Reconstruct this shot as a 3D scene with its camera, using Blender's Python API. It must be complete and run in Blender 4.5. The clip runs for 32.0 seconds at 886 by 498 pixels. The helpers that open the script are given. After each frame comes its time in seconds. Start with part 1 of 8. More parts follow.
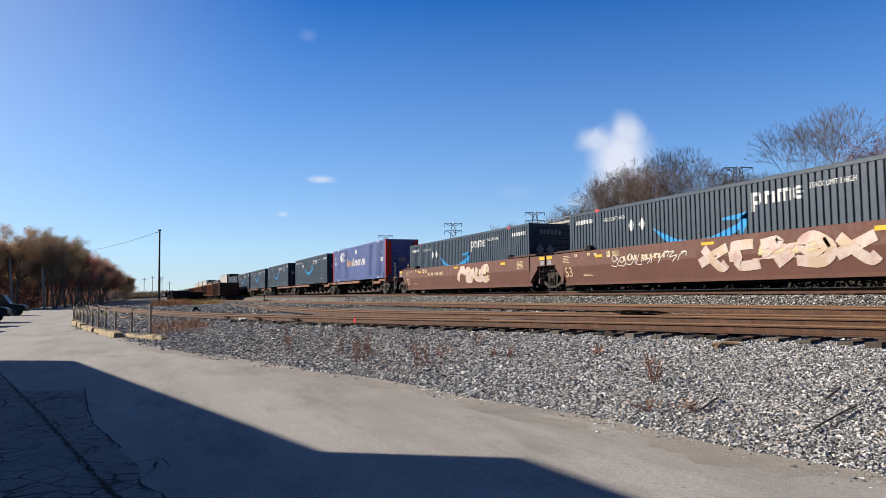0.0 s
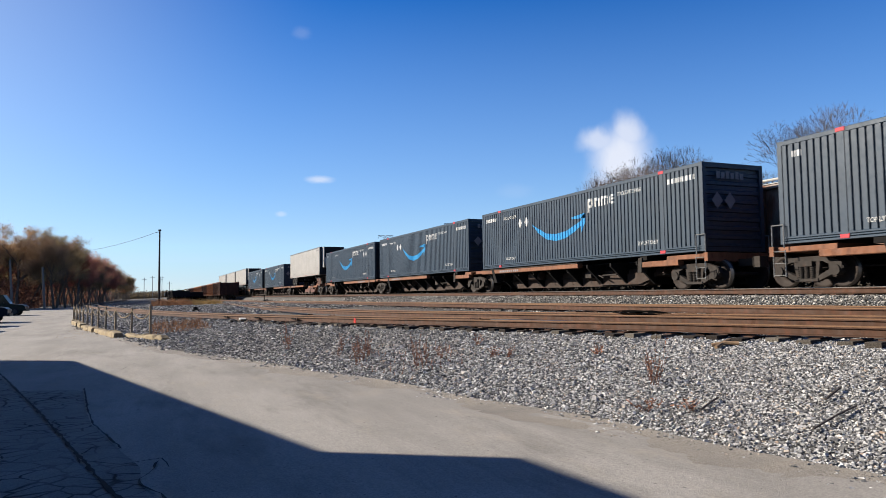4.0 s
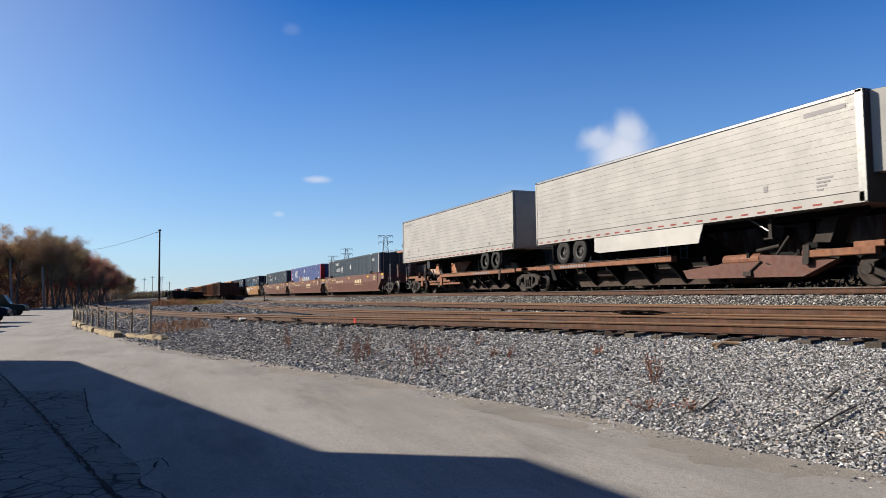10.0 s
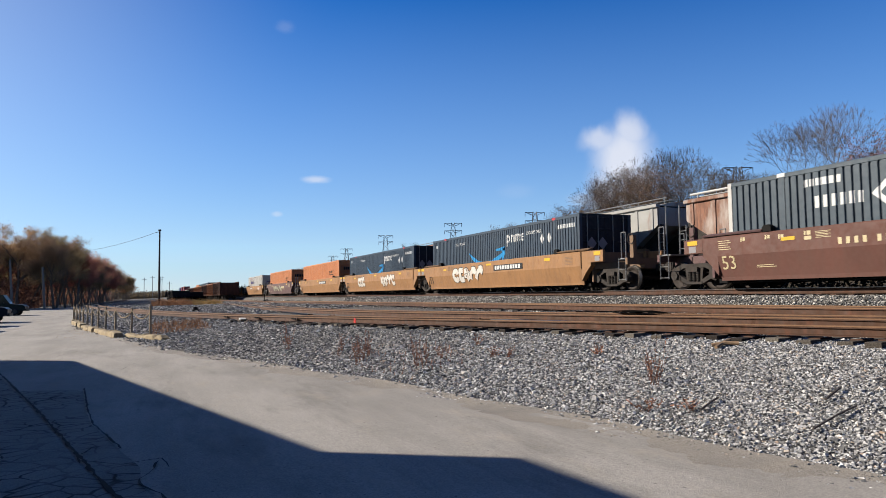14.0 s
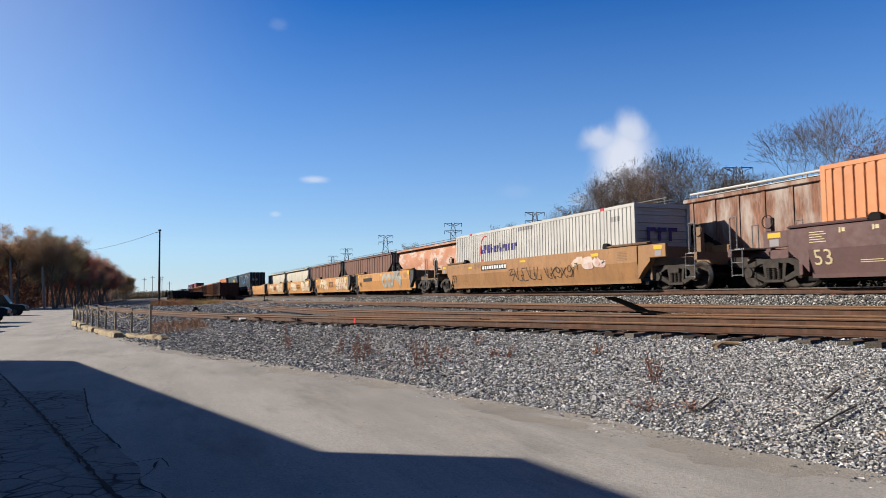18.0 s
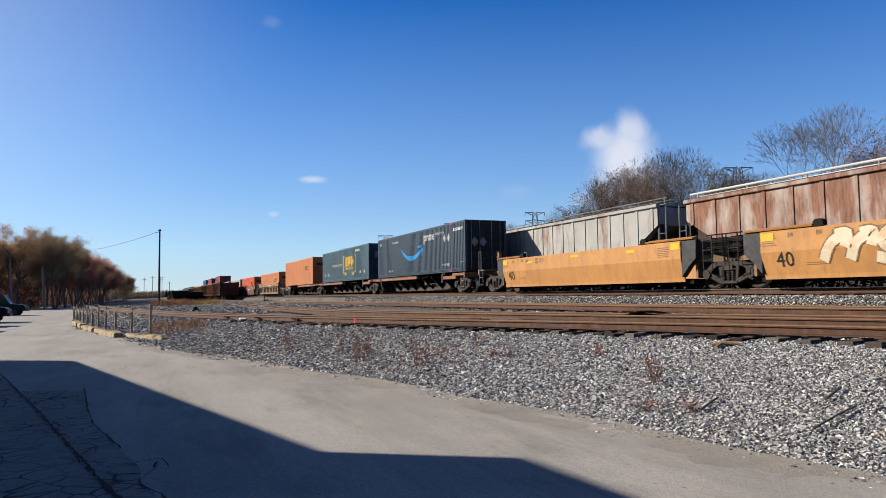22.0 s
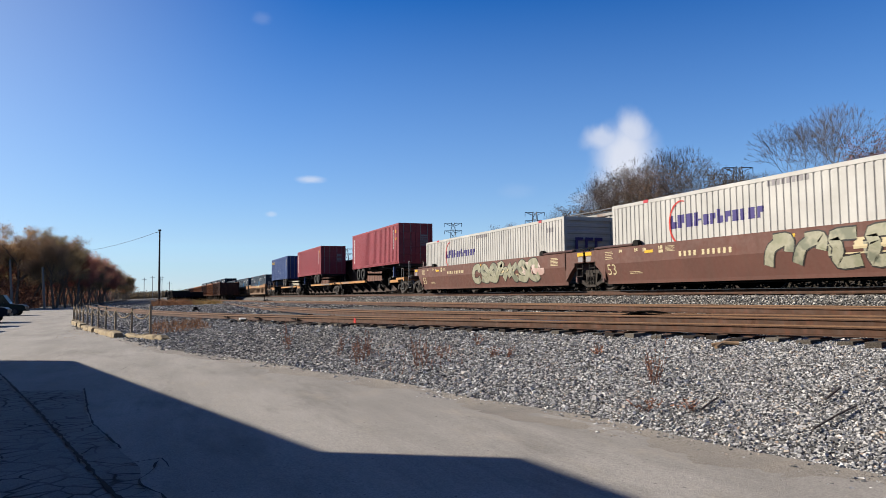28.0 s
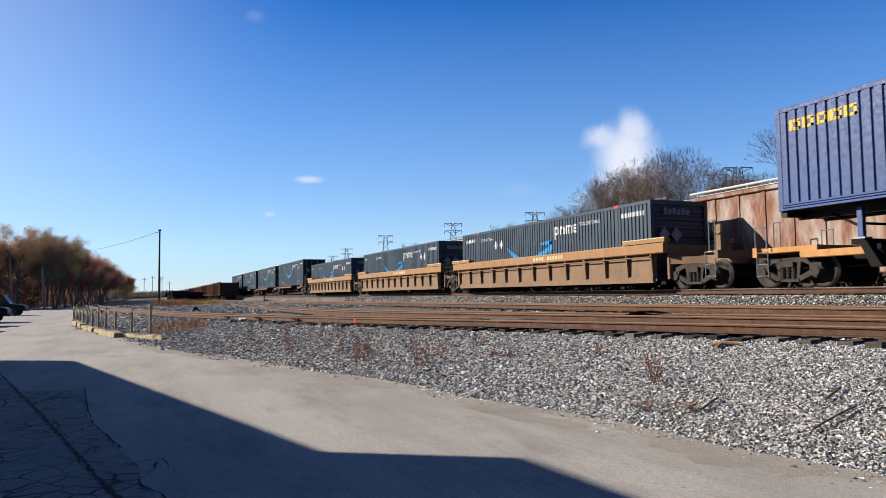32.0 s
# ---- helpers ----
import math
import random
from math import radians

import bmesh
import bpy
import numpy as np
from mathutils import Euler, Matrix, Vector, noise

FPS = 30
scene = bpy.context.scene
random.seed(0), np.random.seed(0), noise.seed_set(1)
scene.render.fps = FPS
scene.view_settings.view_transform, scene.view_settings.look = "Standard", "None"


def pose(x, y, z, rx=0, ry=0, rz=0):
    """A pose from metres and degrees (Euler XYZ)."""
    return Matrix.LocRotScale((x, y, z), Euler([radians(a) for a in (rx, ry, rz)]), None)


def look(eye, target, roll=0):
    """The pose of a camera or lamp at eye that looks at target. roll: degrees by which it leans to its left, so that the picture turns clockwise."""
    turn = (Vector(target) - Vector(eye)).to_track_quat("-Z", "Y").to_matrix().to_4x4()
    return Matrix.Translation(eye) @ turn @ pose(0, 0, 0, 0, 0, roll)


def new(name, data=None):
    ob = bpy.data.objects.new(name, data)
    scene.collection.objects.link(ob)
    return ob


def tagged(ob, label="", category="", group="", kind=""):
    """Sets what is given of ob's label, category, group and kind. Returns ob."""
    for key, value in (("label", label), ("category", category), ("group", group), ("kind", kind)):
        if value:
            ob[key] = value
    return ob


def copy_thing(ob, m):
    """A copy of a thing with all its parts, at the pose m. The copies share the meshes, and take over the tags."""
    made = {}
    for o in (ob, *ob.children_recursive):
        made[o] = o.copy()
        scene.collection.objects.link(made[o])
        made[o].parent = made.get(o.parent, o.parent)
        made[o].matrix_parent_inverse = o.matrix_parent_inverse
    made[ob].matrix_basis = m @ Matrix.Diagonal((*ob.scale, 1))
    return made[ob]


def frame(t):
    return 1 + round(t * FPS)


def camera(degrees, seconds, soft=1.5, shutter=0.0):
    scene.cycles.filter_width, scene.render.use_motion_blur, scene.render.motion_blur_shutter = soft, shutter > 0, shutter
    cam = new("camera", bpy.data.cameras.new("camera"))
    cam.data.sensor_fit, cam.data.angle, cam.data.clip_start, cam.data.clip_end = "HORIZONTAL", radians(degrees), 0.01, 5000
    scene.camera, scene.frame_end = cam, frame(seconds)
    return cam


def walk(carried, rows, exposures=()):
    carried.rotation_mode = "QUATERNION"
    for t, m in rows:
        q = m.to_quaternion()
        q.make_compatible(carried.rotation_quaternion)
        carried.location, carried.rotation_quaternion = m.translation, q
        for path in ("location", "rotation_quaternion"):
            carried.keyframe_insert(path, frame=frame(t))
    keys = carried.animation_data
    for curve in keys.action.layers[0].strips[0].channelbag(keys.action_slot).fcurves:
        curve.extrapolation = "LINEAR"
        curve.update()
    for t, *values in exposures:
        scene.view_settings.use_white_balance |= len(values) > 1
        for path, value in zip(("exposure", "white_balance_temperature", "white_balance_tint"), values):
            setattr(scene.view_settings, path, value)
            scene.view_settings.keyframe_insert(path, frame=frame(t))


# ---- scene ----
# The place: x runs along the tracks (the train rolls towards +x), y across them, away from the camera.
SECONDS = 32.0
cam = camera(64.27, SECONDS, soft=0.62, shutter=0.05)
EYE = (0.0, 0.0, 1.55)
YAW, PITCH, ROLL = radians(67.23), radians(3.635), -0.726
AIM = (EYE[0] - math.sin(YAW) * math.cos(PITCH), EYE[1] + math.cos(YAW) * math.cos(PITCH), EYE[2] + math.sin(PITCH))
walk(cam, [(0.0, look(EYE, AIM, ROLL)), (SECONDS, look(EYE, AIM, ROLL))], exposures=[(0.0, 1.26), (2.0, 1.34), (5.9, 1.28), (7.0, 1.18), (8.2, 1.26), (9.2, 1.18), (11.0, 1.14), (12.4, 1.22), (17.0, 1.22), (19.0, 1.15), (22.0, 1.20), (24.0, 1.30), (28.0, 1.18), (30.0, 1.26), (SECONDS, 1.34)])

# ---- light ----
SUN_WAY = Vector((0.65, 1.0, -0.60)).normalized()
SUN_ELEVATION = math.asin(-SUN_WAY.z)
world = bpy.data.worlds.new("sky")
scene.world = world
world.use_nodes = True
wn = world.node_tree
sky = wn.nodes.new("ShaderNodeTexSky")
sky.sky_type = "NISHITA"
sky.sun_disc = False
sky.sun_elevation = SUN_ELEVATION
sky.sun_rotation = math.atan2(-SUN_WAY.x, -SUN_WAY.y)
sky.altitude = 50
sky.air_density = 1.0
sky.dust_density = 0.0
sky.ozone_density = 2.0
background = wn.nodes["Background"]
background.inputs["Strength"].default_value = 0.058
rich = wn.nodes.new("ShaderNodeHueSaturation")
rich.inputs["Hue"].default_value = 0.520
rich.inputs["Saturation"].default_value = 1.50
wn.links.new(sky.outputs["Color"], rich.inputs["Color"])
# pale haze towards the horizon, all the way round
where = wn.nodes.new("ShaderNodeTexCoord")
up = wn.nodes.new("ShaderNodeSeparateXYZ")
fade = wn.nodes.new("ShaderNodeMapRange")
fade.inputs["From Min"].default_value, fade.inputs["From Max"].default_value = 0.0, 0.42
fade.inputs["To Min"].default_value, fade.inputs["To Max"].default_value = 0.66, 0.0
haze = wn.nodes.new("ShaderNodeMix")
haze.data_type = "RGBA"
haze.inputs[7].default_value = (2.35, 4.15, 7.4, 1)
wn.links.new(where.outputs["Generated"], up.inputs[0])
wn.links.new(up.outputs["Z"], fade.inputs["Value"])
# the haze thins away from the sun
thin = wn.nodes.new("ShaderNodeMapRange")
thin.inputs["From Min"].default_value, thin.inputs["From Max"].default_value = -0.5, 0.4
thin.inputs["To Min"].default_value, thin.inputs["To Max"].default_value = 0.60, 1.0
hazy = wn.nodes.new("ShaderNodeMath")
hazy.operation = "MULTIPLY"
wn.links.new(fade.outputs["Result"], hazy.inputs[0])
wn.links.new(thin.outputs["Result"], hazy.inputs[1])
wn.links.new(hazy.outputs[0], haze.inputs[0])
# the blue pales towards the sun
pale = wn.nodes.new("ShaderNodeHueSaturation")
pale.inputs["Saturation"].default_value = 0.5
pale.inputs["Value"].default_value = 1.0
wn.links.new(sky.outputs["Color"], pale.inputs["Color"])
sunward = wn.nodes.new("ShaderNodeVectorMath")
sunward.operation = "DOT_PRODUCT"
sunward.inputs[1].default_value = -SUN_WAY
wn.links.new(where.outputs["Generated"], sunward.inputs[0])
glare = wn.nodes.new("ShaderNodeMapRange")
glare.interpolation_type = "SMOOTHSTEP"
glare.inputs["From Min"].default_value, glare.inputs["From Max"].default_value = 0.42, 1.0
glare.inputs["To Min"].default_value, glare.inputs["To Max"].default_value = 0.0, 0.75
wn.links.new(sunward.outputs["Value"], glare.inputs["Value"])
wn.links.new(sunward.outputs["Value"], thin.inputs["Value"])
dome = wn.nodes.new("ShaderNodeMix")
dome.data_type = "RGBA"
wn.links.new(glare.outputs["Result"], dome.inputs[0])
wn.links.new(rich.outputs["Color"], dome.inputs[6])
wn.links.new(pale.outputs["Color"], dome.inputs[7])
wn.links.new(dome.outputs[2], haze.inputs[6])
wn.links.new(haze.outputs[2], background.inputs["Color"])
sun_data = bpy.data.lights.new("sun", "SUN")
sun_data.energy = 5.0
sun_data.angle = radians(0.53)
sun_data.color = (1.0, 0.91, 0.79)
sun = new("sun", sun_data)
sun.matrix_world = look((-40, -60, 40), Vector((-40, -60, 40)) + SUN_WAY)


# ---- materials ----
class Tree:
    """A material's node tree with short ways to add to it."""

    def __init__(self, name, rough=0.7, metal=0.0):
        self.mat = bpy.data.materials.new(name)
        self.mat.use_nodes = True
        self.nt = self.mat.node_tree
        self.bsdf = self.nt.nodes["Principled BSDF"]
        self.bsdf.inputs["Roughness"].default_value = rough
        self.bsdf.inputs["Metallic"].default_value = metal
        self.bsdf.inputs["Specular IOR Level"].default_value = 0.18
        self.coord = self.nt.nodes.new("ShaderNodeTexCoord")

    def link(self, a, b):
        self.nt.links.new(a, b)

    def noise(self, scale, detail=4, stretch=(1, 1, 1), rough=0.6):
        m = self.nt.nodes.new("ShaderNodeMapping")
        m.inputs["Scale"].default_value = stretch
        self.link(self.coord.outputs["Object"], m.inputs["Vector"])
        n = self.nt.nodes.new("ShaderNodeTexNoise")
        n.inputs["Scale"].default_value = scale
        n.inputs["Detail"].default_value = detail
        n.inputs["Roughness"].default_value = rough
        self.link(m.outputs["Vector"], n.inputs["Vector"])
        return n.outputs["Fac"]

    def ramp(self, fac, stops):
        r = self.nt.nodes.new("ShaderNodeValToRGB")
        e = r.color_ramp.elements
        while len(e) < len(stops):
            e.new(0.5)
        for el, (pos, col) in zip(e, stops):
            el.position, el.color = pos, (*col, 1)
        self.link(fac, r.inputs["Fac"])
        return r.outputs["Color"]

    def mix(self, fac, a, b, blend="MIX"):
        n = self.nt.nodes.new("ShaderNodeMix")
        n.data_type, n.blend_type = "RGBA", blend
        for sock, v in ((n.inputs[0], fac), (n.inputs[6], a), (n.inputs[7], b)):
            if isinstance(v, (int, float)):
                sock.default_value = v
            elif isinstance(v, tuple):
                sock.default_value = (*v, 1)
            else:
                self.link(v, sock)
        return n.outputs[2]

    def math(self, op, a, b=0.0):
        n = self.nt.nodes.new("ShaderNodeMath")
        n.operation = op
        for sock, v in ((n.inputs[0], a), (n.inputs[1], b)):
            if isinstance(v, (int, float)):
                sock.default_value = v
            else:
                self.link(v, sock)
        return n.outputs[0]

    def random(self):
        return self.nt.nodes.new("ShaderNodeObjectInfo").outputs["Random"]

    def island(self):
        return self.nt.nodes.new("ShaderNodeNewGeometry").outputs["Random Per Island"]

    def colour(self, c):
        """The base colour, scaled down to deepen the shade against the sky."""
        self.link(self.mix(1.0, c, (SHADE_SCALE, SHADE_SCALE, SHADE_SCALE), "MULTIPLY"), self.bsdf.inputs["Base Color"])

    def bump(self, height, strength=0.3, distance=0.02):
        b = self.nt.nodes.new("ShaderNodeBump")
        b.inputs["Strength"].default_value = strength
        b.inputs["Distance"].default_value = distance
        self.link(height, b.inputs["Height"])
        self.link(b.outputs["Normal"], self.bsdf.inputs["Normal"])


# darkens every base colour, which puts deeper shade into the whole scene
SHADE_SCALE = 0.455


def scaled(c, k):
    return tuple(min(1.0, v * k) for v in c)


def paint(name, base, rust=0.12, dirt=(0.10, 0.075, 0.055), dirty=0.35, rough=0.5, rust_colour=(0.16, 0.06, 0.03)):
    """Weathered railway paint: faded patches, streaks of dirt running down, spots of rust."""
    t = Tree(name, rough)
    t.bsdf.inputs["Specular IOR Level"].default_value = 0.28
    fade = t.ramp(t.noise(0.9, 4), [(0.3, scaled(base, 0.86)), (0.7, scaled(base, 1.14))])
    streak = t.ramp(t.noise(2.2, 6, (1.6, 1.6, 0.22)), [(0.42, (0, 0, 0)), (0.75, (1, 1, 1))])
    c = t.mix(t.math("MULTIPLY", streak, dirty), fade, dirt)
    spots = t.ramp(t.noise(5.5, 8, (1, 1, 0.5)), [(0.62 - rust * 0.45, (0, 0, 0)), (0.70 - rust * 0.2, (1, 1, 1))])
    if rust > 0:
        c = t.mix(t.math("MULTIPLY", spots, min(1.0, rust * 3)), c, rust_colour)
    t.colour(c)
    t.link(t.ramp(t.noise(7, 3), [(0.3, (rough - 0.08,) * 3), (0.7, (min(1, rough + 0.2),) * 3)]), t.bsdf.inputs["Roughness"])
    t.bump(t.noise(26, 4), 0.12, 0.006)
    return t.mat


def plain(name, base, rough=0.6, metal=0.0, vary=0.2, scale=6.0):
    t = Tree(name, rough, metal)
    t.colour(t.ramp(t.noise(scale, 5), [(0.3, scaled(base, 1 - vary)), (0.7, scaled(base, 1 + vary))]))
    t.bump(t.noise(scale * 5, 3), 0.1, 0.004)
    return t.mat


M = {}
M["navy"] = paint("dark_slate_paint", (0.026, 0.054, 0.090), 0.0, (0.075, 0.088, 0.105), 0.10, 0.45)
# slate taken near-black: the shade of the sunless door end is in its colour
M["navy_shaded"] = paint("dark_slate_door_paint", (0.008, 0.012, 0.020), 0.02, (0.06, 0.055, 0.05), 0.12, 0.6)
M["blue"] = paint("royal_blue_paint", (0.090, 0.138, 0.36), 0.02, (0.18, 0.19, 0.28), 0.2, 0.5)
M["blue_iso"] = paint("navy_blue_paint", (0.028, 0.075, 0.25), 0.01, (0.06, 0.09, 0.18), 0.10, 0.5)
M["green_grey"] = paint("green_grey_paint", (0.040, 0.070, 0.098), 0.01, (0.10, 0.105, 0.115), 0.15, 0.5)
M["teal"] = paint("slate_teal_paint", (0.042, 0.105, 0.145), 0.01, (0.09, 0.12, 0.13), 0.2, 0.48)
M["orange"] = paint("faded_orange_paint", (0.74, 0.27, 0.095), 0.02, (0.42, 0.2, 0.09), 0.35, 0.5)
M["red_orange"] = paint("red_orange_paint", (0.78, 0.12, 0.028), 0.02, (0.4, 0.12, 0.05), 0.25, 0.5)
M["white"] = paint("white_paint", (0.60, 0.585, 0.545), 0.0, (0.45, 0.42, 0.37), 0.22, 0.45)
M["trailer_white"] = paint("cream_white_panel_paint", (0.47, 0.45, 0.42), 0.0, (0.42, 0.39, 0.34), 0.10, 0.42)
M["maroon"] = paint("maroon_paint", (0.34, 0.042, 0.058), 0.0, (0.24, 0.05, 0.05), 0.15, 0.5)
M["brown"] = paint("oxide_brown_paint", (0.155, 0.060, 0.042), 0.06, (0.11, 0.07, 0.05), 0.35, 0.65)
M["brown_dark"] = paint("dull_purple_brown_paint", (0.150, 0.080, 0.078), 0.06, (0.12, 0.08, 0.06), 0.45, 0.7)
M["yellow"] = paint("dirty_yellow_paint", (0.60, 0.285, 0.082), 0.10, (0.30, 0.15, 0.06), 0.45, 0.6)
M["tan"] = paint("faded_tan_orange_paint", (0.40, 0.20, 0.075), 0.10, (0.20, 0.11, 0.06), 0.45, 0.62)
M["tan_dark"] = paint("grimy_tan_paint", (0.26, 0.155, 0.085), 0.12, (0.14, 0.09, 0.06), 0.5, 0.68)
M["deck_orange"] = paint("worn_orange_deck_paint", (0.31, 0.125, 0.060), 0.25, (0.10, 0.055, 0.035), 0.65, 0.7)
M["sill"] = paint("grimy_grey_brown_steel", (0.066, 0.042, 0.031), 0.12, (0.045, 0.036, 0.030), 0.5, 0.8)
# underframe black, with the shade beneath the cars put into its colour
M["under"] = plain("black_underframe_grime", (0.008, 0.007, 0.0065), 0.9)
M["truck"] = paint("dusty_cast_steel", (0.040, 0.033, 0.028), 0.1, (0.07, 0.054, 0.043), 0.5, 0.85)
M["wheel"] = plain("dark_wheel_steel", (0.045, 0.033, 0.027), 0.75, 0.0)
M["tread"] = plain("polished_tread_steel", (0.26, 0.24, 0.22), 0.45, 0.8)
M["galv"] = plain("galvanised_steel", (0.38, 0.38, 0.37), 0.45, 0.6)
M["chrome"] = plain("bright_steel", (0.55, 0.55, 0.55), 0.35, 0.8)
M["black"] = plain("black_paint", (0.014, 0.014, 0.016), 0.5)
M["rubber"] = plain("black_rubber", (0.022, 0.022, 0.022), 0.75)
M["mark_white"] = plain("white_marking", (0.80, 0.80, 0.78), 0.5, 0, 0.06, 3)
M["mark_grey"] = plain("grey_marking", (0.33, 0.31, 0.32), 0.55, 0, 0.1, 3)
M["mark_cyan"] = plain("cyan_marking", (0.035, 0.37, 0.78), 0.45, 0, 0.06, 3)
M["mark_black"] = plain("black_marking", (0.02, 0.02, 0.022), 0.6)
M["mark_yellow"] = plain("yellow_marking", (0.80, 0.50, 0.03), 0.5, 0, 0.1, 3)
M["mark_cream"] = plain("cream_marking", (0.72, 0.60, 0.36), 0.55, 0, 0.1, 3)
M["mark_violet"] = plain("violet_marking", (0.06, 0.045, 0.22), 0.5, 0, 0.1, 3)
M["mark_red"] = plain("red_marking", (0.62, 0.04, 0.03), 0.5, 0, 0.1, 3)
M["mark_tan"] = plain("tan_orange_marking", (0.70, 0.30, 0.10), 0.5, 0, 0.1, 3)
M["skirt_grey"] = plain("dark_grey_skirt", (0.045, 0.048, 0.054), 0.5)
M["gusset"] = paint("grimy_dark_grey_steel", (0.05, 0.05, 0.054), 0.08, (0.03, 0.026, 0.024), 0.5, 0.7)
M["rim"] = plain("dusty_dark_rim", (0.085, 0.08, 0.075), 0.6)
M["tape_red"] = plain("dull_red_tape", (0.34, 0.055, 0.045), 0.5)
M["casting_red"] = plain("red_painted_casting", (0.62, 0.06, 0.08), 0.55)


def spray(name, a, b, c):
    t = Tree(name, 0.6)
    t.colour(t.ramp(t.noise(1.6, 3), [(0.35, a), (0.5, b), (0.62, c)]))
    return t.mat


M["spray_pale"] = spray("pale_pink_spray", (0.62, 0.42, 0.36), (0.75, 0.62, 0.56), (0.66, 0.5, 0.36))
M["spray_silver"] = spray("silver_spray", (0.30, 0.30, 0.25), (0.42, 0.41, 0.35), (0.5, 0.48, 0.4))
M["spray_white"] = spray("white_spray", (0.72, 0.68, 0.60), (0.8, 0.77, 0.7), (0.7, 0.58, 0.48))
M["spray_cream"] = spray("cream_spray", (0.74, 0.58, 0.38), (0.80, 0.70, 0.52), (0.70, 0.50, 0.30))
M["spray_pink"] = spray("pink_spray", (0.60, 0.30, 0.26), (0.66, 0.38, 0.33), (0.62, 0.36, 0.20))
M["spray_green"] = spray("grey_green_spray", (0.33, 0.33, 0.22), (0.46, 0.44, 0.32), (0.24, 0.25, 0.18))
M["spray_dark"] = spray("dark_spray_lines", (0.03, 0.03, 0.03), (0.05, 0.045, 0.04), (0.03, 0.03, 0.03))


# ---- mesh helpers ----
class Geo:
    """Collects vertices and faces of one mesh."""

    def __init__(self):
        self.v, self.f = [], []

    def add(self, verts, faces):
        o = len(self.v)
        self.v += [tuple(p) for p in verts]
        self.f += [tuple(i + o for i in f) for f in faces]
        return self

    def box(self, x0, x1, y0, y1, z0, z1):
        return self.add([(x0, y0, z0), (x1, y0, z0), (x1, y1, z0), (x0, y1, z0), (x0, y0, z1), (x1, y0, z1), (x1, y1, z1), (x0, y1, z1)],
                        [(0, 3, 2, 1), (4, 5, 6, 7), (0, 1, 5, 4), (1, 2, 6, 5), (2, 3, 7, 6), (3, 0, 4, 7)])

    def bevel_box(self, x0, x1, y0, y1, z0, z1, b):
        """A box with its four edges along x chamfered."""
        poly = [(y0 + b, z0), (y1 - b, z0), (y1, z0 + b), (y1, z1 - b), (y1 - b, z1), (y0 + b, z1), (y0, z1 - b), (y0, z0 + b)]
        return self.prism(poly, "x", x0, x1)

    def prism(self, poly, axis, a, b):
        """A polygon swept along an axis: (y, z) along x, (x, z) along y, (x, y) along z."""
        put = {"x": lambda u, w, s: (s, u, w), "y": lambda u, w, s: (u, s, w), "z": lambda u, w, s: (u, w, s)}[axis]
        n = len(poly)
        verts = [put(u, w, a) for u, w in poly] + [put(u, w, b) for u, w in poly]
        faces = [tuple(range(n - 1, -1, -1)), tuple(range(n, 2 * n))]
        faces += [(i, (i + 1) % n, n + (i + 1) % n, n + i) for i in range(n)]
        return self.add(verts, faces)

    def tube(self, p, q, r, n=8, r2=None):
        p, q = Vector(p), Vector(q)
        r2 = r if r2 is None else r2
        w = (q - p).normalized()
        u = w.orthogonal().normalized()
        k = w.cross(u)
        ring = [u * math.cos(2 * math.pi * i / n) + k * math.sin(2 * math.pi * i / n) for i in range(n)]
        verts = [p + d * r for d in ring] + [q + d * r2 for d in ring]
        faces = [tuple(range(n - 1, -1, -1)), tuple(range(n, 2 * n))] + [(i, (i + 1) % n, n + (i + 1) % n, n + i) for i in range(n)]
        return self.add(verts, faces)

    def path(self, pts, r, n=6):
        for a, b in zip(pts, pts[1:]):
            self.tube(a, b, r, n)
        return self

    def lathe(self, profile, n, centre=(0, 0, 0)):
        """A profile of (radius, y) turned about the y axis."""
        cx, cy, cz = centre
        m = len(profile)
        verts = [(cx + r * math.cos(2 * math.pi * i / n), cy + y, cz + r * math.sin(2 * math.pi * i / n)) for i in range(n) for r, y in profile]
        faces = [(i * m + j, i * m + j + 1, ((i + 1) % n) * m + j + 1, ((i + 1) % n) * m + j) for i in range(n) for j in range(m - 1)]
        return self.add(verts, faces)

    def ribbon(self, xs, ys, lo, hi):
        """A strip of quads over xs, between the heights lo and hi, at the depths ys."""
        o = []
        f = []
        for i, (x, y, a, b) in enumerate(zip(xs, ys, lo, hi)):
            o += [(x, y, a), (x, y, b)]
            if i:
                f.append((2 * i - 2, 2 * i, 2 * i + 1, 2 * i - 1))
        return self.add(o, f)

    def mesh(self, name, mat, smooth=False):
        me = bpy.data.meshes.new(name)
        me.from_pydata(self.v, [], self.f)
        if mat:
            me.materials.append(mat)
        if smooth:
            me.polygons.foreach_set("use_smooth", [True] * len(me.polygons))
        me.update()
        return me


def part(name, geo, mat, parent, label="", m=None, smooth=False, kind=""):
    """One mesh object under a thing or under a part."""
    me = geo if isinstance(geo, bpy.types.Mesh) else geo.mesh(name, M[mat] if isinstance(mat, str) else mat, smooth)
    ob = new(name, me)
    ob.parent = parent
    if m is not None:
        ob.matrix_basis = m
    return tagged(ob, label, kind=kind)


def thing(name, label, category, group="", m=None, kind=""):
    ob = new(name)
    if m is not None:
        ob.matrix_basis = m
    return tagged(ob, label, category, group, kind)


def solid(name, geo, mat, label="", category="", group="", kind="", smooth=False):
    ob = new(name, geo.mesh(name, M[mat] if isinstance(mat, str) else mat, smooth))
    return tagged(ob, label, category, group, kind)


LETTERS = {}


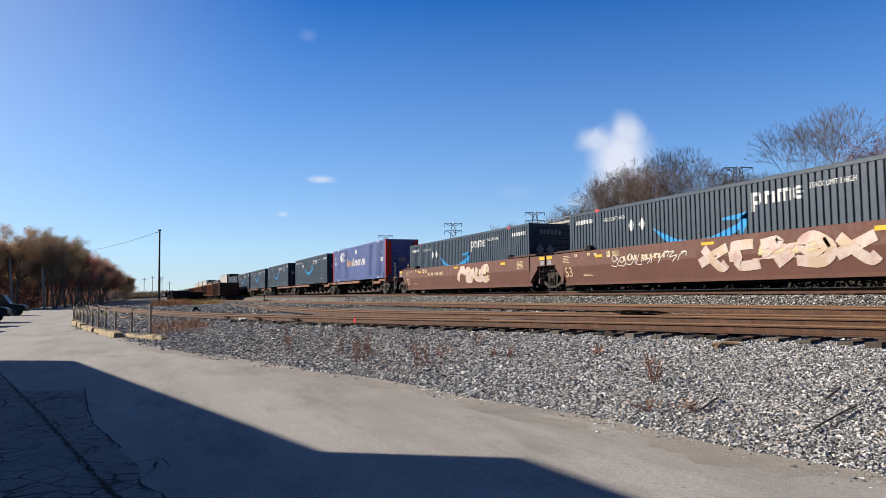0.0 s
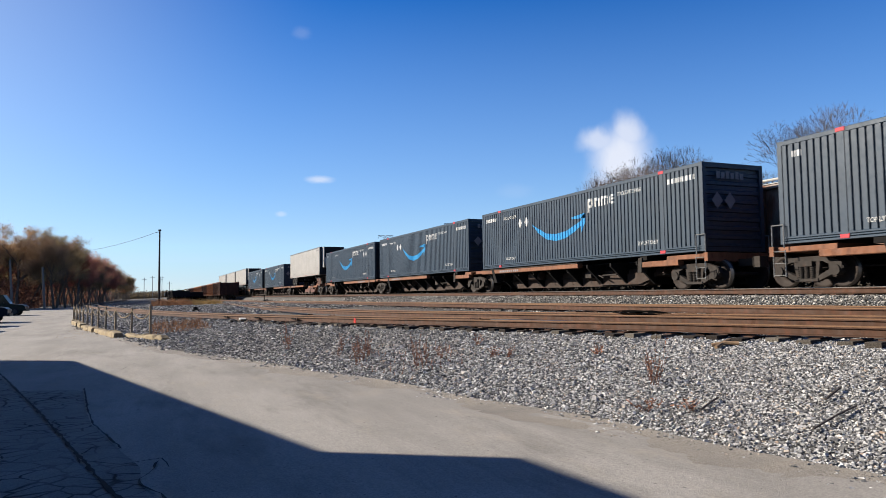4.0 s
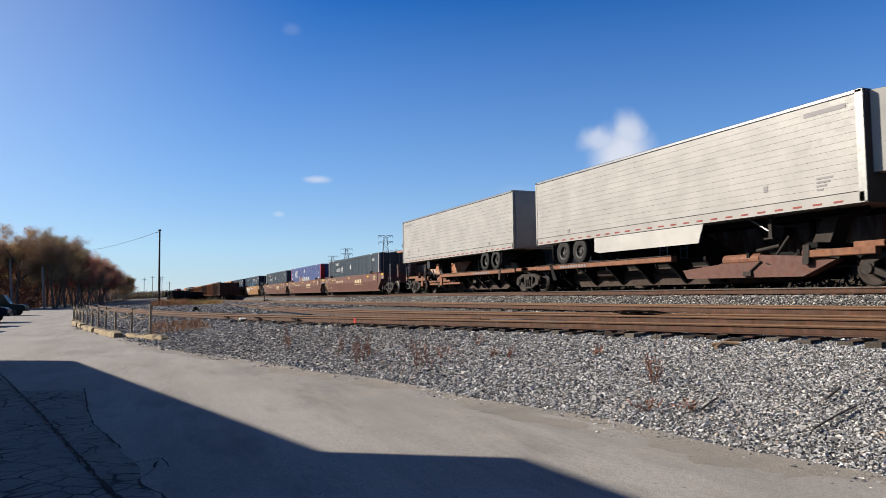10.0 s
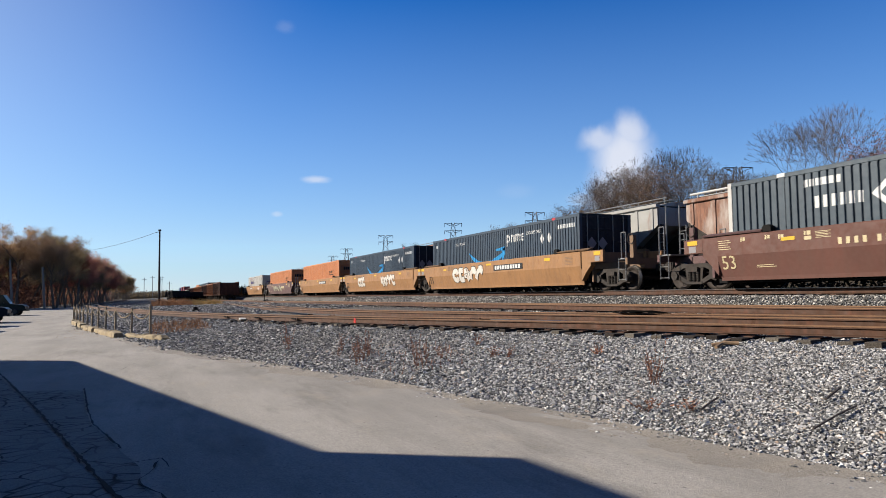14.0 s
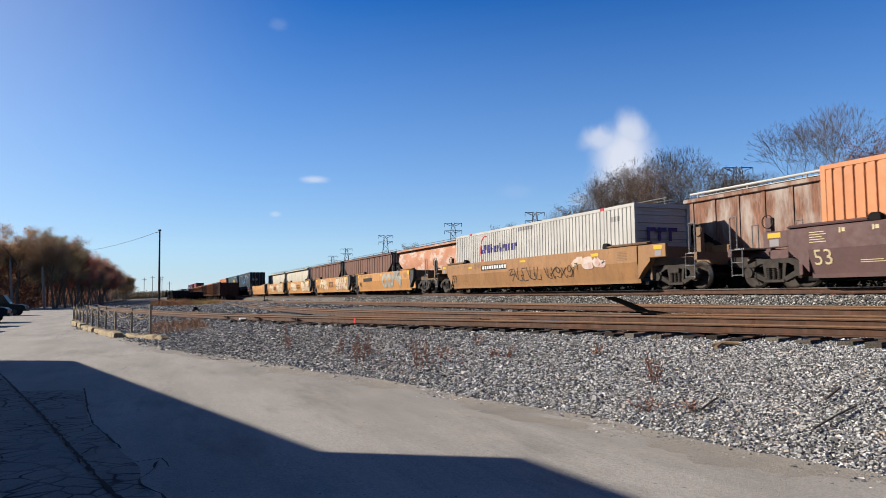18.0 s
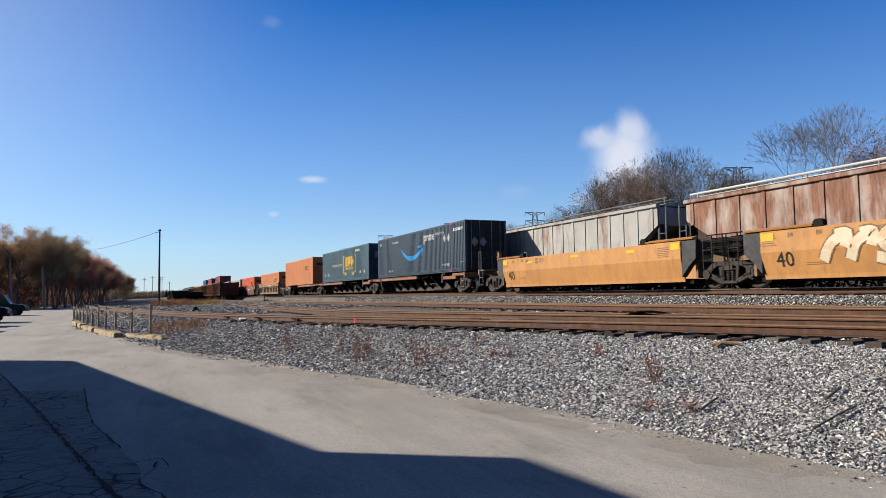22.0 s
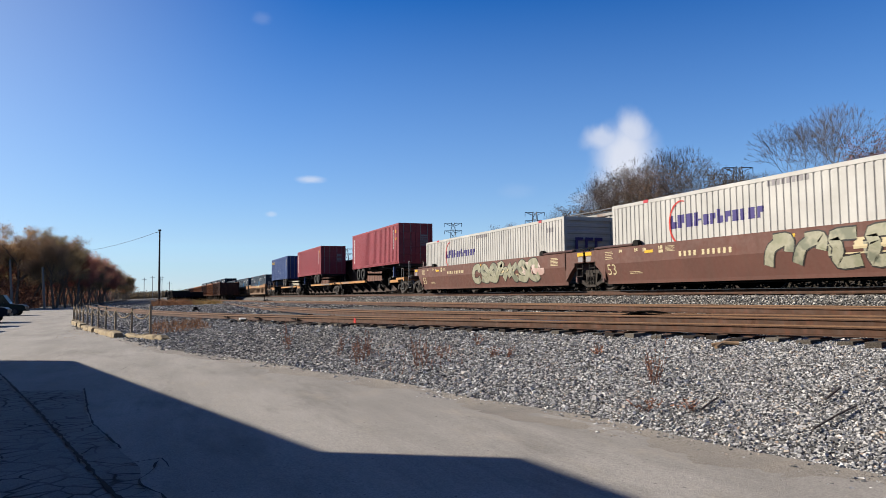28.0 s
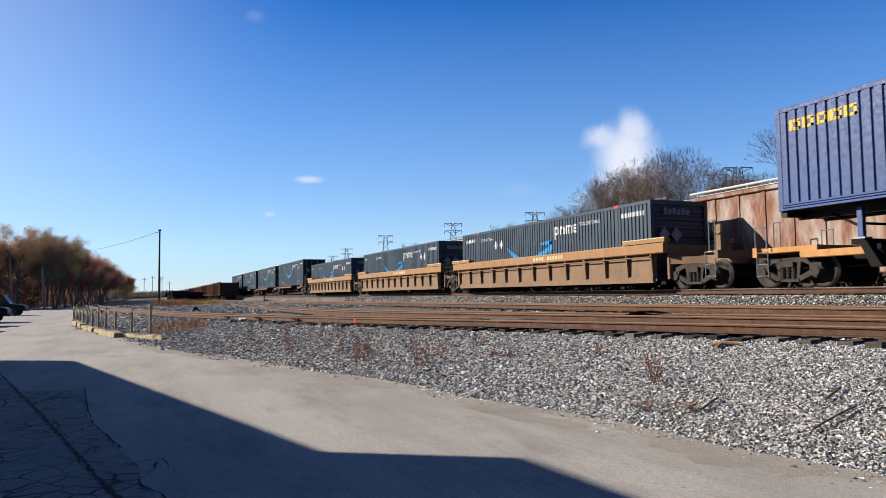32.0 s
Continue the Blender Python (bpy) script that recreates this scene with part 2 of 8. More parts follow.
def letters(word, size):
    """A flat mesh of a word in the built-in font, standing in the x-z plane, centred, read from the -y side."""
    if (word, size) not in LETTERS:
        cu = bpy.data.curves.new("letters", "FONT")
        cu.body, cu.size, cu.align_x, cu.align_y, cu.resolution_u = word, size, "CENTER", "CENTER", 2
        ob = new("letters", cu)
        me = bpy.data.meshes.new_from_object(ob.evaluated_get(bpy.context.evaluated_depsgraph_get()))
        bpy.data.objects.remove(ob)
        me.transform(Matrix.Rotation(radians(90), 4, "X"))
        LETTERS[(word, size)] = me
    return LETTERS[(word, size)]


def on_side(z):
    """The depth of a smooth well car's side at the height z: upright above the crease, leaning in below it."""
    return -1.50 if z > 1.0 else -1.50 + (1.0 - z) * 0.23


def decal(rows, off=0.006):
    """Flat painted patches (x0, x1, z0, z1) that follow a well car's side."""
    g = Geo()
    for x0, x1, z0, z1 in rows:
        zs = [z0] + ([1.0] if z0 < 1.0 < z1 else []) + [z1]
        for a, b in zip(zs, zs[1:]):
            g.add([(x0, on_side(a) - off, a), (x1, on_side(a) - off, a), (x1, on_side(b) - off, b), (x0, on_side(b) - off, b)], [(0, 1, 2, 3)])
    return g


def lettering(name, word, size, mat, parent, x, y, z, label="", turn=0, slim=1.0):
    key = (word, size, mat)
    if key not in LETTERS:
        me = letters(word, size).copy()
        me.materials.clear()
        me.materials.append(M[mat])
        LETTERS[key] = me
    return part(name, LETTERS[key], None, parent, label, pose(x, y, z, 0, 0, turn) @ Matrix.Diagonal((slim, 1, 1, 1)))


# ---- the train: containers ----
RAIL = 1.60
TRAIN_Y = 17.72
WIDE = 2.59
TALL = 2.896


def corrugation(x0, x1, period, depth, y):
    """The pressed sheet's outline from x0 to x1: outer face at y, grooves set back by depth."""
    n = max(1, round((x1 - x0) / period))
    p = (x1 - x0) / n
    xs, ys = [x0], [y]
    for i in range(n):
        a = x0 + i * p
        for u, back in ((0.60, 0), (0.69, 1), (0.83, 1), (0.92, 0)):
            xs.append(a + u * p)
            ys.append(y + back * depth)
    xs.append(x1)
    ys.append(y)
    return xs, ys


def at_depth(xs, ys, x):
    return float(np.interp(x, xs, ys))


def swoosh(xs, ys):
    """A curved stroke that sags and ends in an arrow's tip, laid on the corrugation."""
    g = Geo()
    x0, x1 = -2.82, 1.22
    pts = sorted(set([x for x in xs if x0 < x < x1] + list(np.linspace(x0, x1, 40))))
    lo, hi, yy = [], [], []
    for x in pts:
        u = (x - x0) / (x1 - x0)
        mid = float(np.interp(u, (0, 0.12, 0.3, 0.5, 0.7, 0.88, 1.0), (1.86, 1.56, 1.24, 1.13, 1.20, 1.42, 1.60)))
        w = float(np.interp(u, (0, 0.15, 0.5, 0.85, 1.0), (0.03, 0.22, 0.31, 0.27, 0.20)))
        lo.append(mid - w / 2)
        hi.append(mid + w / 2)
        yy.append(at_depth(xs, ys, x) - 0.005)
    g.ribbon(pts, yy, lo, hi)
    for a, b, l0, h0, l1, h1 in ((0.46, 1.44, 1.80, 1.88, 1.76, 1.97), (1.16, 1.44, 1.18, 1.80, 1.60, 1.97)):
        pts = sorted(set([x for x in xs if a < x < b] + list(np.linspace(a, b, 8))))
        t = [(x - a) / (b - a) for x in pts]
        g.ribbon(pts, [at_depth(xs, ys, x) - 0.006 for x in pts], [l0 + (l1 - l0) * u for u in t], [h0 + (h1 - h0) * u for u in t])
    return g


def block(xs, ys, x0, x1, lo, hi, off=0.005):
    """A four-sided patch of colour laid on the corrugation; lo and hi may lean."""
    lo = lo if isinstance(lo, tuple) else (lo, lo)
    hi = hi if isinstance(hi, tuple) else (hi, hi)
    pts = sorted(set([x for x in xs if x0 < x < x1] + [x0, x1]))
    t = [(x - x0) / (x1 - x0) for x in pts]
    return Geo().ribbon(pts, [at_depth(xs, ys, x) - off for x in pts], [lo[0] + (lo[1] - lo[0]) * u for u in t], [hi[0] + (hi[1] - hi[0]) * u for u in t])


def merge(*geos):
    g = Geo()
    for k in geos:
        g.add(k.v, k.f)
    return g


def diamond(xs, ys, x, z, r):
    a, b = block(xs, ys, x - r * 0.8, x, (z, z - r), (z, z + r)), block(xs, ys, x, x + r * 0.8, (z - r, z), (z + r, z))
    return merge(a, b)


def disc(xs, ys, x, z, r):
    """A round spot laid on the corrugation."""
    cuts = [x + r * math.cos(math.pi * i / 8) for i in range(8, -1, -1)]
    tall = [math.sqrt(max(0.0, r * r - (c - x) ** 2)) for c in cuts]
    return merge(*[block(xs, ys, a, b, (z - p, z - q), (z + p, z + q)) for a, b, p, q in zip(cuts, cuts[1:], tall, tall[1:])])


def glyph_row(xs, ys, x0, z, heights, w, gap, tall):
    """A row of plain upright strokes that stands in for lettering."""
    gs = []
    x = x0
    for up, down in heights:
        gs.append(block(xs, ys, x, x + w, z - tall * down, z + tall * up))
        x += w + gap
    return merge(*gs), x


def container(name, label, group, length, mat, end_mat, doors_front, period=0.215, depth=0.045, posts=True, rail_mat=None, post_mat=None, casting="casting_red"):
    """A corrugated freight container; origin at the middle of its floor, front towards +x."""
    root = thing(name, label, "container", group)
    h, w, L = TALL, WIDE / 2, length / 2
    rail_mat = rail_mat or mat
    px = 6.096 if posts else L
    outline = None
    for side, sy in (("near", -1), ("far", 1)):
        xs, ys = [], []
        if posts:
            for a, b in ((-L + 0.16, -px - 0.10), (-px + 0.10, px - 0.10), (px + 0.10, L - 0.16)):
                u, k = corrugation(a, b, period, depth, -w + 0.012)
                xs, ys = xs + u, ys + k
        else:
            xs, ys = corrugation(-L + 0.14, L - 0.14, period, depth, -w + 0.012)
        g = Geo().ribbon(xs, [y if sy < 0 else -y for y in ys], [0.20] * len(xs), [h - 0.12] * len(xs))
        part("side_panel", g, mat, root)
        if sy < 0:
            outline = (xs, ys)
        y0, y1 = sorted((sy * w, sy * (w - 0.08)))
        part("top_rail", Geo().bevel_box(-L, L, y0, y1, h - 0.13, h, 0.012), rail_mat, root)
        g = Geo().bevel_box(-L + 0.01, L - 0.01, y0, y1, 0.0, 0.07, 0.012)
        g.bevel_box(-L + 0.01, L - 0.01, y0 + (0.008 if sy < 0 else 0), y1 - (0.008 if sy > 0 else 0), 0.085, 0.135, 0.012)
        g.bevel_box(-L + 0.01, L - 0.01, y0, y1, 0.145, 0.205, 0.012)
        part("bottom_rail", g, rail_mat, root)
        if posts:
            for x in (-px, px):
                yy = sorted((sy * (w + 0.004), sy * (w - 0.10)))
                part("lifting_post", Geo().box(x - 0.10, x + 0.10, yy[0], yy[1], 0.02, h - 0.02), mat, root)
                for z in (0.02, h - 0.11) if sy < 0 else ():
                    yy2 = sorted((sy * (w + 0.012), sy * (w - 0.05)))
                    g = Geo().bevel_box(x - 0.13, x + 0.13, yy2[0], yy2[1], z, z + 0.12, 0.015)
                    part("corner_casting", g, casting, root)
        for x in (-L + 0.07, L - 0.07):
            yy = sorted((sy * (w + 0.003), sy * (w - 0.14)))
            part("corner_post", Geo().box(x - 0.073, x + 0.073, yy[0], yy[1], 0.0, h), post_mat or mat, root)
    part("roof", Geo().box(-L + 0.02, L - 0.02, -w + 0.03, w - 0.03, h - 0.05, h - 0.012), mat, root)
    part("floor", Geo().box(-L + 0.02, L - 0.02, -w + 0.05, w - 0.05, 0.03, 0.16), "under", root)
    for sx in (-1, 1):
        x = sx * (L - 0.05)
        doors = doors_front == (sx > 0)
        if doors:
            for k in (-1, 1):
                yy = sorted((k * 0.01, k * (w - 0.13)))
                sheet = [(x - sx * 0.04, 0.18), (x, 0.18)]
                for z in (0.62, 1.15, 1.68, 2.2):
                    sheet += [(x, z), (x + sx * 0.022, z + 0.015), (x + sx * 0.022, z + 0.075), (x, z + 0.09)]
                sheet += [(x, h - 0.14), (x - sx * 0.04, h - 0.14)]
                g = Geo().prism(sheet[::-int(sx)], "y", yy[0], yy[1])
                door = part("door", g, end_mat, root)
                for f in (0.32, 0.78):
                    y = k * (w - 0.13) * f
                    part("lock_rod", Geo().tube((x + sx * 0.045, y, 0.10), (x + sx * 0.045, y, h - 0.05), 0.019, 8), "galv", door)
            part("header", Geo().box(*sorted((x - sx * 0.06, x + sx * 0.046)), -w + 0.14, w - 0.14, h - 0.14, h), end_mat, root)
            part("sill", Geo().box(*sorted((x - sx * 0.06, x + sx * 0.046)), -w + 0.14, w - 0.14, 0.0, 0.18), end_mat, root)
        else:
            n = 9
            g = Geo()
            zs, dx = [], []
            for i in range(n):
                a = 0.12 + i * (h - 0.24) / n
                s = (h - 0.24) / n
                for u, back in ((0, 0), (0.35, 0), (0.45, 1), (0.9, 1)):
                    zs.append(a + u * s)
                    dx.append(x - sx * 0.04 * back)
            for a, b, c, d in zip(zs, zs[1:], dx, dx[1:]):
                g.add([(c, -w + 0.14, a), (c, w - 0.14, a), (d, w - 0.14, b), (d, -w + 0.14, b)], [(0, 1, 2, 3)])
            g.box(*sorted((x - sx * 0.05, x + sx * 0.045)), -w + 0.14, w - 0.14, h - 0.16, h - 0.002)
            g.box(*sorted((x - sx * 0.05, x + sx * 0.045)), -w + 0.14, w - 0.14, 0.0, 0.14)
            part("end_wall", g, end_mat, root)
    return root, outline


def seg_text_bars(parent, name, xs, ys, x0, z, n, w, tall, mat, label="", rnd=None):
    """A line of lettering too fine to read: a run of short plain bars."""
    rnd = rnd or random.Random(5)
    gs = []
    x = x0
    for i in range(n):
        k = w * rnd.uniform(0.6, 1.15)
        gs.append(block(xs, ys, x, x + k, z, z + tall))
        x += k + w * 0.35
    return part(name, merge(*gs), mat, parent, label, kind="stuff")


def prime_box(doors_front=True, twin_left=False, twin_right=True, number=0):
    """The dark slate container with a cyan stroke and white markings."""
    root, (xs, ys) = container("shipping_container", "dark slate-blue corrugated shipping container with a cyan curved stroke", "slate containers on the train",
                               16.15, "navy", "navy_shaded" if doors_front else "navy", doors_front)
    part("cyan_stroke", swoosh(xs, ys), "mark_cyan", root, "cyan curved stroke with an arrow tip")
    # five plain white upright shapes of uneven width
    for shapes in ([(1.62, 1.74, 1.93, 2.50), (1.74, 1.93, 2.38, 2.49), (1.74, 1.93, 2.13, 2.23), (1.90, 1.98, 2.18, 2.44)], [(2.10, 2.20, 2.12, 2.48), (2.20, 2.30, 2.36, 2.48)], [(2.38, 2.47, 2.12, 2.44)], [(2.57, 2.65, 2.12, 2.48), (2.65, 2.97, 2.39, 2.48), (2.75, 2.83, 2.12, 2.40), (2.93, 3.01, 2.12, 2.44)], [(3.10, 3.18, 2.16, 2.44), (3.16, 3.36, 2.12, 2.21), (3.16, 3.38, 2.28, 2.35), (3.16, 3.36, 2.40, 2.48)]):
        part("white_sign", merge(*[block(xs, ys, *q) for q in shapes]), "mark_white", root, "thick white shape")
    near = -WIDE / 2 - 0.006
    lettering("notice", "STACK LIMIT 3 HIGH", 0.21, "mark_white", root, 4.32, near, 2.42, "white stacking notice", 0, 0.72)
    lettering("notice", "TOP LIFT ONLY", 0.20, "mark_white", root, 5.30, near, 0.46, "white lifting notice", 0, 0.80)
    lettering("notice", "STACK LIMIT 3 HIGH", 0.20, "mark_white", root, -3.95 if not twin_left else -5.0, near, 2.42, "white stacking notice", 0, 0.72)
    lettering("notice", "TOP LIFT ONLY", 0.18, "mark_white", root, -4.98, near, 0.42, "white lifting notice", 0, 0.80)
    seg_text_bars(root, "reporting_mark", xs, ys, 6.4, 2.38, 8, 0.13, 0.17, "mark_white")
    seg_text_bars(root, "reporting_mark", xs, ys, -7.6, 2.40, 7 if twin_left else 2, 0.13, 0.17, "mark_white")
    for on, x in ((twin_right, 5.06), (twin_left, -4.0)):
        if on:
            for k in (0, 0.61):
                part("diamond_sign", diamond(xs, ys, x + k, 2.07, 0.235), "mark_white", root, "white diamond sign")
    # the end towards +x
    x = 16.15 / 2 + 0.012
    for y in (-0.72, -0.18):
        g = Geo().add([(x + 0.012, y - 0.24, 1.66), (x + 0.012, y, 1.38), (x + 0.012, y + 0.24, 1.66), (x + 0.012, y, 1.94)], [(0, 1, 2, 3)])
        part("end_diamond_sign", g, "mark_grey", root, "grey diamond sign")
    if not doors_front:
        g = Geo()
        for i in range(6):
            y = -0.72 + i * 0.2
            g.box(x, x + 0.008, y, y + 0.15, 2.38, 2.38 + (0.2 if i % 2 else 0.24))
        part("end_sign", g, "mark_grey", root, "row of grey signs")
    return root


def simple_bars(root, xs, ys, rows):
    for name, mat, label, x0, x1, lo, hi in rows:
        part(name, block(xs, ys, x0, x1, lo, hi), mat, root, label)


def striped_blue_box():
    root, (xs, ys) = container("shipping_container", "faded royal-blue corrugated shipping container with red corner posts", "", 16.15, "blue", "blue", False, 0.31, 0.05,
                               True, None, "mark_red", "mark_white")
    # a half disc with trailing lines, then a row of tall cream and white blocks
    g = [block(xs, ys, -5.52, -5.25, (2.1, 1.82), (2.2, 2.46)), block(xs, ys, -5.25, -4.85, (1.80, 1.72), (2.48, 2.56))]
    part("half_disc", merge(*g), "mark_white", root, "white half disc")
    part("trailing_lines", merge(*[block(xs, ys, -4.85, -4.05 + 0.12 * (k % 3), 1.74 + 0.11 * k, 1.79 + 0.11 * k) for k in range(8)]), "mark_white", root, kind="stuff")
    x = -2.95
    for word, n, tall in (("cream_block", 5, 0.50), ("white_block", 10, 0.50)):
        for i in range(n):
            t = tall * (1.4 if i == 0 else 1.0)
            w = 0.36 if i == 0 else 0.29
            z = 1.22
            g = [block(xs, ys, x, x + w * 0.42, z, z + t)]
            g.append(block(xs, ys, x + w * 0.42, x + w, z + (t * 0.5 if i % 2 else 0.0), z + t * (1.0 if i % 3 else 0.45)))
            part(word, merge(*g), ("mark_tan" if i in (1, 2) else "mark_cream") if n == 5 else "mark_white", root)
            x += w + 0.07
        x += 0.12
    simple_bars(root, xs, ys, [("white_panel", "mark_white", "small white panel", -0.42, 0.05, 2.24, 2.58), ("white_panel", "mark_white", "", -7.3, -6.9, 1.5, 1.78)])
    lettering("number", "53", 0.5, "mark_white", root, -7.1, -WIDE / 2 - 0.006, 2.08, "white number", 0, 0.8)
    lettering("number", "53", 0.42, "mark_white", root, 7.0, -WIDE / 2 - 0.006, 2.0, "white number", 0, 0.8)
    simple_bars(root, xs, ys, [("white_panel", "mark_white", "", 6.75, 7.25, 1.3, 1.6)])
    x = 16.15 / 2 + 0.006
    for y in (-1.0, 1.0):
        part("red_edge", Geo().box(x - 0.02, x + 0.012, y - 0.14 + (0.04 if y > 0 else -0.04), y + 0.14, 0.2, 2.75), "mark_red", root, "red edge band")
    g = Geo().box(x, x + 0.012, -0.3, 0.25, 1.2, 1.55)
    part("end_panel", g, "mark_grey", root)
    return root


def grey_green_box():
    root, (xs, ys) = container("shipping_container", "dark grey-green corrugated shipping container with a white lozenge emblem", "", 16.15, "green_grey", "green_grey", True, 0.235, 0.045,
                               True, None, "white", "mark_white")
    g, x = glyph_row(xs, ys, -5.05, 1.80, [(0.32, 0), (0.32, 0.0), (0.32, 0), (0.32, 0), (0.32, 0), (0.3, 0)], 0.13, 0.12, 1.0)
    part("white_sign", g, "mark_white", root)
    a = [block(xs, ys, -3.45, -3.06, (1.98, 1.66), (1.98, 2.30)), block(xs, ys, -3.06, -2.67, (1.66, 1.98), (2.30, 1.98))]
    part("lozenge", merge(*a), "mark_white", root, "white lozenge emblem")
    b = [block(xs, ys, -3.22, -3.06, (1.98, 1.84), (1.98, 2.12), 0.009), block(xs, ys, -3.06, -2.90, (1.84, 1.98), (2.12, 1.98), 0.009)]
    part("lozenge_core", merge(*b), "green_grey", root)
    part("diamond_sign", diamond(xs, ys, -0.16, 2.08, 0.27), "mark_white", root)
    seg_text_bars(root, "reporting_mark", xs, ys, -5.38, 2.40, 6, 0.14, 0.2, "mark_white")
    seg_text_bars(root, "reporting_mark", xs, ys, 6.4, 2.3, 3, 0.14, 0.2, "mark_white")
    return root


def emblem_teal_box():
    root, (xs, ys) = container("shipping_container", "slate-teal corrugated shipping container with a yellow bracketed emblem", "", 16.15, "teal", "teal", False, 0.30, 0.045, True, None, None, "teal")
    for x, k in ((0.05, 1), (4.0, -1)):
        part("bracket", merge(block(xs, ys, x, x + 0.16, 0.68, 2.28), block(xs, ys, *sorted((x + 0.08 + k * 0.08, x + 0.08 + k * 0.32)), 2.14, 2.28),
                              block(xs, ys, *sorted((x + 0.08 + k * 0.08, x + 0.08 + k * 0.32)), 0.68, 0.82)), "mark_yellow", root, "yellow bracket")
    for x, z0 in ((0.75, 1.28), (1.72, 1.28), (2.68, 1.28)):
        part("emblem_block", merge(block(xs, ys, x, x + 0.42, z0, z0 + 0.86), block(xs, ys, x + 0.42, x + 0.8, z0 + (0.2 if x > 1 else 0.0), z0 + 0.84 - (0.25 if x > 2 else 0))), "mark_yellow", root, "thick yellow block")
    lettering("emblem_line", "INTERMODAL", 0.36, "mark_yellow", root, 2.12, -WIDE / 2 - 0.006, 1.08, "yellow lettering", 0, 1.12)
    for x in (0.66, 1.02, 3.02, 3.40):
        part("yellow_disc", disc(xs, ys, x, 0.62, 0.15), "mark_yellow", root, "yellow disc")
    lettering("slogan", "How tomorrow moves", 0.40, "mark_cream", root, -2.15, -WIDE / 2 - 0.006, 1.52, "cream slogan", 0, 0.98)
    for x in (-7.2, -5.6, 5.4, 6.6):
        seg_text_bars(root, "reporting_mark", xs, ys, x, 0.55, 1, 0.3, 0.26, "mark_white")
    seg_text_bars(root, "reporting_mark", xs, ys, 4.0, 2.45, 8, 0.14, 0.18, "mark_white")
    g = Geo().box(8.075 + 0.008, 8.075 + 0.02, -0.8, 0.1, 1.75, 2.25)
    part("end_panel", g, "mark_grey", root, "pale end panel")
    return root


def orange_box(mat="orange", label="faded orange corrugated shipping container with a dark sign"):
    root, (xs, ys) = container("shipping_container", label, "orange containers on the train", 16.15, mat, mat, False, 0.30, 0.04, False, None, None, "orange")
    x = 4.0
    gs = []
    for i in range(9):
        gs += [block(xs, ys, x, x + 0.07, 1.76, 2.02), block(xs, ys, x + 0.05, x + 0.15, 1.94 - 0.1 * (i % 2), 2.02 if i % 3 else 1.9)]
        x += 0.205
    part("dark_sign", merge(*gs), "mark_black", root, "row of dark signs")
    part("underline", block(xs, ys, 3.95, 5.85, 1.60, 1.67), "mark_black", root)
    part("diamond_sign", diamond(xs, ys, 0.06, 0.92 if mat == "orange" else 1.9, 0.2), "mark_cream", root, "pale diamond sign")
    seg_text_bars(root, "reporting_mark", xs, ys, -6.2, 2.5, 4, 0.16, 0.14, "mark_tan")
    gs = [Geo().box(8.075 + 0.006, 8.075 + 0.014, -0.85 + 0.2 * i, -0.7 + 0.2 * i, 2.0, 2.28) for i in range(9)]
    part("end_sign", merge(*gs), "mark_black", root)
    return root


def white_box():
    root, (xs, ys) = container("shipping_container", "white corrugated shipping container with violet block signs", "white containers on the train", 16.15, "white", "white", False, 0.245, 0.026)
    gs = []
    x = -4.9
    for i in range(12):
        tall = 0.44 if i < 4 or i == 6 else 0.34
        w = 0.32 if i < 4 else 0.24
        gs.append(block(xs, ys, x, x + w * 0.55, 1.74, 1.74 + tall))
        gs.append(block(xs, ys, x + w * 0.55, x + w, 1.74 + (0.16 if i % 2 else 0), 1.74 + tall * (0.5 if i % 3 == 0 else 1)))
        x += w + 0.07
    part("violet_sign", merge(*gs), "mark_violet", root, "row of violet block signs")
    g = Geo()
    for i in range(17):
        a0, a1 = radians(75 + 13 * i), radians(75 + 13 * (i + 1))
        r0, r1 = 0.70, 0.70 + 0.06 * math.sin(math.pi * (i + 0.5) / 17)
        cx, cz = -4.3, 1.92
        q = [(cx + 0.8 * r * math.cos(a), -WIDE / 2 - 0.003, cz + r * math.sin(a)) for r, a in ((r0, a0), (r0, a1), (r1 + 0.03, a1), (r1 + 0.03, a0))]
        g.add(q, [(0, 1, 2, 3)])
    part("red_arc", g, "mark_red", root, "thin red arc")
    seg_text_bars(root, "reporting_mark", xs, ys, -0.75, 2.6, 9, 0.12, 0.18, "mark_grey")
    part("diamond_sign", diamond(xs, ys, 4.6, 1.5, 0.36), "white", root)
    seg_text_bars(root, "reporting_mark", xs, ys, 6.6, 2.3, 3, 0.16, 0.2, "mark_grey")
    gs = []
    for i in range(3):
        y = -0.75 + 0.5 * i
        gs += [Geo().box(8.075 + 0.006, 8.075 + 0.016, y, y + 0.13, 1.5, 2.0), Geo().box(8.075 + 0.006, 8.075 + 0.015, y + 0.1, y + 0.4, 1.86, 2.0)]
    part("end_sign", merge(*gs), "mark_violet", root)
    return root


